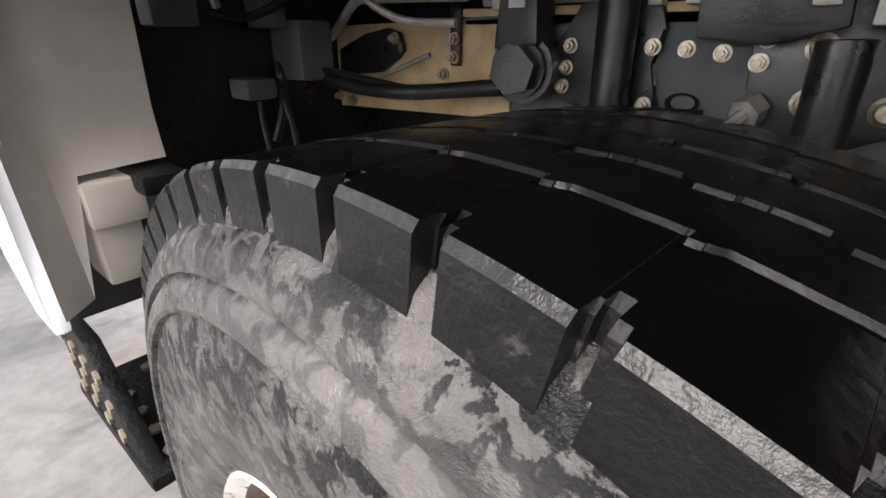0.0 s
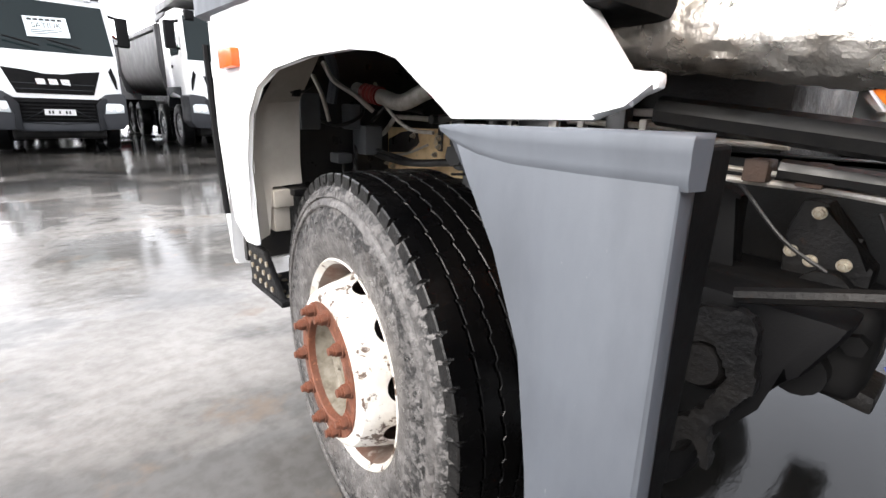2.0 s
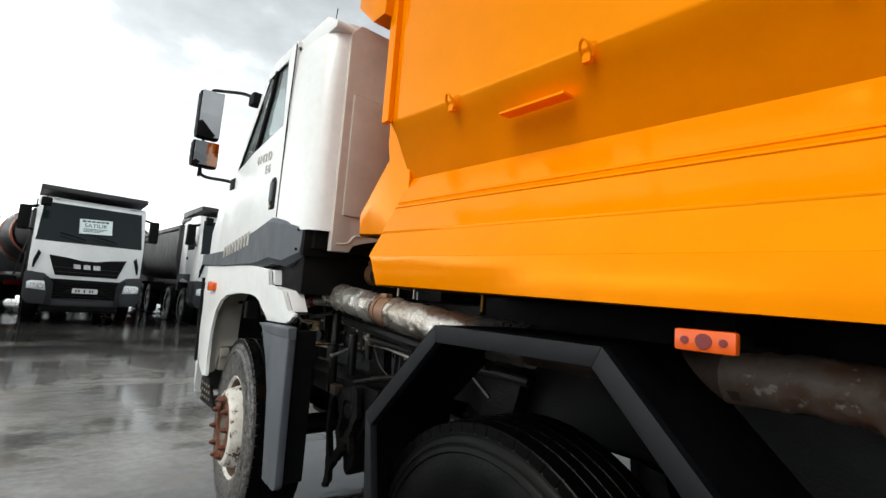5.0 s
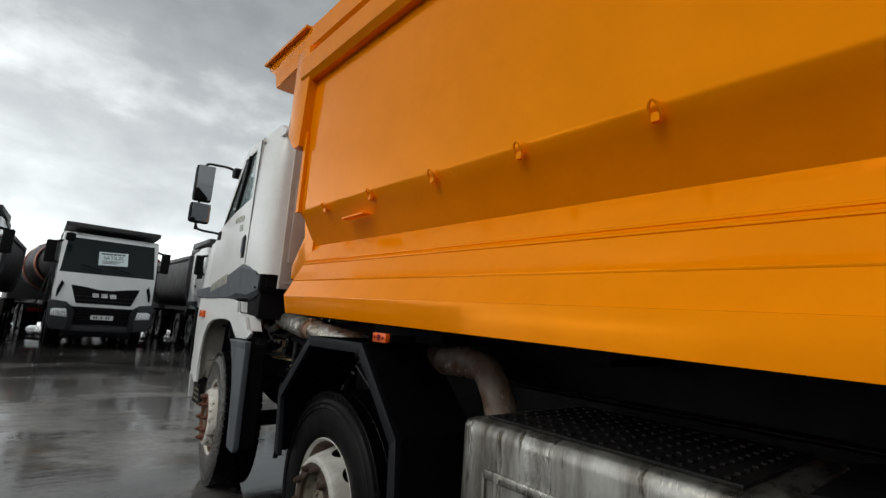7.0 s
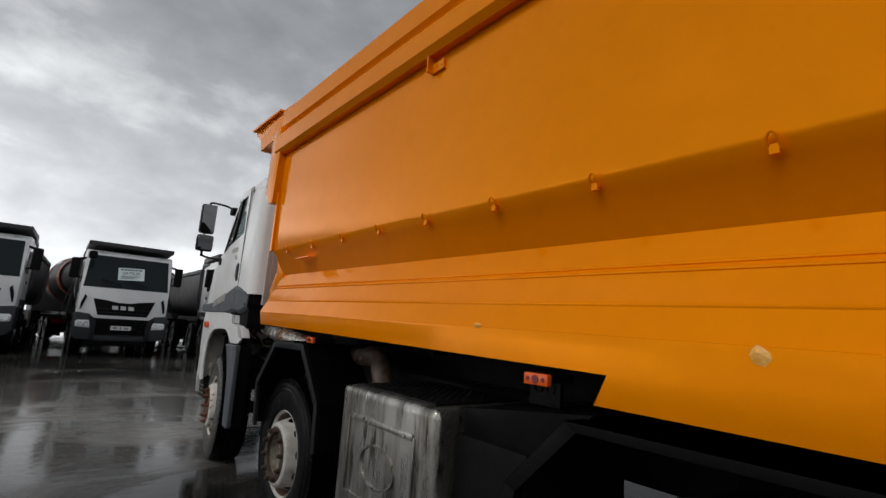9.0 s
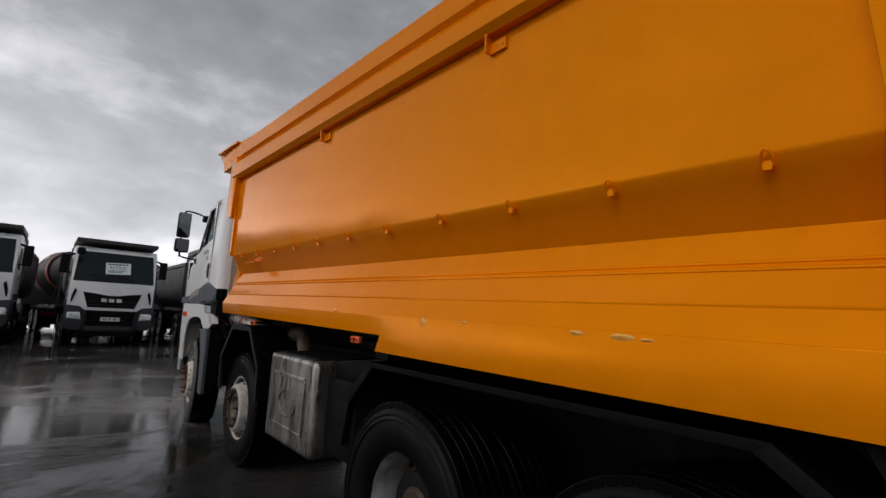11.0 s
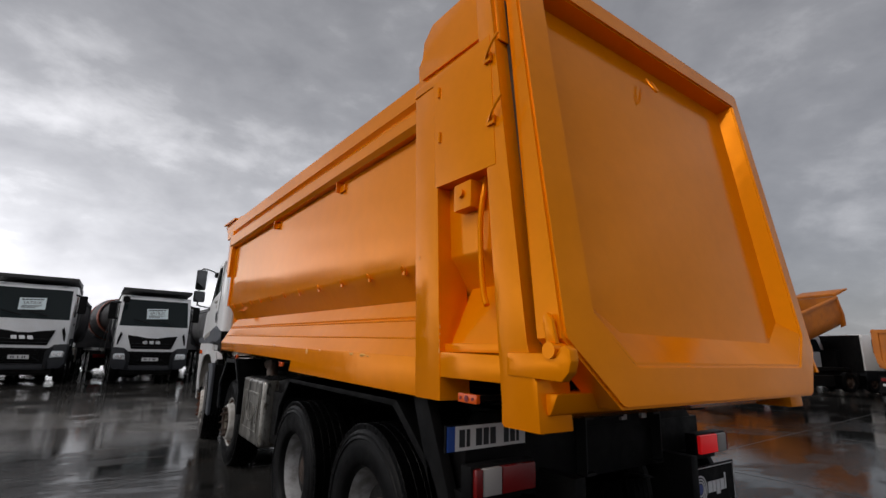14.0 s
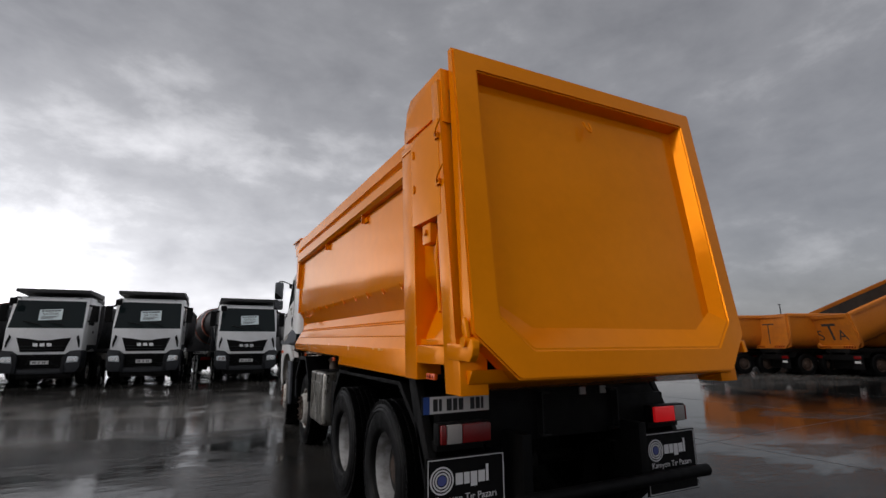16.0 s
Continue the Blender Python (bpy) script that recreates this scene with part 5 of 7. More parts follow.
for y, z0, z1, r, x in ((0.35, 0.62, 1.38, 0.034, -0.342), (0.03, 0.62, 1.165, 0.034, -0.365), (-0.155, 1.005, 1.20, 0.033, -0.342)):
    bm = B()
    tube(bm, [(x, y - 0.03 * (1.2 - z), z) for z in (z0, z0 + 0.002, lerp(z0, z1, 0.5), z1 - 0.002, z1)], [r * 0.8, r, r, r, r * 0.8], 18)
    part("damper", bm, ENAMEL, chassis, "black telescopic damper", 40)
for y, z in ((0.10, 1.225), (0.03, 1.20)):
    bm = B()
    box(bm, (-0.36, y - 0.055, z - 0.02), (-0.30, y - 0.02, z + 0.045), 0.006)
    part("pipe_clip", bm, GALV, chassis, "pale pipe clip", 30)
bm = B()
tube(bm, [(-0.28, 0.535, 1.105), (-0.36, 0.525, 1.105)], 0.066, 22)
tube(bm, [(-0.355, 0.527, 1.105), (-0.372, 0.525, 1.105)], 0.055, 22)
tube(bm, [(-0.372, 0.525, 1.105), (-0.405, 0.52, 1.105)], 0.047, 6)
prism(bm, [(0.485, 1.15), (0.585, 1.14), (0.565, 1.34), (0.50, 1.34)], "x", -0.375, -0.30, 0.01)
part("stabiliser_joint", bm, ENAMEL, chassis, "black stabiliser joint with a hexagon nut", 30)
bm = B()
box(bm, (-0.379, 0.515, 1.215), (-0.3755, 0.55, 1.232))
part("tag", bm, SIGN_WHITE, chassis, "small white tag")
pipe("hose", [(-0.385, 0.55, 1.072), (-0.42, 0.80, 1.048), (-0.42, 1.02, 1.055), (-0.43, 1.15, 1.085), (-0.46, 1.195, 1.13)], 0.017, label="thick black rubber hose", n=6, seg=12)
pipe("hose", [(-0.40, 1.19, 1.19), (-0.43, 1.12, 1.10), (-0.43, 0.95, 1.075), (-0.40, 0.75, 1.05)], 0.008)
pipe("hose", [(-0.48, 1.19, 1.12), (-0.50, 1.15, 1.07), (-0.50, 1.17, 0.98), (-0.52, 1.19, 0.90)], 0.012)
pipe("wire", [(-0.32, 1.08, 1.055), (-0.325, 0.95, 1.075), (-0.31, 0.81, 1.125)], 0.006, GALV, "thin grey pipe end")
pipe("pipe", [(-0.35, 1.20, 1.155), (-0.35, 1.14, 1.158), (-0.35, 1.09, 1.19), (-0.35, 1.03, 1.238), (-0.35, 0.97, 1.248), (-0.35, 0.67, 1.243)], 0.012, GALV, "bent grey metal pipe", 4)
for x, z, r in ((-0.30, 1.262, 0.010), (-0.30, 1.232, 0.009), (-0.27, 1.30, 0.012)):
    pipe("pipe", [(x, 0.66, z), (x, 0.2, z + 0.002), (x, -0.2, z), (x, -0.62, z - 0.006)], r, GALV, "pale metal pipe along the rail", 3)
for y in (0.62, 0.30, 0.24, -0.02, -0.24):
    bm = B()
    box(bm, (-0.318, y - 0.012, 1.215), (-0.285, y + 0.012, 1.28), 0.004)
    part("pipe_clip", bm, GALV, chassis, "", 30)
bm = B()
tube(bm, [(-0.50, 0.50, 1.25), (-0.50, 0.47, 1.255), (-0.50, 0.10, 1.315)], [0.018, 0.016, 0.016], 12)
tube(bm, [(-0.46, 0.505, 1.25), (-0.54, 0.505, 1.25)], 0.018, 12)
part("gas_strut", bm, ENAMEL, chassis, "black ribbed strut", 40)
bm = B()
tube(bm, [(-0.30, 0.12, 1.065), (-0.36, 0.15, 1.03), (-0.43, 0.19, 0.99)], 0.011, 8)
tube(bm, [(-0.30, 0.12, 1.065), (-0.322, 0.13, 1.053)], 0.026, 6)
tube(bm, [(-0.43, 0.19, 0.99), (-0.445, 0.20, 0.98)], 0.017, 8)
part("link_rod", bm, GALV, chassis, "bare metal link rod")
pipe("brake_line", [(-0.28, 0.20, 1.045), (-0.38, 0.30, 1.05), (-0.50, 0.42, 1.045)], 0.005)
for pts, r in (([(-0.285, -0.10, 1.0), (-0.29, -0.12, 0.93), (-0.30, -0.11, 0.87)], 0.005), ([(-0.285, -0.13, 1.0), (-0.29, -0.15, 0.92), (-0.30, -0.14, 0.86)], 0.005),
               ([(-0.285, -0.22, 0.99), (-0.30, -0.19, 0.92), (-0.31, -0.22, 0.86)], 0.009), ([(-0.30, -0.30, 1.0), (-0.32, -0.34, 0.94), (-0.30, -0.44, 0.93), (-0.29, -0.55, 1.0)], 0.012)):
    pipe("hose", pts, r)
# clutter in the dark in front of the wheel: posts, a solenoid and cable loops
for x0, x1, y0, y1, z0, z1 in ((-0.63, -0.55, 1.10, 1.19, 1.02, 1.07), (-0.56, -0.50, 1.10, 1.19, 1.18, 1.30), (-0.80, -0.70, 1.12, 1.19, 1.18, 1.34), (-0.50, -0.40, 1.06, 1.19, 1.06, 1.20)):
    bm = B()
    box(bm, (x0, y0, z0), (x1, y1, z1), 0.012)
    part("valve_body", bm, RAIL, chassis, "grimy grey valve body", 30)
for pts, r in (([(-0.58, 1.14, 1.05), (-0.60, 1.10, 0.95), (-0.60, 1.08, 0.86)], 0.008), ([(-0.53, 1.12, 1.04), (-0.53, 1.08, 0.94), (-0.55, 1.05, 0.85)], 0.010),
               ([(-0.62, 1.18, 1.52), (-0.60, 1.17, 1.42), (-0.61, 1.19, 1.30)], 0.026), ([(-0.45, 1.15, 1.30), (-0.52, 1.08, 1.24), (-0.62, 1.12, 1.20), (-0.74, 1.15, 1.24)], 0.009),
               ([(-0.40, 1.0, 1.32), (-0.42, 1.08, 1.25), (-0.40, 1.16, 1.22)], 0.010), ([(-0.36, 1.18, 1.28), (-0.38, 0.95, 1.29), (-0.36, 0.78, 1.275)], 0.011)):
    pipe("hose", pts, r, GREY if r > 0.02 else HOSE)
for pts, r in (([(-0.66, 1.16, 1.48), (-0.64, 1.10, 1.40), (-0.56, 1.05, 1.34), (-0.48, 1.02, 1.27)], 0.012), ([(-0.72, 1.15, 1.42), (-0.70, 1.10, 1.33), (-0.66, 1.12, 1.22)], 0.010),
               ([(-0.42, 1.10, 1.40), (-0.44, 0.95, 1.28), (-0.43, 0.80, 1.20), (-0.40, 0.66, 1.19)], 0.009)):
    pipe("brake_pipe", pts, r, GALV, "dull grey brake pipe")
# axles, springs, engine block, gearbox
for y in AX:
    bm = B()
    tube(bm, [(-0.9, y, 0.52), (0.9, y, 0.52)], 0.07, 14)
    if y < -4:
        tube(bm, [(-0.26, y, 0.54), (-0.14, y, 0.54), (0.14, y, 0.54), (0.26, y, 0.54)], [0.10, 0.21, 0.21, 0.10], 18)
    part("axle", bm, CHASSIS, chassis, "", 40)
    for s in (-1, 1):
        bm = B()
        for k in range(6):
            L2 = 0.80 - 0.07 * k
            strip(bm, [[(s * 0.50 - 0.045, y + L2 * t, 0.72 - 0.019 * k + 0.06 * t * t), (s * 0.50 + 0.045, y + L2 * t, 0.72 - 0.019 * k + 0.06 * t * t)] for t in (-1, -0.5, 0, 0.5, 1)])
        bmesh.ops.solidify(bm, geom=list(bm.faces), thickness=0.014)
        part("leaf_spring", bm, CHASSIS, chassis)
bm = B()
box(bm, (-0.25, -0.6, 0.76), (0.48, 1.1, 1.45), 0.06)
prism(bm, [(0.35, 0.78), (0.95, 0.78), (0.88, 0.62), (0.42, 0.62)], "x", -0.12, 0.36, 0.04)
box(bm, (-0.10, -1.75, 0.82), (0.34, -0.6, 1.15), 0.10)
part("engine", bm, CHASSIS, chassis, "oily dark engine and gearbox", 30)
bm = B()
prism(bm, [(0.95, 0.80), (0.90, 0.42), (0.30, 0.38), (0.02, 0.46), (-0.06, 0.80)], "x", -0.22, 0.34, 0.05)
part("oil_sump", bm, BLACK, chassis, "oil-black engine sump", 30)
# plain box added to block the light gap between the rear wheels
bm = B()
box(bm, (-0.40, -6.75, 0.62), (0.40, -4.95, 1.19), 0.04)
part("rear_gap_blocker", bm, BLACK, chassis, "black box added to block light between the rear wheels", 30)
# castings and steering linkage between the first two axles
def cast_plate(name, lines, x0, x1, label, cell=0.0075, mat=CHASSIS):
    """A cast plate made of limbs along lines of (y, z, half width): one skin, open between the limbs, with softened edges."""
    inside = set()
    for line in lines:
        for (y0, z0, w0), (y1, z1, w1) in zip(line, line[1:]):
            n = max(2, int(math.hypot(y1 - y0, z1 - z0) / cell * 2))
            for k in range(n + 1):
                y, z, w = lerp(y0, y1, k / n), lerp(z0, z1, k / n), lerp(w0, w1, k / n)
                g = int(w / cell) + 1
                ci, cj = int(y / cell), int(z / cell)
                inside |= {(ci + a, cj + c) for a in range(-g, g + 1) for c in range(-g, g + 1) if math.hypot(a, c) * cell <= w}
    b2, near, back = B(), {}, {}

    def v(store, a, c, x):
        if (a, c) not in store:
            store[a, c] = b2.verts.new((x, a * cell, c * cell))
        return store[a, c]
    for a, c in sorted(inside):
        quad = ((a, c), (a + 1, c), (a + 1, c + 1), (a, c + 1))
        b2.faces.new([v(near, *q, x0) for q in quad])
        b2.faces.new([v(back, *q, x1) for q in reversed(quad)])
        for (p, q), (da, dc) in zip(zip(quad, quad[1:] + quad[:1]), ((0, -1), (1, 0), (0, 1), (-1, 0))):
            if (a + da, c + dc) not in inside:
                b2.faces.new((v(near, *p, x0), v(near, *q, x0), v(back, *q, x1), v(back, *p, x1)))
    for _ in range(5):
        bmesh.ops.smooth_vert(b2, verts=list(b2.verts), factor=0.5, use_axis_x=False, use_axis_y=True, use_axis_z=True)
    rough = random.Random(5)
    for q in b2.verts:
        q.co.x += rough.uniform(-0.002, 0.002)
    return part(name, b2, mat, chassis, label, 50)


cast_plate("brake_carrier", ([(-0.50, 0.90, 0.03), (-0.46, 0.80, 0.018), (-0.455, 0.66, 0.016), (-0.49, 0.52, 0.024), (-0.50, 0.38, 0.028), (-0.47, 0.33, 0.016)],
                             [(-0.50, 0.90, 0.025), (-0.58, 0.87, 0.036), (-0.60, 0.76, 0.018), (-0.575, 0.66, 0.020), (-0.62, 0.58, 0.030), (-0.52, 0.46, 0.024)],
                             [(-0.58, 0.88, 0.035), (-0.72, 0.90, 0.04), (-0.755, 0.80, 0.024), (-0.70, 0.68, 0.02), (-0.62, 0.60, 0.028)], [(-0.69, 0.69, 0.02), (-0.725, 0.59, 0.012)]),
           -0.765, -0.735, "rust-flecked brake carrier casting with cut-outs")
bm = B()
box(bm, (-0.58, -0.90, 0.74), (-0.30, -0.52, 0.95), 0.05, 3)
tube(bm, [(-0.66, -0.62, 0.76), (-0.62, -0.62, 0.76), (-0.50, -0.62, 0.76)], [0.04, 0.07, 0.08], 18)
tube(bm, [(-0.62, -0.80, 0.80), (-0.50, -0.80, 0.80)], 0.05, 16)
for y, z in ((-0.56, 0.88), (-0.70, 0.90), (-0.87, 0.88)):
    tube(bm, [(-0.60, y, z), (-0.56, y, z)], 0.022, 6)
prism(bm, [(-0.50, 0.76), (-0.70, 0.76), (-0.66, 0.50), (-0.54, 0.44)], "x", -0.62, -0.44, 0.03)
part("gear_casting", bm, BLACK, chassis, "oil-black gear casting with round covers", 40)
bm = B()
prism(bm, [(-0.47, 0.96), (-0.88, 0.95), (-0.82, 0.82), (-0.745, 0.75), (-0.70, 0.62), (-0.665, 0.48), (-0.61, 0.41), (-0.565, 0.44), (-0.555, 0.62), (-0.50, 0.76)], "x", -0.71, -0.56, 0.03)
part("steering_knuckle", bm, BLACK, chassis, "oil-black forged steering knuckle", 40)
for y, z, r in ((-0.62, 0.60, 0.05), (-0.66, 0.80, 0.062)):
    bm = B()
    tube(bm, [(-0.76, y, z), (-0.73, y, z), (-0.64, y, z)], [r * 0.7, r, r], 18)
    part("knuckle_cover", bm, CHASSIS, chassis, "round oily cover", 40)
plate("spring_hanger", [(-0.47, 1.18), (-0.44, 0.98), (-0.55, 0.80), (-0.72, 0.76), (-0.70, 0.86), (-0.60, 0.94), (-0.60, 1.12)], -0.50, -0.44, BLACK, "black spring hanger", 0.012)
bm = B()
box(bm, (-0.80, -0.56, 0.865), (-0.74, -0.49, 0.925), 0.014)
part("rusty_boss", bm, RUST_DARK, chassis, "rusty boss on the casting", 30)
pipe("torque_rod", [(-0.75, -0.70, 0.965), (-0.72, -0.95, 1.03), (-0.66, -1.22, 1.075)], 0.016, CHASSIS, "dark rod", 3)
plate("trunnion_plate", [(-0.68, 1.05), (-0.70, 1.12), (-0.745, 1.12), (-0.80, 1.03), (-0.85, 0.99), (-0.85, 0.86), (-0.78, 0.82), (-0.69, 0.88)], -0.42, -0.33, CHASSIS, "dark lobed trunnion plate", 0.012)
bm = B()
tube(bm, [(-0.46, -0.78, 0.92), (-0.32, -0.78, 0.92)], 0.055, 18)
tube(bm, [(-0.48, -0.84, 0.85), (-0.32, -0.84, 0.85)], 0.065, 18)
part("trunnion", bm, CHASSIS, chassis, "", 40)
bm = B()
prism(bm, [(-0.66, 0.82), (-0.92, 0.77), (-0.92, 0.73), (-0.66, 0.76)], "x", -0.55, -0.40, 0.01)
part("spring_seat", bm, CHASSIS, chassis, "dark spring seat", 30)
for y, z in ((-0.735, 1.095), (-0.70, 1.0), (-0.74, 0.985), (-0.80, 0.99)):
    link("bolt", BOLT, chassis, pose(-0.422, y, z))
bm = B()
prism(bm, [(-1.06, 0.87), (-1.09, 0.83), (-1.15, 0.83), (-1.175, 0.88), (-1.17, 1.10), (-1.15, 1.16), (-1.06, 1.16), (-1.05, 1.08)], "x", -0.56, -0.46, 0.02)
tube(bm, [(-0.60, -1.12, 0.89), (-0.46, -1.12, 0.89)], 0.049, 20)
tube(bm, [(-0.575, -1.115, 1.02), (-0.46, -1.115, 1.02)], 0.04, 6)
part("steering_box", bm, CHASSIS, chassis, "oily dark steering box", 30)
bm = B()
prism(bm, [(-1.08, 0.86), (-1.155, 0.86), (-1.14, 0.72), (-1.09, 0.72)], "x", -0.575, -0.525, 0.014)
tube(bm, [(-0.60, -1.115, 0.71), (-0.51, -1.115, 0.71)], 0.034, 16)
part("drop_arm", bm, CHASSIS, chassis, "dark forged drop arm", 30)
bm = B()
lathe(bm, [(0.044, -0.004), (0.044, 0.003), (0.037, 0.003), (0.037, -0.004)], 28, True)
part("bearing_ring", bm, RIM_GREY, chassis, "worn bright bearing ring", 40, pose(-0.604, -1.12, 0.89))
bm = B()
tube(bm, [(-0.56, -1.115, 0.70), (-0.56, -1.20, 0.675), (-0.56, -2.05, 0.50)], [0.018, 0.026, 0.026], 12)
part("drag_link", bm, CHASSIS, chassis, "", 40)
bm = B()
tube(bm, [(-0.60, -1.22, 0.655), (-0.56, -1.22, 0.665)], 0.024, 12)
part("clamp_bolt", bm, CHASSIS, chassis, "", 40)
bm = B()
tube(bm, [(-0.58, -1.20, 0.897), (-0.58, -1.31, 0.887)], 0.015, 12)
part("ram_rod", bm, RIM_GREY, chassis, "bright hydraulic ram rod", 40)
bm = B()
tube(bm, [(-0.58, -1.31, 0.887), (-0.58, -1.95, 0.84)], 0.031, 14)
part("ram_barrel", bm, CHASSIS, chassis, "", 40)
plate("bolt_strip", [(-1.19, 0.96), (-1.228, 0.96), (-1.23, 1.14), (-1.21, 1.155), (-1.19, 1.14)], -0.60, -0.55, label="black bracket strip")
for y, z in ((-1.21, 1.125), (-1.21, 1.045), (-1.205, 1.0)):
    link("bolt", BOLT, chassis, pose(-0.602, y, z) @ Matrix.Scale(0.62, 4))
plate("side_plate", [(-1.27, 1.17), (-1.27, 0.93), (-1.42, 0.86), (-1.56, 0.92), (-1.62, 1.14)], -0.40, -0.32, CHASSIS, "dark gearbox side plate", 0.02)
for pts, r in (([(-0.72, -0.48, 1.30), (-0.70, -0.80, 1.265), (-0.66, -1.20, 1.22), (-0.62, -1.6, 1.20)], 0.030), ([(-0.66, -0.70, 1.20), (-0.62, -1.0, 1.18), (-0.60, -1.35, 1.17), (-0.58, -1.8, 1.15)], 0.020),
               ([(-0.60, -0.62, 1.16), (-0.61, -0.72, 1.06), (-0.60, -0.80, 1.01)], 0.004), ([(-0.56, -0.85, 1.13), (-0.6, -0.92, 1.02), (-0.56, -1.02, 0.96)], 0.006), ([(-0.60, -1.10, 1.28), (-0.63, -1.16, 1.20), (-0.60, -1.22, 1.14), (-0.58, -1.35, 1.10)], 0.012),
               ([(-0.62, -1.30, 1.24), (-0.62, -1.45, 1.16), (-0.60, -1.60, 1.05)], 0.011), ([(-0.60, -1.02, 1.26), (-0.64, -1.05, 1.19), (-0.62, -1.10, 1.13)], 0.014)):
    pipe("hose", pts, r)
for pts, r in (([(-0.62, -0.585, 1.225), (-0.62, -0.59, 1.175), (-0.62, -0.62, 1.168), (-0.62, -0.80, 1.165), (-0.62, -1.00, 1.145), (-0.62, -1.12, 1.125)], 0.008),
               ([(-0.63, -0.565, 1.215), (-0.63, -0.575, 1.195), (-0.63, -0.62, 1.190), (-0.63, -0.80, 1.183)], 0.006)):
    pipe("pipe", pts, r, GALV, "bent grey metal pipe", 4)
bm = B()
tube(bm, [(-0.62, -1.10, 1.128), (-0.62, -1.18, 1.115)], 0.013, 8)
part("pipe_union", bm, GALV, chassis, "pale pipe union")
for y in (-0.66, -0.75, -1.06, -1.14):
    bm = B()
    box(bm, (-0.66, y - 0.022, 1.17), (-0.60, y + 0.022, 1.215), 0.006)
    part("pipe_clip", bm, RUST_DARK if y > -0.9 else CHASSIS, chassis, "", 30)
plate("valve_body", [(-1.02, 1.15), (-1.20, 1.14), (-1.20, 1.25), (-1.10, 1.27), (-1.02, 1.25)], -0.62, -0.52, CHASSIS, "", 0.012)
pipe("cable", [(-0.60, -0.92, 0.86), (-0.60, -0.95, 0.825), (-0.60, -0.99, 0.835), (-0.58, -1.0, 0.87)], 0.003, SIGN_BLUE, "blue cable loop")

# -- exhaust and air pipes --
from mathutils import noise as mnoise
rn = random.Random(3)
exhaust = group_part("exhaust", truck, None, "foil-wrapped exhaust pipe")
def crumpled(pts, r, name, mat=FOIL, seg=52, step=0.010):
    """Foil wrapped round a pipe: sharp creases between puffed facets, at three sizes."""
    rough, line = curve(pts, 40), []
    for p in rough:
        if not line or (p - line[-1]).length >= step:
            line.append(p)
    b2 = B()
    tube(b2, line, r, seg)
    b2.verts.ensure_lookup_table()
    for i, c in enumerate(line):
        for k in range(seg):
            v = b2.verts[i * seg + k]
            q = v.co
            h = 0.011 * abs(mnoise.noise(Vector((q.x * 9, q.y * 12, q.z * 9)))) + 0.009 * abs(mnoise.noise(q * 26)) + 0.005 * abs(mnoise.noise(q * 58 + Vector((3, 1, 7))))
            v.co = q + (q - c).normalized() * (h - 0.006)
    return part(name, b2, mat, exhaust, "crumpled silver foil wrapping" if mat is FOIL else "weathered brownish pipe elbow", 24)


crumpled([(-0.80, -0.435, 1.450), (-0.805, -0.48, 1.447), (-0.81, -0.56, 1.438), (-0.81, -0.72, 1.420), (-0.81, -0.99, 1.393)], 0.076, "foil_front")
b2 = B()
tube(b2, [(-0.80, -0.44 + 0.06 * math.sin(k * math.pi / 20), 1.450 + 0.004 * math.sin(k * math.pi / 20)) for k in range(11)], [max(0.004, 0.077 * math.cos(k * math.pi / 20) ** 0.6) for k in range(11)], 32, 0.003, rn)
part("foil_end", b2, FOIL, exhaust, "rounded foil-wrapped pipe end", 40)
bm = B()
tube(bm, [(-0.81, -0.985, 1.392), (-0.81, -1.125, 1.378)], 0.071, 28)
clamp = part("bare_joint", bm, CLAMP, exhaust, "heat-browned bare pipe joint", 30)
for y, z, r in ((-1.012, 1.3905, 0.077), (-1.097, 1.3825, 0.076)):
    bm = B()
    tube(bm, [(-0.81, y + 0.008, z), (-0.81, y - 0.008, z - 0.001)], r, 28)
    part("clamp_band", bm, CLAMP, clamp, "", 30)
bm = B()
box(bm, (-0.835, -1.06, 1.455), (-0.795, -1.01, 1.478), 0.004)
part("clamp_lug", bm, CLAMP, clamp)
crumpled([(-0.81, -1.115, 1.383), (-0.81, -1.30, 1.365), (-0.80, -1.6, 1.34), (-0.80, -1.98, 1.322)], 0.077, "foil_rear")
# stretch by the mudguard coloured dark for the shade over the foil
bm = B()
tube(bm, [(-0.80, -1.97, 1.322), (-0.80, -2.3, 1.32), (-0.80, -2.66, 1.325)], 0.064, 24)
part("shaded_pipe", bm, RUST_DARK, exhaust, "pipe stretch coloured dark in place of shade", 40)
crumpled([(-0.80, -2.62, 1.325), (-0.81, -2.78, 1.335), (-0.83, -2.92, 1.33), (-0.87, -3.03, 1.27), (-0.885, -3.09, 1.16), (-0.89, -3.14, 0.98)], 0.066, "pipe_elbow", RIM_BARREL)
bm = B()
tube(bm, curve([(-0.40, -0.28, 1.60), (-0.56, -0.36, 1.60), (-0.62, -0.58, 1.592), (-0.62, -0.92, 1.568), (-0.55, -1.08, 1.55), (-0.3, -1.14, 1.53)], 6), 0.06, 18)
part("air_duct", bm, HOSE, truck, "black rubber air duct", 40)
bm = B()
tube(bm, [(-0.62, -0.585, 1.592), (-0.62, -0.625, 1.589)], 0.0645, 24)
for yy in (-0.578, -0.632):
    tube(bm, [(-0.62, yy, 1.5905), (-0.62, yy - 0.010, 1.5898)], 0.068, 24)
    box(bm, (-0.665, yy - 0.012, 1.648), (-0.645, yy + 0.004, 1.668), 0.003)
part("duct_clamp", bm, CLAMP, truck, "browned clamp band round the duct", 30)
bm = B()
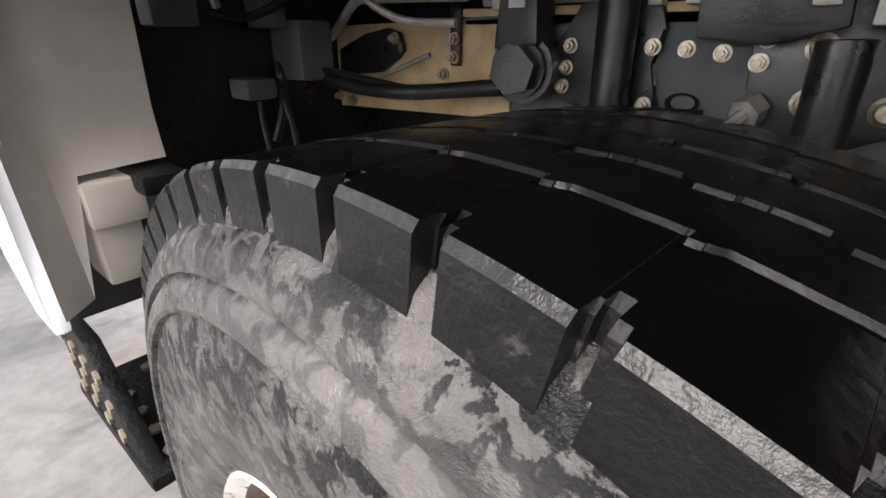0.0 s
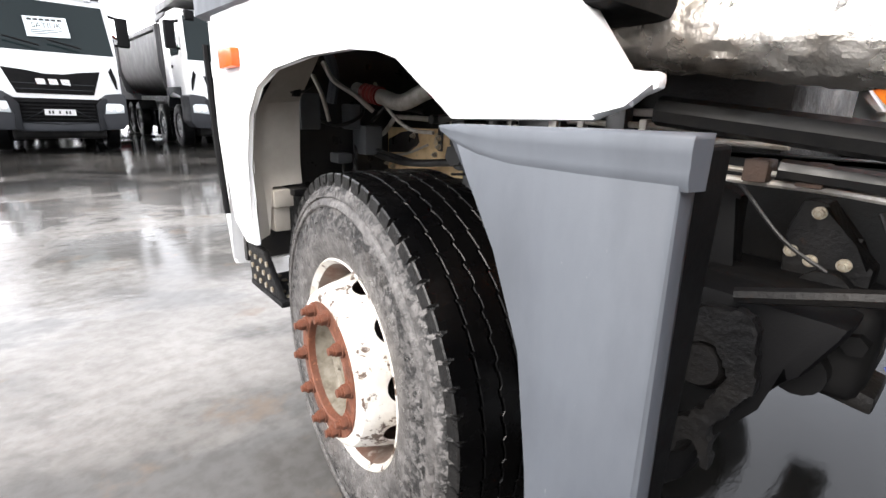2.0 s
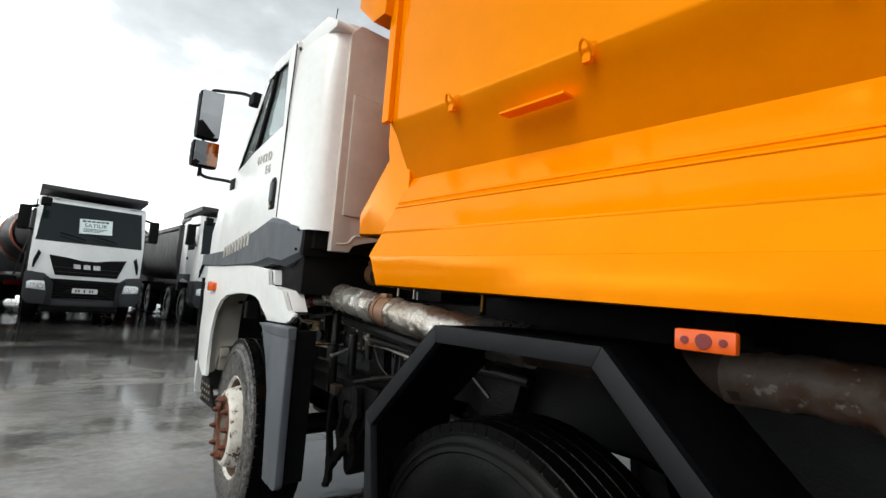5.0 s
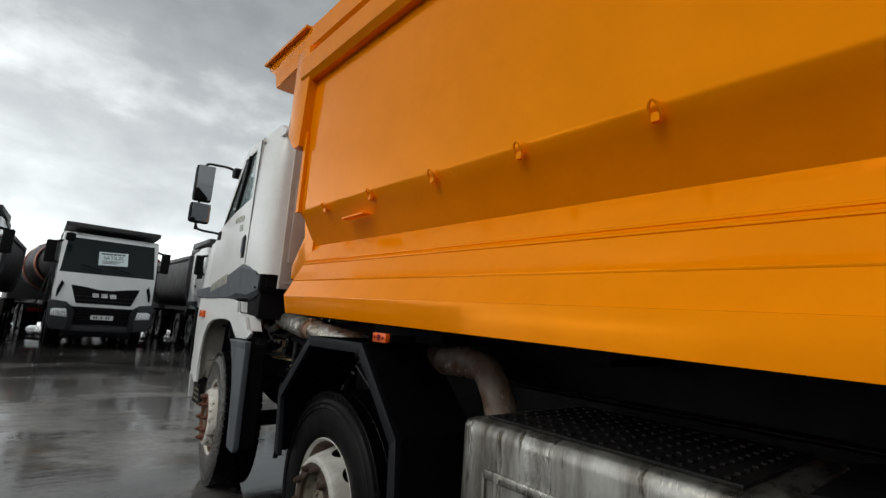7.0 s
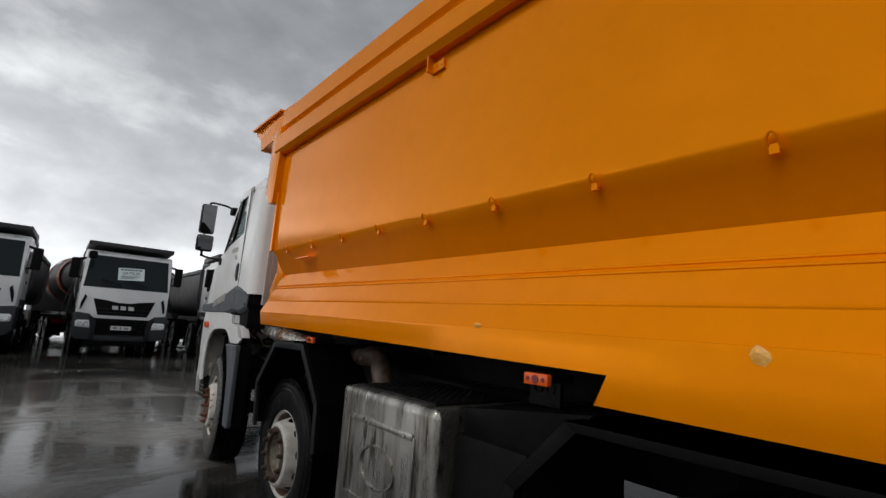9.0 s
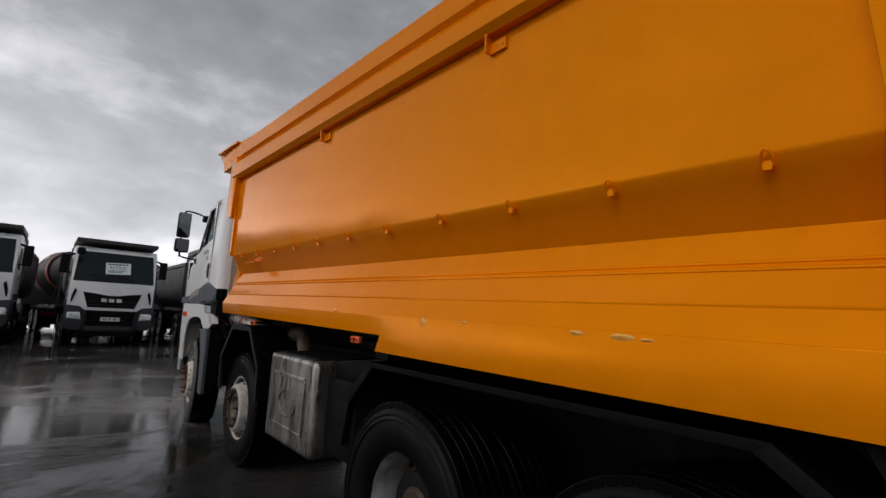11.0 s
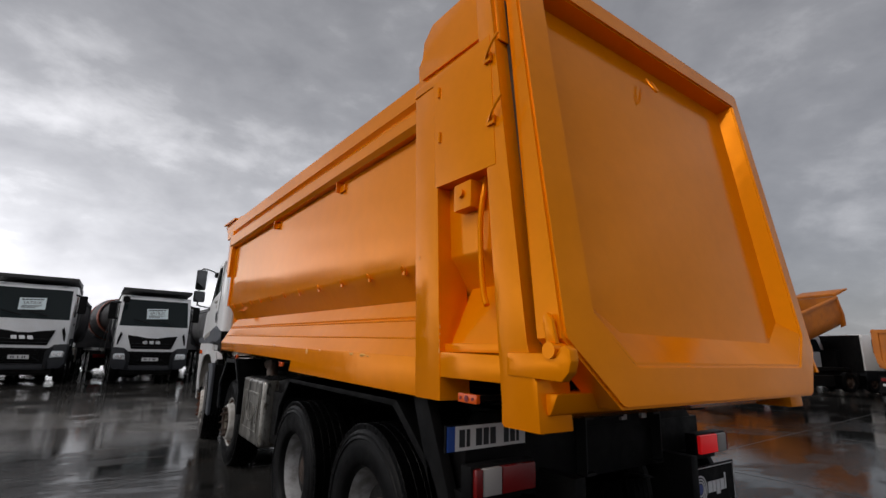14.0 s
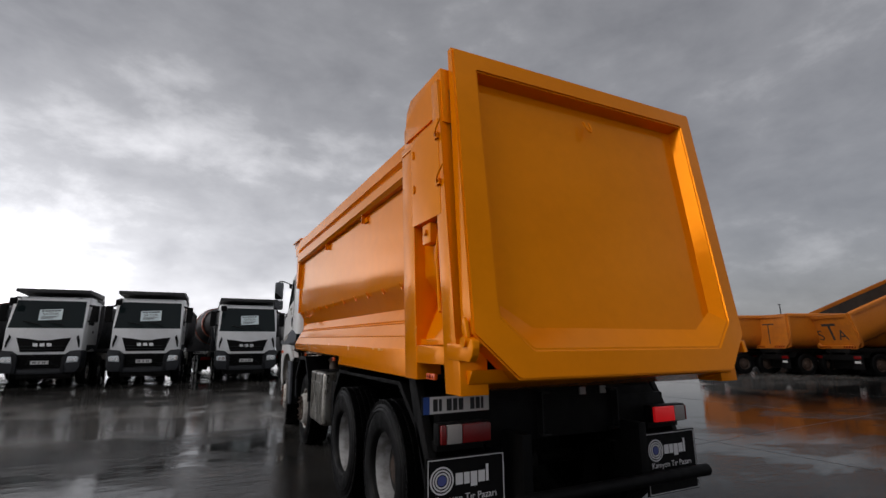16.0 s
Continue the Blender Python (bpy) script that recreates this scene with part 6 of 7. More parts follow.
tube(bm, curve([(-0.70, -0.71, 2.04), (-0.70, -0.83, 1.87), (-0.70, -0.955, 1.735), (-0.70, -0.998, 1.64), (-0.695, -1.003, 1.57), (-0.66, -1.05, 1.535)], 6), 0.0185, 12)
part("hose", bm, HOSE, truck, "black hose bent down from the cab", 40)
bm = B()
tube(bm, [(-0.70, -1.08, 1.56), (-0.62, -1.08, 1.56)], 0.04, 16)
box(bm, (-0.64, -1.26, 1.45), (-0.48, -1.06, 1.55), 0.02)
tube(bm, curve([(-0.62, -1.05, 1.50), (-0.63, -1.10, 1.66), (-0.55, -1.25, 1.68), (-0.48, -1.4, 1.58)], 5), 0.014, 8)
tube(bm, curve([(-0.55, -1.10, 1.62), (-0.50, -1.3, 1.70), (-0.45, -1.5, 1.60), (-0.4, -1.6, 1.45)], 5), 0.02, 8)
part("valve_block", bm, BLACK, truck, "black valve block with hoses", 30)
# black box added behind the valve block to close off the sky gap
bm = B()
box(bm, (-0.36, -1.50, 1.22), (0.42, -1.27, 1.64), 0.03)
for y, z in ((-1.34, 1.39), (-1.44, 1.38), (-1.39, 1.29)):
    tube(bm, [(-0.40, y, z), (-0.35, y, z)], 0.04, 14)
part("gap_filler", bm, BLACK, truck, "black box added to block the gap behind the valves", 30)
bm = B()
tube(bm, [(0.0, -1.06, 1.22), (0.0, -1.06, 1.225), (0.0, -1.06, 1.75)], [0.09, 0.105, 0.105], 28)
part("hoist_ram", bm, BRASS_RAM, truck, "yellow hoist ram cylinder", 40)
bm = B()
box(bm, (-0.33, -1.42, 1.21), (-0.27, -1.37, 1.74), 0.008)
part("body_prop", bm, BEIGE, truck, "pale upright body prop", 30)
bm = B()
tube(bm, curve([(-0.63, -1.03, 1.60), (-0.62, -1.04, 1.68), (-0.58, -1.12, 1.72), (-0.50, -1.28, 1.70), (-0.40, -1.44, 1.60), (-0.34, -1.6, 1.46)], 6), 0.019, 12)
part("hydraulic_hose", bm, HOSE, truck, "thick black hydraulic hose", 40)
bm = B()
tube(bm, curve([(-0.36, -1.02, 1.92), (-0.38, -1.03, 1.80), (-0.42, -1.10, 1.70), (-0.46, -1.24, 1.62)], 6), 0.032, 12)
part("hydraulic_hose", bm, HOSE, truck, "thick black hydraulic hose", 40)
bm = B()
tube(bm, [(-0.735, -1.02, 1.47), (-0.735, -1.02, 1.525), (-0.735, -1.16, 1.515), (-0.735, -1.16, 1.46)], 0.005, 6)
part("wire_loop", bm, GALV, truck, "bent grey wire bracket")
# intake pipe with red couplings above the front wheel
bm = B()
tube(bm, curve([(-0.47, 1.19, 1.37), (-0.46, 1.10, 1.352), (-0.45, 0.98, 1.335), (-0.45, 0.86, 1.312), (-0.45, 0.78, 1.322), (-0.45, 0.66, 1.358), (-0.45, 0.55, 1.38), (-0.44, 0.40, 1.385), (-0.38, 0.2, 1.40)], 6), 0.036, 16)
part("intake_pipe", bm, GALV, truck, "grey intake pipe with red couplings", 40)
RED_HOSE = plain("red_silicone", (0.26, 0.028, 0.022), 0.4)
for p, q in (((-0.462, 1.12, 1.356), (-0.452, 1.0, 1.339)), ((-0.45, 0.60, 1.372), (-0.45, 0.53, 1.383))):
    bm = B()
    tube(bm, [lerp(Vector(p), Vector(q), k / 8) for k in range(9)], [0.044, 0.039] * 4 + [0.044], 18)
    part("red_coupling", bm, RED_HOSE, truck, "red ribbed coupling", 30)

# -- mudguards --
def guard(y0, pts, x0, x1, label, mat=SLATE):
    g = group_part("mudguard", truck, None, label)
    bm = B()
    strip(bm, [[(x0, y0 + y, z), (x1, y0 + y, z)] for y, z in pts], 0.006)
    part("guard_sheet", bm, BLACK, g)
    bm = B()
    inn = []
    for i, (y, z) in enumerate(pts):
        c = Vector((0, 0.55))
        d = (Vector((y, z)) - c).normalized()
        inn.append((y0 + y - d.x * 0.055, z - d.y * 0.055))
    for i in range(len(pts) - 1):
        prism(bm, [(y0 + pts[i][0], pts[i][1]), (y0 + pts[i + 1][0], pts[i + 1][1]), inn[i + 1], inn[i]], "x", x0, x0 + (0.03 if x0 < 0 else -0.03), 0.003)
    part("guard_edge", bm, mat, g, "", 30)


bm = B()
prism(bm, [(-4.33, 1.26), (-4.34, 1.38), (-4.36, 1.395), (-4.48, 1.395), (-4.50, 1.37), (-4.50, 1.26)], "x", -0.90, -0.875, 0.006)
hb = part("hinge_bracket", bm, CHASSIS, truck, "dark bracket with two round bosses", 30)
for y in (-4.385, -4.45):
    bm = B()
    lathe(bm, [(0.024, -0.006), (0.024, 0.004), (0.018, 0.004), (0.018, -0.006)], 20, True)
    part("boss", bm, CHASSIS, hb, "", 40, pose(-0.902, y, 1.335))
for s in (-1, 1):
    guard(-2.08, [(0.475, 0.70), (0.522, 1.038), (0.163, 1.388), (-0.42, 1.392), (-0.76, 1.04), (-0.79, 0.74)], s * 1.215, s * 0.80, "angled grey steel mudguard over the second axle")
    guard(-5.85, [(1.42, 0.75), (1.36, 1.02), (1.10, 1.28), (-0.95, 1.28), (-1.32, 1.00), (-1.50, 0.72)], s * 1.20, s * 0.72, "dark steel mudguard over the rear axles", BLACK)

# -- fuel tank --
tank = group_part("fuel_tank", truck, None, "stained aluminium fuel tank")
bm = B()
box(bm, (-1.25, -4.135, 0.56), (-0.62, -3.255, 1.215), 0.045, 4)
part("tank_shell", bm, ALU, tank, "", 40)
bm = B()
box(bm, (-1.262, -3.98, 1.055), (-1.248, -3.38, 1.085), 0.006)
for y in (-3.44, -3.92):
    tube(bm, [(-1.25, y, 1.07), (-1.268, y, 1.07)], 0.012, 6)
box(bm, (-1.258, -3.98, 0.685), (-1.248, -3.38, 0.70), 0.004)
for y in (-3.985, -3.375):
    box(bm, (-1.258, y - 0.008, 0.69), (-1.248, y + 0.008, 1.07), 0.004)
part("pressed_rib", bm, ALU, tank, "", 30)
bm = B()
lathe(bm, [(0.165, -0.004), (0.165, 0.006), (0.15, 0.006), (0.15, -0.004)], 40, True)
part("oval_emblem", bm, ALU, tank, "pressed oval emblem", 40, Matrix.Translation((-1.254, -3.68, 0.87)) @ Matrix.Diagonal((1, 1, 0.62, 1)))
bm = B()
box(bm, (-1.20, -4.06, 1.216), (-0.66, -3.33, 1.226), 0.003)
for i in range(14):
    for j in range(9):
        box(bm, (-1.18 + 0.055 * j, -4.03 + 0.05 * i, 1.226), (-1.155 + 0.055 * j, -4.018 + 0.05 * i, 1.231))
part("tread_plate", bm, CHASSIS, tank, "dark chequer-plate step on the tank")
bm = B()
box(bm, (-1.15, -4.55, 0.62), (-0.50, -4.14, 1.12), 0.02)
prism(bm, [(-4.14, 1.10), (-4.14, 1.22), (-4.80, 1.30), (-4.55, 1.10)], "x", -1.10, -0.6, 0.01)
part("battery_box", bm, BLACK, truck, "black box behind the tank", 30)
bm = B()
for x in (-0.7, -0.9):
    tube(bm, [(x, -4.2, 0.75), (x, -4.9, 0.75)], 0.10, 16)
part("air_tank", bm, CHASSIS, truck, "dark air reservoir", 40)

# -- amber side markers --
for y, z, x in ((-2.73, 1.43, -1.255), (-4.68, 1.405, -1.255), (-7.56, 1.36, -1.262)):
    mk = group_part("side_marker", truck, None, "amber side marker lamp")
    w = 0.065 if y > -7 else 0.085
    bm = B()
    box(bm, (x - 0.012, y - w * 0.8, z - 0.02), (x + 0.012, y + w * 0.8, z + 0.02), 0.006)
    part("marker_lens", bm, AMBER, mk, "", 30)
    for dy, r in ((-w * 0.5, 0.007), (w * 0.5, 0.007), (0, 0.014)):
        bm = B()
        tube(bm, [(x - 0.012, y + dy, z), (x - 0.0155, y + dy, z)], r, 12)
        part("marker_screw", bm, RED, mk)
    bm = B()
    box(bm, (x + 0.012, y - 0.03, z - 0.012), (x + 0.16, y + 0.03, z + 0.012))
    part("marker_bracket", bm, BLACK, mk)

# -- rear end --
rear = group_part("rear_frame", truck, None, "black steel rear frame with lamps")
bm = B()
box(bm, (-1.10, -7.33, 0.86), (1.10, -7.22, 1.14), 0.01)
prism(bm, [(-1.02, 1.14), (-0.93, 1.25), (0.93, 1.25), (1.04, 1.10), (1.04, 0.95), (-1.02, 0.95)], "y", -7.18, -7.325, 0.01)
box(bm, (-1.16, -7.41, 0.86), (-0.80, -7.32, 0.92), 0.006)
box(bm, (0.80, -7.41, 0.86), (1.16, -7.32, 0.92), 0.006)
for s in (-1, 1):
    prism(bm, [(-6.98, 1.33), (-7.12, 1.33), (-7.42, 0.72), (-7.42, 0.55), (-7.30, 0.60)], "x", s * 1.20, s * 1.14, 0.008)
part("cross_beam", bm, BLACK, rear, "", 30)
bm = B()
tube(bm, [(-0.655, -7.60, 0.535), (1.22, -7.60, 0.535)], 0.046, 18)
for x in (-0.55, 0.55):
    box(bm, (x - 0.04, -7.58, 0.50), (x + 0.04, -7.30, 0.95), 0.008)
part("underrun_bar", bm, BLACK, rear, "black tubular underrun bar", 30)
for x in (0.18, 0.40):
    bm = B()
    box(bm, (x - 0.03, -7.345, 1.16), (x + 0.03, -7.322, 1.22), 0.004)
    part("reflector", bm, CLEAR, rear)
for s in (-1, 1):
    lamp = group_part("tail_lamp", truck, None, "rectangular tail lamp")
    x0, x1 = sorted((s * 0.79, s * 1.17))
    bm = B()
    box(bm, (x0 - 0.01, -7.48, 0.91), (x1 + 0.01, -7.40, 1.05), 0.01)
    part("lamp_housing", bm, BLACK, lamp, "", 30)
    cells = ((0, 0.12, RED), (0.12, 0.42, CLEAR), (0.42, 1.0, RED)) if s < 0 else ((0, 0.62, RED_LIT), (0.62, 0.95, CLEAR), (0.95, 1.0, RED))
    for a, c, mt in cells:
        bm = B()
        box(bm, (lerp(x0, x1, a) + 0.002, -7.505, 0.92), (lerp(x0, x1, c) - 0.002, -7.475, 1.04), 0.008)
        part("lamp_lens", bm, mt, lamp, "", 30)
    # mud flap with dealer print
    flap = group_part("mud_flap", truck, pose(0.97 * s, -7.47, 0.0), "black flap added to block light under the lorry with white dealer print")
    bm = B()
    box(bm, (-0.30, -0.008, 0.36), (0.30, 0.008, 0.84), 0.005)
    part("flap_sheet", bm, BLACK, flap)
    bm = B()
    for a, c in (((-0.285, 0.37), (0.285, 0.375)), ((-0.285, 0.825), (0.285, 0.83)), ((-0.285, 0.37), (-0.28, 0.83)), ((0.28, 0.37), (0.285, 0.83))):
        box(bm, (a[0], -0.012, a[1]), (c[0], -0.009, c[1]))
    part("print_border", bm, SIGN_WHITE, flap)
    back = Matrix(((1, 0, 0, 0), (0, 0, -1, -0.0125), (0, 1, 0, 0), (0, 0, 0, 1)))
    bm = B()
    for r, dz in ((0.085, 0), (0.066, 0), (0.048, 0)):
        lathe(bm, [(r, -0.001), (r, 0.001), (r - 0.010, 0.001), (r - 0.010, -0.001)], 36, True)
    part("round_emblem", bm, SIGN_WHITE, flap, "", False, pose(-0.185, -0.0115, 0.70, 0, 0, 90))
    bm = B()
    disc(bm, 0.032, 0, 28)
    part("emblem_core", bm, SIGN_BLUE, flap, "", False, pose(-0.185, -0.0118, 0.70, 0, 0, 90))
    for k, (w, h0, h1) in enumerate(((0.052, 0.0, 0.07), (0.04, 0.0, 0.07), (0.048, -0.02, 0.07), (0.05, 0.0, 0.07), (0.018, 0.0, 0.105))):
        x = -0.085 + sum((0.062, 0.05, 0.058, 0.06, 0.03)[:k])
        bm = B()                  # dealer name as plain bars
        box(bm, (x, -0.0125, 0.665 + h0), (x + w, -0.009, 0.665 + h1))
        part("dealer_bar", bm, SIGN_WHITE, flap)
    words("Kamyon Tır Pazarı", 0.062, SIGN_WHITE, flap, Matrix.Translation((-0.01, 0, 0.565)) @ back, "dealer_print", 0.0006, align="CENTER")
    for k in range(14):
        if k not in (3, 8, 11):
            bm = B()
            box(bm, (-0.20 + 0.032 * k, -0.0125, 0.505), (-0.178 + 0.032 * k, -0.009, 0.535))
            part("dealer_bar", bm, SIGN_WHITE, flap)
# number plate on a short arm at the near side
number_plate = group_part("number_plate", truck, pose(-0.975, -7.352, 1.153, 0, 0, 2), "white number plate with a blue band")
bm = B()
box(bm, (-0.27, -0.004, -0.063), (0.27, 0.010, 0.063), 0.004)
part("plate_holder", bm, BLACK, number_plate)
bm = B()
box(bm, (-0.215, -0.008, -0.056), (0.262, -0.004, 0.056))
part("plate_face", bm, PLATE_WHITE, number_plate)
bm = B()
box(bm, (-0.262, -0.008, -0.056), (-0.216, -0.004, 0.056))
part("plate_band", bm, PLATE_BLUE, number_plate)
for x, w in ((-0.19, 0.035), (-0.145, 0.022), (-0.085, 0.04), (-0.035, 0.035), (0.01, 0.038), (0.105, 0.035), (0.15, 0.035), (0.195, 0.02)):
    bm = B()
    box(bm, (x, -0.0095, -0.04), (x + w, -0.008, 0.04))
    part("plate_bar", bm, INK, number_plate, "dark bar")

# ---- lorries standing round the yard ----
def yard_wheel(parent, x, y, flip, mats):
    w = group_part("wheel", parent, pose(x, y, 0.52, 0, 0, 180 if flip else 0) @ Matrix.Diagonal((1, 0.963, 0.963, 1)))
    link("tyre", FAR_TYRE, w)
    link("rim", mats, w)


_bm = B()
lathe(_bm, [(0.29, -0.10), (0.33, -0.15), (0.43, -0.16), (0.50, -0.15), (0.535, -0.13), (0.54, -0.10), (0.54, 0.10), (0.50, 0.15), (0.33, 0.15), (0.29, 0.10)], 36)
FAR_TYRE = mesh("tyre", _bm, SIDEWALL_CLEAN, 30)


def far_rim(mat):
    b2 = B()
    lathe(b2, [(0.305, -0.12), (0.28, -0.11), (0.265, -0.04), (0.20, -0.08), (0.19, -0.11), (0.12, -0.11), (0.11, -0.16), (0.0005, -0.165)], 28)
    return mesh("rim", b2, mat, 30)


FAR_RIM = far_rim(RIM_GREY)
BUMPER = material("dark_grey_bumper_plastic", (0.017, 0.019, 0.024), 0.45, tint=(0.011, 0.0125, 0.015), scale=3, amount=0.6, rough2=0.6)


TUB_INSIDE = material("dark_tub_lining", (0.035, 0.028, 0.024), 0.6, tint=(0.06, 0.045, 0.035), scale=2, amount=0.8, rough2=0.75)
FAR_RIM_DARK = far_rim(RUST_DARK)


def tub(parent, mat, length, y0, z0, raised=0.0, canopy=True, sign="", ribs=True):
    """A half-pipe tipper body: open top, flared waist, rails, tailgate; front at y0, running back to y0 - length."""
    m = pose(0, y0 - length, z0, raised, 0, 0)
    t = group_part("tipper_body", parent, m)
    L = length
    prof = [(0.0, 0.0), (0.62, 0.02), (0.98, 0.22), (1.12, 0.50), (1.19, 0.75), (1.20, 1.62)]
    for s in (-1, 1):
        bm = B()
        strip(bm, [[(s * x, y, z) for x, z in prof] for y in (0.0, L * 0.5, L)])
        part("side_panel", bm, mat, t, "", 40)
        # inner skin, coloured darker than the outside
        bm = B()
        strip(bm, [[(s * (x - 0.03), y, z + 0.02) for x, z in prof] for y in (0.0, L * 0.5, L)])
        part("lining", bm, TUB_INSIDE, t, "dark inner skin of the load tub", 40)
        bm = B()
        prism(bm, [(s * 1.16, 1.55), (s * 1.27, 1.58), (s * 1.27, 1.70), (s * 1.16, 1.75)], "y", 0.0, L, 0.01)
        part("top_rail", bm, mat, t, "", 30)
        for y in (0.0, L - 0.12):
            bm = B()
            prism(bm, [(s * 0.9, 0.0), (s * 1.15, 0.10), (s * 1.265, 0.70), (s * 1.265, 1.60), (s * 1.18, 1.60), (s * 1.12, 0.55), (s * 0.95, 0.2)], "y", y, y + 0.12, 0.01)
            part("post", bm, mat, t, "", 30)
    bm = B()
    prism(bm, [(-1.18, 1.72), (-1.18, 0.7), (-0.95, 0.2), (-0.6, 0.0), (0.6, 0.0), (0.95, 0.2), (1.18, 0.7), (1.18, 1.72)], "y", L - 0.02, L + 0.05, 0.01)
    part("front_wall", bm, mat, t, "", 30)
    gate = group_part("tailgate", t)
    out = [(-1.2, 1.72), (1.2, 1.72), (1.2, 0.30), (0.95, 0.02), (-0.95, 0.02), (-1.2, 0.30)]
    inn = [(x * 0.86, 0.87 + (z - 0.87) * 0.82) for x, z in out]
    bm = B()
    a = [bm.verts.new((x, 0.0, z)) for x, z in out]
    b2 = [bm.verts.new((x, -0.09, z)) for x, z in out]
    c = [bm.verts.new((x, -0.09, z)) for x, z in inn]
    d = [bm.verts.new((x * 0.97, -0.02, z)) for x, z in inn]
    for p, q in ((a, b2), (b2, c), (c, d)):
        for i in range(6):
            bm.faces.new((p[i], p[(i + 1) % 6], q[(i + 1) % 6], q[i]))
    bm.faces.new(d)
    part("gate_panel", bm, mat, gate, "", 30)
    for s in (-1, 1):
        bm = B()
        for k in range(5):
            prism(bm, [(s * (0.30 + 0.13 * k), 0.06), (s * (0.36 + 0.13 * k), 0.06), (s * (0.42 + 0.13 * k), 0.16), (s * (0.36 + 0.13 * k), 0.16)], "y", -0.096, -0.09)
        part("hazard_stripe", bm, RED, gate)
    if sign:
        bm = B()
        thin = 0.5 if sign == "T" else 1.0
        box(bm, (-0.36, -0.03, 1.27 - 0.12 * thin), (0.36, -0.022, 1.27))
        box(bm, (-0.055 * thin, -0.03, 0.45 - 0.2 * (sign == "T")), (0.055 * thin, -0.022, 1.27 - 0.12 * thin))
        part("gate_letter", bm, SOOT, gate, "dark painted letter T")
        for text, x in ((("S", -0.78), ("A", 0.26)) if sign == "STA" else ()):
            words(text, 0.72, SOOT, gate, Matrix.Translation((x, -0.026, 0.45)) @ Matrix(((1, 0, 0, 0), (0, 0, -1, 0), (0, 1, 0, 0), (0, 0, 0, 1))), "gate_letter", 0.003, "dark painted letter " + text)
    if canopy:
        bm = B()
        prism(bm, [(L - 0.05, 1.74), (L + 1.0, 1.80), (L + 1.03, 1.88), (L - 0.05, 1.90)], "x", -1.23, 1.23, 0.02)
        part("canopy", bm, mat, t, "", 30)
    return t


def lorry_frame(t, back, front, axles, mats=None):
    bm = B()
    for s in (-1, 1):
        box(bm, (s * 0.42 - 0.05, back, 0.78), (s * 0.42 + 0.05, front, 1.08), 0.01)
    box(bm, (-0.6, back, 1.08), (0.6, front - 1.8, 1.26), 0.02)
    part("chassis", bm, CHASSIS, t)
    # engine boxes widened, lengthened and lowered to block light under the lorry
    bm = B()
    box(bm, (-0.86, front - 1.9, 0.28), (0.86, front - 0.35, 1.0), 0.06)
    box(bm, (-0.86, back + 0.5, 0.30), (0.86, front - 1.9, 0.85), 0.06)
    part("engine", bm, CHASSIS, t)
    for y in axles:
        for s in (-1, 1):
            yard_wheel(t, s * 1.03, y, s > 0, mats or FAR_RIM)
    for s in (-1, 1):
        bm = B()
        strip(bm, [[(s * 1.24, y, z), (s * 0.72, y, z)] for y, z in ((axles[-1] - 0.72, 0.85), (axles[-1] - 0.5, 1.12), (axles[-2] + 0.5, 1.12), (axles[-2] + 0.72, 0.85))], 0.012)
        part("mudguard", bm, BLACK, t)
        # unseen flaps added behind the wheels to stop light passing beneath
        for y in (axles[0], axles[1], axles[-1]):
            bm = B()
            box(bm, (min(s * 0.66, s * 1.22), y - 0.68, 0.16), (max(s * 0.66, s * 1.22), y - 0.665, 0.86), 0.004)
            part("mud_flap", bm, RUBBER_DULL, t, "black flap added to block light under the lorry")
    bm = B()
    box(bm, (-1.2, (axles[1] + axles[2]) / 2 - 0.45, 0.55), (-0.55, (axles[1] + axles[2]) / 2 + 0.5, 1.12), 0.06)
    part("fuel_tank", bm, GALV, t, "", 30)


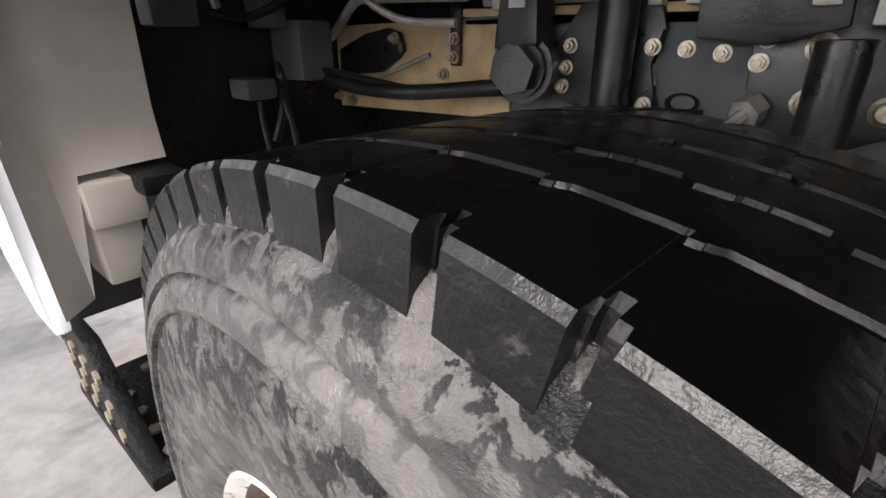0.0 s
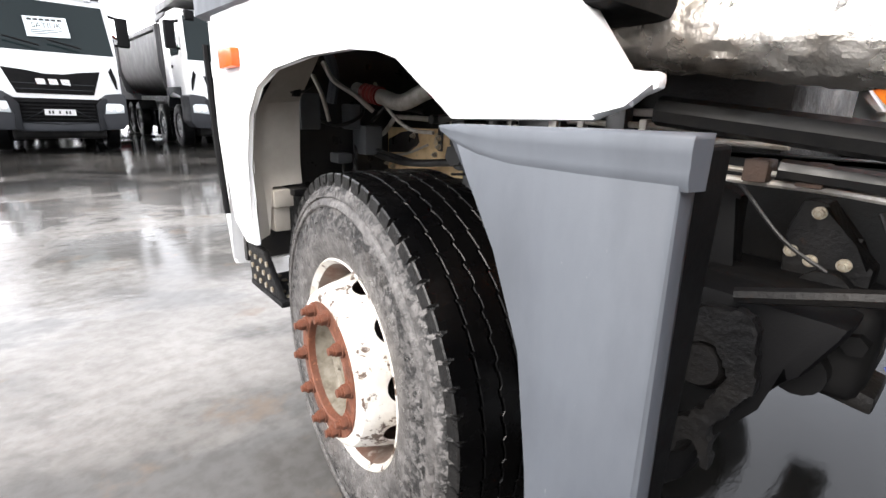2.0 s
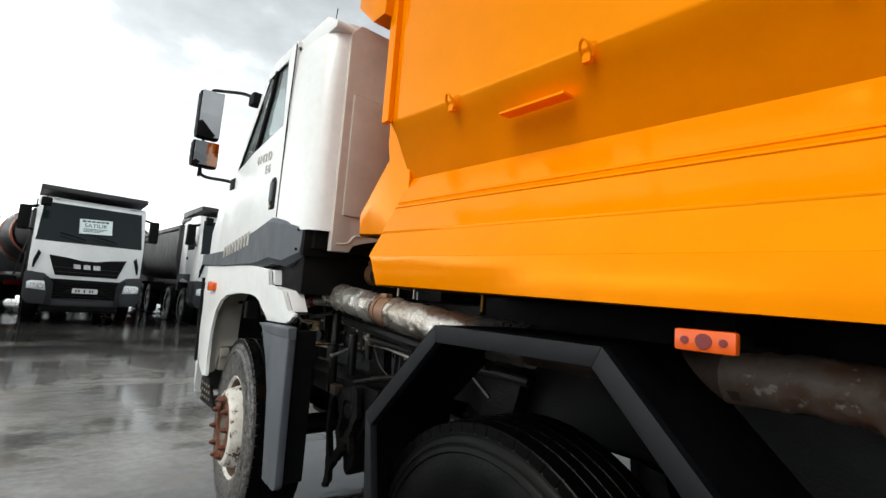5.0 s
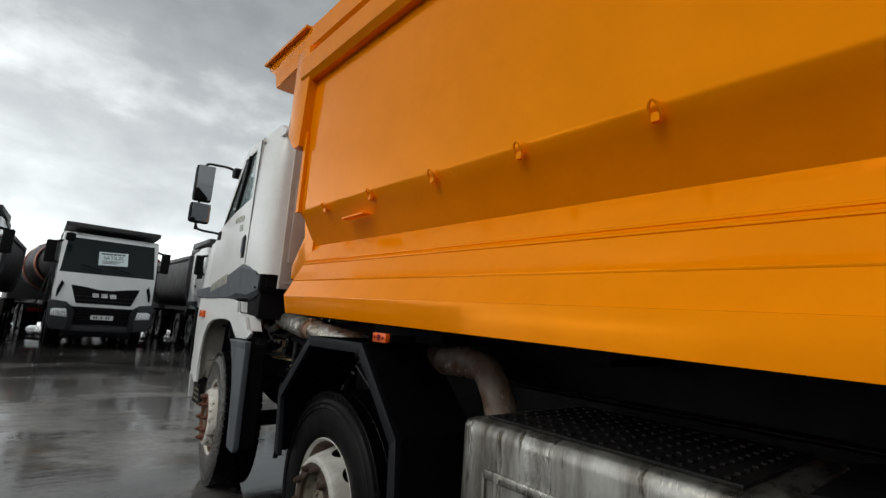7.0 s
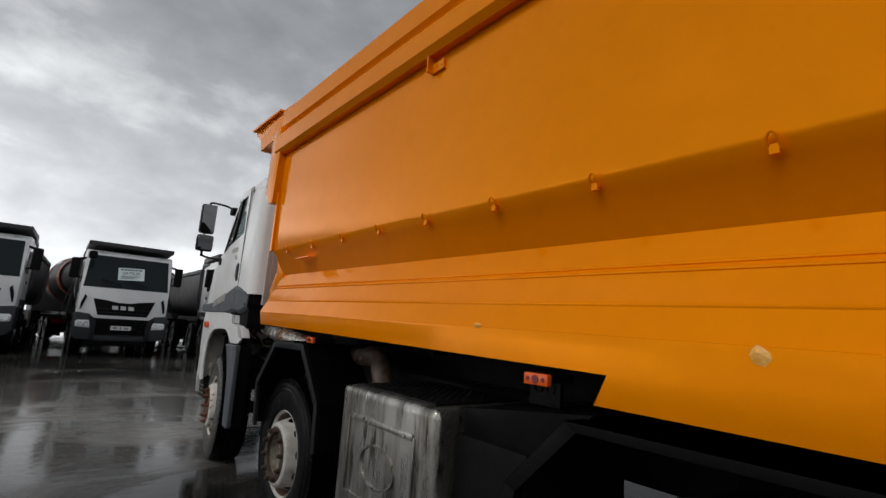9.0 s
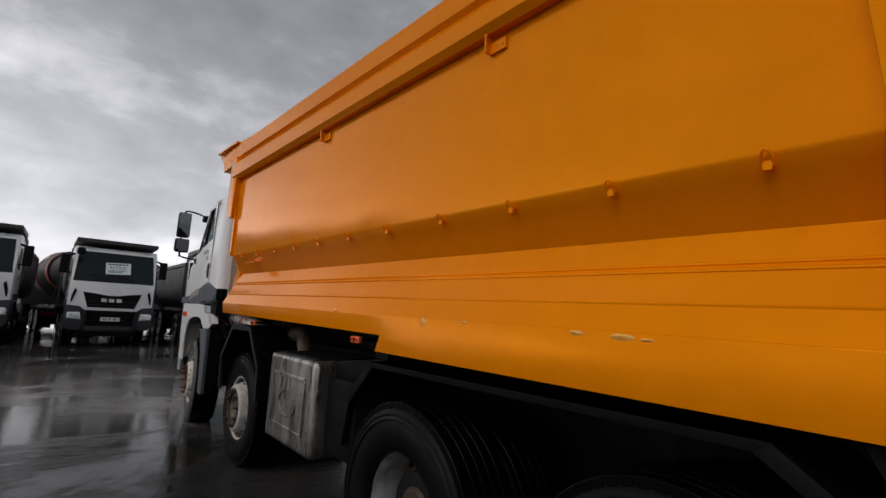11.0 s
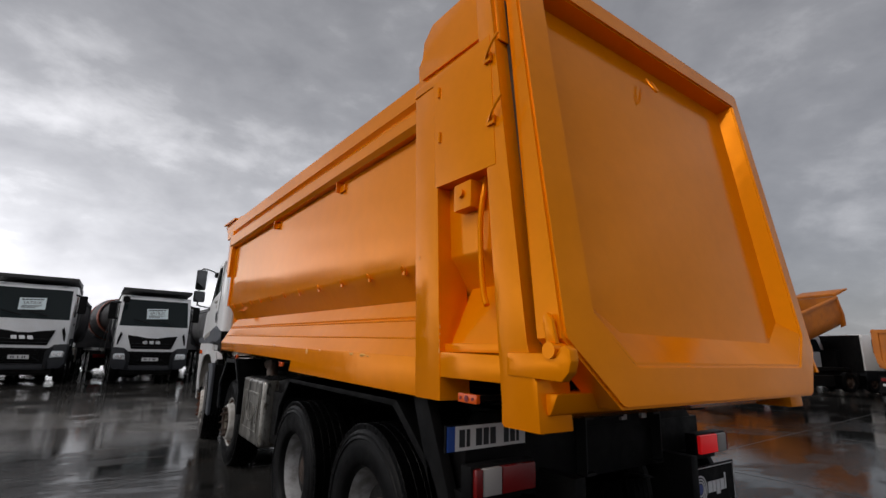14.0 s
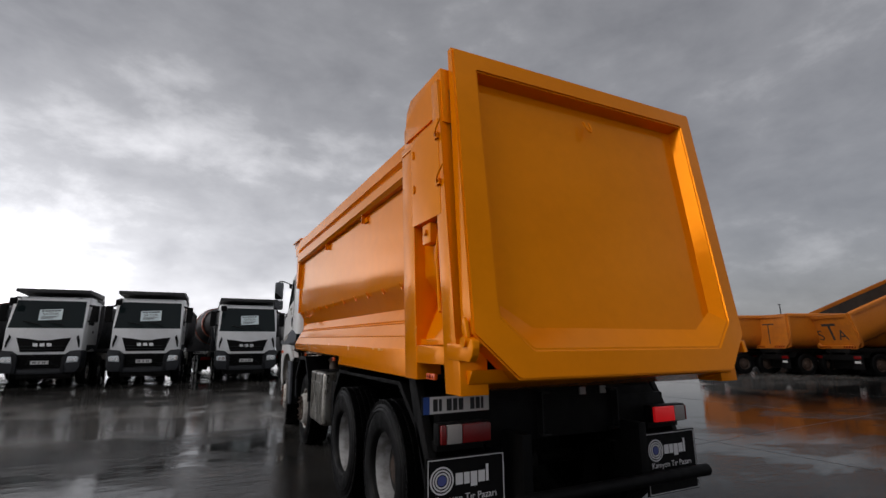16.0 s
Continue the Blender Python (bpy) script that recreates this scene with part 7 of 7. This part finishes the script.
def white_lorry(m, label):
    """A white-cabbed tipper: front at y = 0, towards +y, body behind it."""
    t = thing("white_tipper_lorry", label, "truck", "white tipper lorries in the yard", m)
    lorry_frame(t, -8.9, -0.3, (-1.45, -3.25, -6.6, -7.95))
    c = group_part("cab", t)
    bm = B()
    prism(bm, [(-0.12, 1.28), (-0.10, 2.10), (-0.42, 3.05), (-0.55, 3.16), (-2.05, 3.16), (-2.15, 3.05), (-2.15, 1.20), (-0.30, 1.20)], "x", -1.20, 1.20, 0.05)
    part("cab_shell", bm, WHITE, c, "", 40)
    bm = B()
    lo = [bm.verts.new(p) for p in ((-1.15, -0.10, 2.03), (1.15, -0.10, 2.03), (1.08, -0.405, 3.0), (-1.08, -0.405, 3.0))]
    hi = [bm.verts.new((v.co.x * 0.99, v.co.y + 0.03, v.co.z)) for v in lo]
    bm.faces.new(hi)
    for i in range(4):
        bm.faces.new((lo[i], lo[(i + 1) % 4], hi[(i + 1) % 4], hi[i]))
    part("windscreen", bm, GLASS, c, "dark windscreen")
    for s in (-1, 1):
        bm = B()
        prism(bm, [(-0.62, 2.16), (-1.30, 2.16), (-1.36, 2.22), (-1.36, 2.92), (-0.78, 2.92), (-0.52, 2.30)], "x", s * 1.206, s * 1.19)
        part("side_window", bm, GLASS, c)
        bm = B()
        box(bm, (min(s * 1.2, s * 1.222), -1.36, 1.88), (max(s * 1.2, s * 1.222), -1.22, 1.96), 0.01)
        part("door_handle", bm, BLACK, c)
        bm = B()
        prism(bm, [(-2.15, 0.95), (-2.15, 1.45), (-0.7, 1.45), (-0.72, 1.20), (-0.95, 1.28), (-1.45, 1.34), (-1.92, 1.25), (-2.06, 0.95)], "x", s * 1.225, s * 0.9, 0.02)
        part("arch_trim", bm, BUMPER, c, "dark grey wheel-arch trim", 30)
        # corner of the bumper with its lamp
        bm = B()
        prism(bm, [(s * 0.70, 0.50), (s * 1.12, 0.52), (s * 1.235, 0.66), (s * 1.245, 1.24), (s * 1.18, 1.275), (s * 0.86, 1.245), (s * 0.72, 1.08)], "y", -0.75, 0.06, 0.03)
        part("bumper_corner", bm, BUMPER, c, "dark grey bumper corner", 30)
        bm = B()
        prism(bm, [(s * 0.66, 0.50), (s * 0.80, 0.52), (s * 0.74, 0.80), (s * 0.88, 1.14), (s * 0.80, 1.19), (s * 0.66, 1.02)], "y", -0.10, 0.09, 0.012)
        part("bumper_blade", bm, SLATE, c, "dark raised bumper blade", 30)
        bm = B()
        prism(bm, [(s * 0.80, 0.84), (s * 1.17, 0.87), (s * 1.18, 1.02), (s * 1.12, 1.06), (s * 0.84, 1.06)], "y", 0.05, 0.085, 0.012)
        lamp = part("headlamp", bm, LENS, c, "clear headlamp", 30)
        for x in (0.90, 1.06):
            bm = B()
            tube(bm, [(s * x, 0.085, 0.955), (s * x, 0.091, 0.955)], 0.062, 16)
            part("reflector", bm, CHROME, lamp, "", 40)
        bm = B()
        prism(bm, [(s * 0.99, 1.72), (s * 1.09, 1.37), (s * 1.125, 1.36), (s * 1.12, 1.56), (s * 1.05, 1.80)], "y", -0.075, -0.048, 0.003)
        part("air_slot", bm, BLACK, c)
        mr = group_part("mirror", c, pose(s * 1.42, -0.35, 2.55))
        bm = B()
        box(bm, (-0.12, -0.07, -0.30), (0.12, 0.10, 0.30), 0.05, 3)
        part("mirror_shell", bm, BLACK, mr, "", 30)
        bm = B()
        tube(bm, [(-s * 0.02, 0, 0.26), (-s * 0.24, -0.05, 0.32)], 0.035, 8)
        part("mirror_arm", bm, BLACK, mr)
        bm = B()
        tube(bm, [(-s * 0.02, 0, -0.24), (-s * 0.24, -0.05, -0.28)], 0.025, 8)
        part("mirror_arm", bm, BLACK, mr)
    bm = B()                      # white front sheet, swept down to a band below the grille
    prism(bm, [(-1.19, 1.27), (-0.86, 1.25), (-0.70, 1.10), (0.70, 1.10), (0.86, 1.25), (1.19, 1.27), (1.19, 2.03), (-1.19, 2.03)], "y", -0.16, -0.07, 0.016)
    part("front_panel", bm, WHITE, c, "white front panel", 30)
    bm = B()
    prism(bm, [(-0.66, 1.22), (0.66, 1.22), (0.83, 1.70), (0.45, 1.66), (0.16, 1.60), (-0.16, 1.60), (-0.45, 1.66), (-0.83, 1.70)], "y", -0.08, -0.05, 0.008)
    part("grille", bm, BLACK, c, "black upper grille", 30)
    for k in range(2):
        bm = B()
        box(bm, (-0.66 - 0.05 * k, -0.05, 1.30 + 0.11 * k), (0.66 + 0.05 * k, -0.040, 1.312 + 0.11 * k))
        part("grille_slat", bm, BUMPER, c)
    for x in (-0.27, -0.06, 0.15):    # maker's emblem as plain chrome bars
        bm = B()
        prism(bm, [(x, 1.40), (x + 0.15, 1.40), (x + 0.17, 1.51), (x + 0.02, 1.51)], "y", -0.05, -0.034)
        part("emblem_bar", bm, CHROME, c, "plain chrome emblem bar")
    bm = B()
    box(bm, (-0.72, -0.70, 0.48), (0.72, 0.03, 0.66), 0.03)
    part("bumper_centre", bm, BUMPER, c, "dark grey bumper centre", 30)
    bm = B()
    box(bm, (-0.74, -0.30, 0.60), (0.74, -0.06, 1.13), 0.01)
    part("radiator", bm, BLACK, c, "black radiator behind the lower grille")
    for k in range(6):
        bm = B()
        box(bm, (-0.70, -0.10, 0.70 + 0.07 * k), (0.70, 0.01, 0.725 + 0.07 * k), 0.004)
        part("lower_grille_slat", bm, BLACK, c, "black lower grille slat")
    for s in (-1, 1):
        bm = B()
        tube(bm, [(s * 0.26, 0.035, 0.90), (s * 0.68, 0.035, 0.66), (s * 0.02, 0.035, 0.63)], 0.015, 6)
        part("bumper_brace", bm, SLATE, c)
    bm = B()
    box(bm, (-0.27, 0.03, 0.80), (0.27, 0.045, 0.92), 0.002)
    part("number_plate", bm, PLATE_WHITE, c, "white number plate")
    for k in (0, 1, 3, 5, 6):
        bm = B()
        box(bm, (-0.18 + 0.058 * k, 0.045, 0.83), (-0.145 + 0.058 * k, 0.048, 0.89))
        part("plate_bar", bm, INK, c)
    bm = B()                      # kerb mirror on the front corner of the roof
    box(bm, (0.94, 0.02, 2.84), (1.16, 0.16, 3.06), 0.05, 3)
    tube(bm, [(1.06, 0.06, 3.04), (1.04, -0.20, 3.10), (1.02, -0.45, 3.08)], 0.02, 6)
    part("front_mirror", bm, BLACK, c, "black kerb mirror", 30)
    for x in (-0.85, 0.85):
        bm = B()
        box(bm, (x - 0.06, -0.47, 3.11), (x + 0.06, -0.40, 3.14), 0.006)
        part("marker_lamp", bm, LENS, c)
    bm = B()
    for x in (-0.55, 0.15):
        tube(bm, [(x, 0.03, 2.13), (x + 0.55, -0.0, 2.26)], 0.018, 6)
    part("wiper", bm, BLACK, c)
    # paper for-sale sheet inside the screen
    sheet = group_part("sale_sheet", c, Matrix.Translation((-0.05, -0.192, 2.50)) @ pose(0, 0, 0, -18.6, 0, 180) @ pose(0, 0, 0, 0, -3, 0))
    bm = B()
    box(bm, (-0.36, -0.002, -0.20), (0.36, 0.002, 0.20))
    part("paper", bm, PAPER, sheet)
    words("SATILIK", 0.15, INK, sheet, Matrix.Translation((0, -0.004, -0.02)) @ Matrix(((1, 0, 0, 0), (0, 0, -1, 0), (0, 1, 0, 0), (0, 0, 0, 1))), "sale_print", 0.0005, align="CENTER")
    bm = B()
    for k in range(6):
        box(bm, (-0.30 + 0.10 * k, -0.004, 0.12), (-0.22 + 0.10 * k, -0.003, 0.165))
    for k in range(3):
        box(bm, (-0.28, -0.004, -0.075 - 0.035 * k), (0.25 - 0.08 * k, -0.003, -0.06 - 0.035 * k))
    part("sheet_bar", bm, INK, sheet)
    tub(t, GREY_TUB, 6.2, -2.45, 1.28)
    bm = B()
    prism(bm, [(-0.35, 3.30), (-0.35, 3.42), (-2.55, 3.40), (-2.55, 3.20)], "x", -1.19, 1.19, 0.02)
    part("cab_guard", bm, SOOT, t, "dark cab guard over the roof", 30)
    return t


FACING = 180
first = white_lorry(pose(-1.22, 13.2, 0, 0, 0, FACING + 1.5) @ Matrix.Diagonal((1.05, 1.05, 1.105, 1)), "white tipper lorry with a for-sale sheet behind its windscreen")
for x, y, r in ((-5.2, 13.2, -1), (-8.75, 13.6, -2), (2.85, 13.5, 2), (-12.9, 13.6, -2), (6.9, 13.8, 1)):
    copy_thing(first, pose(x, y, 0, 0, 0, FACING + r) @ Matrix.Diagonal((1.01, 1.01, 1.045, 1)))


def mixer_lorry(m):
    t = thing("mixer_lorry", "dirty concrete mixer lorry with orange and white drum stripes", "truck", "mixer lorries behind the tippers", m)
    lorry_frame(t, -8.0, -0.3, (-1.4, -3.2, -5.9, -7.2))
    bm = B()
    ax = [(-7.9, 0.55), (-7.2, 0.85), (-5.9, 1.18), (-4.6, 1.2), (-3.2, 0.8)]
    lathe(bm, [(0.0005, -8.0)] + [(r, y) for y, r in ax] + [(0.0005, -3.1)], 28)
    part("drum", bm, GREY_TUB, t, "dirty grey mixer drum", 40, Matrix.Translation((0, 0, 2.35)) @ pose(0, 0, 0, 0, 0, 90) @ pose(0, 0, 0, 0, 6, 0))
    for y, r in ((-6.7, 1.02), (-5.3, 1.215)):
        bm = B()
        lathe(bm, [(r - 0.01, y - 0.3), (r + 0.02, y - 0.28), (r + 0.03, y + 0.05), (r, y + 0.1)], 28)
        part("drum_stripe", bm, plain("orange_stripe", (0.28, 0.06, 0.025), 0.5), t, "orange drum stripe", 40, Matrix.Translation((0, 0, 2.35)) @ pose(0, 0, 0, 0, 0, 90) @ pose(0, 0, 0, 0, 6, 0))
    bm = B()
    prism(bm, [(-7.9, 2.4), (-8.3, 3.5), (-7.7, 3.6), (-7.3, 2.9)], "x", -0.55, 0.55, 0.03)
    prism(bm, [(-8.2, 2.2), (-8.9, 1.1), (-8.75, 1.05), (-8.0, 2.1)], "x", -0.25, 0.25, 0.02)
    for s in (-1, 1):
        tube(bm, [(s * 0.6, -8.0, 1.1), (s * 0.5, -7.9, 3.2)], 0.05, 8)
        tube(bm, [(s * 0.9, -8.1, 1.1), (s * 0.5, -8.2, 3.4)], 0.025, 6)
    part("chute", bm, GREY_TUB, t, "grey loading hopper and chute", 30)
    bm = B()
    box(bm, (-1.15, -8.3, 0.75), (1.15, -8.15, 0.95), 0.02)
    part("rear_bar", bm, RED, t, "red rear bar with lamps")
    bm = B()
    box(bm, (-1.2, -2.1, 1.0), (1.2, -0.1, 3.0), 0.08)
    part("cab", bm, GREY_TUB, t, "", 30)
    return t


mixer = mixer_lorry(pose(-3.6, 31.0, 0, 0, 0, 10))
# more copies added in the row, also to block light under the tippers
for x, y, r in ((-7.1, 30.5, 6), (-0.3, 32.5, 12), (3.2, 31.0, 8), (-10.6, 31.5, 4), (-14.3, 31.0, 9), (6.8, 32.0, 10)):
    copy_thing(mixer, pose(x, y, 0, 0, 0, r))


def yellow_lorry(m, label, raised=0.0, sign="STA"):
    t = thing("yellow_tipper_lorry", label, "truck", "yellow tipper lorries in the yard", m)
    lorry_frame(t, -8.9, -0.3, (-1.45, -3.25, -6.6, -7.95), FAR_RIM_DARK)
    c = group_part("cab", t)
    bm = B()
    prism(bm, [(-0.12, 1.0), (-0.10, 2.0), (-0.38, 2.9), (-0.55, 3.05), (-1.9, 3.05), (-2.0, 2.9), (-2.0, 1.0)], "x", -1.2, 1.2, 0.05)
    part("cab_shell", bm, WHITE, c, "", 40)
    bm = B()
    box(bm, (-1.22, -2.02, 0.6), (1.22, -0.05, 1.15), 0.05)
    part("bumper", bm, SLATE, c, "", 30)
    bm = B()
    box(bm, (-1.14, -2.10, 1.05), (1.14, -2.02, 3.0), 0.02)
    box(bm, (-0.9, -2.45, 1.1), (0.1, -2.05, 2.2), 0.03)
    part("cab_back", bm, BLACK, c, "", 30)
    for s in (-1, 1):
        bm = B()
        prism(bm, [(-0.55, 2.08), (-1.25, 2.08), (-1.25, 2.8), (-0.72, 2.8), (-0.42, 2.2)], "x", s * 1.206, s * 1.19)
        part("side_window", bm, GLASS, c)
        bm = B()
        box(bm, (s * 1.42 - 0.1, -0.4, 2.2), (s * 1.42 + 0.1, -0.25, 2.75), 0.04)
        tube(bm, [(s * 1.42, -0.3, 2.75), (s * 1.18, -0.3, 2.85)], 0.025, 6)
        part("mirror", bm, BLACK, c, "", 30)
        bm = B()
        box(bm, (s * 0.98 - 0.17, -8.98, 0.80), (s * 0.98 + 0.17, -8.9, 0.93), 0.01)
        part("tail_lamp", bm, RED, t)
        bm = B()
        box(bm, (s * 0.98 - 0.14, -8.985, 0.60), (s * 0.98 + 0.14, -8.975, 0.70))
        part("plate", bm, PLATE_WHITE, t)
        bm = B()
        box(bm, (s * 0.96 - 0.26, -8.93, 0.32), (s * 0.96 + 0.26, -8.91, 0.80))
        part("mud_flap", bm, BLACK, t)
    bm = B()
    box(bm, (-1.15, -8.95, 0.74), (1.15, -8.85, 0.98), 0.01)
    part("rear_beam", bm, BLACK, t)
    tub(t, OCHRE, 6.3, -2.45, 1.26, raised, True, sign)
    return t
low = yellow_lorry(pose(30.35, 4.09, 0, 0, 0, -108), "worn yellow tipper lorry parked with its tail to the yard", 0.0, "")
# row added further back to darken the gaps under the near lorries
for x, y, r in ((41.5, 9.6, -108), (43.0, 5.6, -112), (44.5, 1.6, -110)):
    copy_thing(low, pose(x, y, 0, 0, 0, r))
yellow_lorry(pose(31.76, 1.88, 0, 0, 0, -108), "worn yellow tipper lorry with a T-shaped bar on its tailgate", 0.0, "T")
yellow_lorry(pose(33.0, -0.54, 0, 0, 0, -108), "worn yellow tipper lorry with its body tipped up", 20.0, "STA")
yellow_lorry(pose(33.7, -3.05, 0, 0, 0, -83), "worn yellow tipper lorry with dark letters on its tailgate", 0.0, "STA")
# street lamps far beyond
def street_lamp(m, h=9.0):
    t = thing("street_lamp", "tall grey street lamp far across the yard", "street lamp", "street lamps", m)
    bm = B()
    tube(bm, [(0, 0, 0), (0, 0, h * 0.6), (0, 0, h)], [0.11, 0.09, 0.06], 10)
    part("pole", bm, SLATE, t, "", 40)
    bm = B()
    tube(bm, [(0, 0, h), (0.5, 0, h + 0.35), (1.1, 0, h + 0.4)], 0.05, 8)
    part("arm", bm, SLATE, t)
    bm = B()
    box(bm, (0.9, -0.15, h + 0.36), (1.5, 0.15, h + 0.48), 0.03)
    part("lamp_head", bm, SLATE, t)


street_lamp(pose(67.6, 28.2, 0, 0, 0, 30), 6.4)
street_lamp(pose(52.0, 9.2, 0, 0, 0, -150), 6.6)


def hedge_row(m, length, high):
    """A ragged hedge: many small leaf blades scattered through uneven clumps."""
    rh = random.Random(21)
    bm = B()
    for k in range(int(length / 0.5)):
        cy, top = k * 0.5 + rh.uniform(-0.2, 0.2), high * rh.uniform(0.65, 1.05)
        for _ in range(70):
            a, u, r = rh.uniform(0, 6.283), rh.uniform(0.02, 1.0), rh.uniform(0.2, 0.8)
            p = Vector((math.cos(a) * r, cy + math.sin(a) * r, u * top))
            d, e = (Vector((rh.uniform(-1, 1), rh.uniform(-1, 1), rh.uniform(-0.6, 1))).normalized() * rh.uniform(0.08, 0.2) for _ in range(2))
            bm.faces.new([bm.verts.new(q) for q in (p, p + d, p + d + e, p + e)])
    ob = new("hedge", mesh("hedge", bm, LEAF))
    ob.matrix_basis = m
    return tagged(ob, "dark ragged hedge along the edge of the yard", "hedge", kind="stuff")


LEAF = material("dull_hedge_leaves", (0.035, 0.042, 0.028), 0.6, tint=(0.05, 0.042, 0.028), scale=3, amount=0.8, rough2=0.7)
hedge_row(pose(53.0, -9.0, 0, 0, 0, 4), 19.0, 2.1)
house = thing("low_building", "small pale flat-roofed building beyond the hedge", "building", "", pose(73.0, 8.6, 0, 0, 0, 12))
WALL = material("pale_render", (0.42, 0.40, 0.37), 0.8, tint=(0.33, 0.31, 0.28), scale=0.8, amount=0.7, bump=0.1, bump_scale=20)
bm = B()
box(bm, (0, 0, 0), (6, 5.0, 2.9), 0.02)
part("wall", bm, WALL, house)
bm = B()
box(bm, (-0.2, -0.2, 2.9), (6.2, 5.2, 3.15), 0.02)
part("roof", bm, SLATE, house)
for y in (0.8, 3.0):
    bm = B()
    box(bm, (-0.03, y, 1.0), (0.05, y + 1.1, 2.1), 0.01)
    part("window", bm, GLASS, house)
# low hills on the horizon, with the haze put into their colour
bm = B()
rh = random.Random(4)
tops = [16 + 9 * math.sin(0.35 * k) + 5 * math.sin(0.9 * k + 1) + rh.uniform(-1.2, 1.2) for k in range(61)]
strip(bm, [[(1500 * math.sin(radians(30 + 1.6 * k)), 1500 * math.cos(radians(30 + 1.6 * k)), z) for z in (-5, tops[k])] for k in range(61)])
HILL = material("hazy_hill", (0.17, 0.19, 0.20), 0.9, tint=(0.13, 0.15, 0.155), scale=0.01, amount=0.7)
tagged(new("backdrop", mesh("backdrop", bm, HILL)), "hazy low hills on the horizon", "hill", kind="structure")
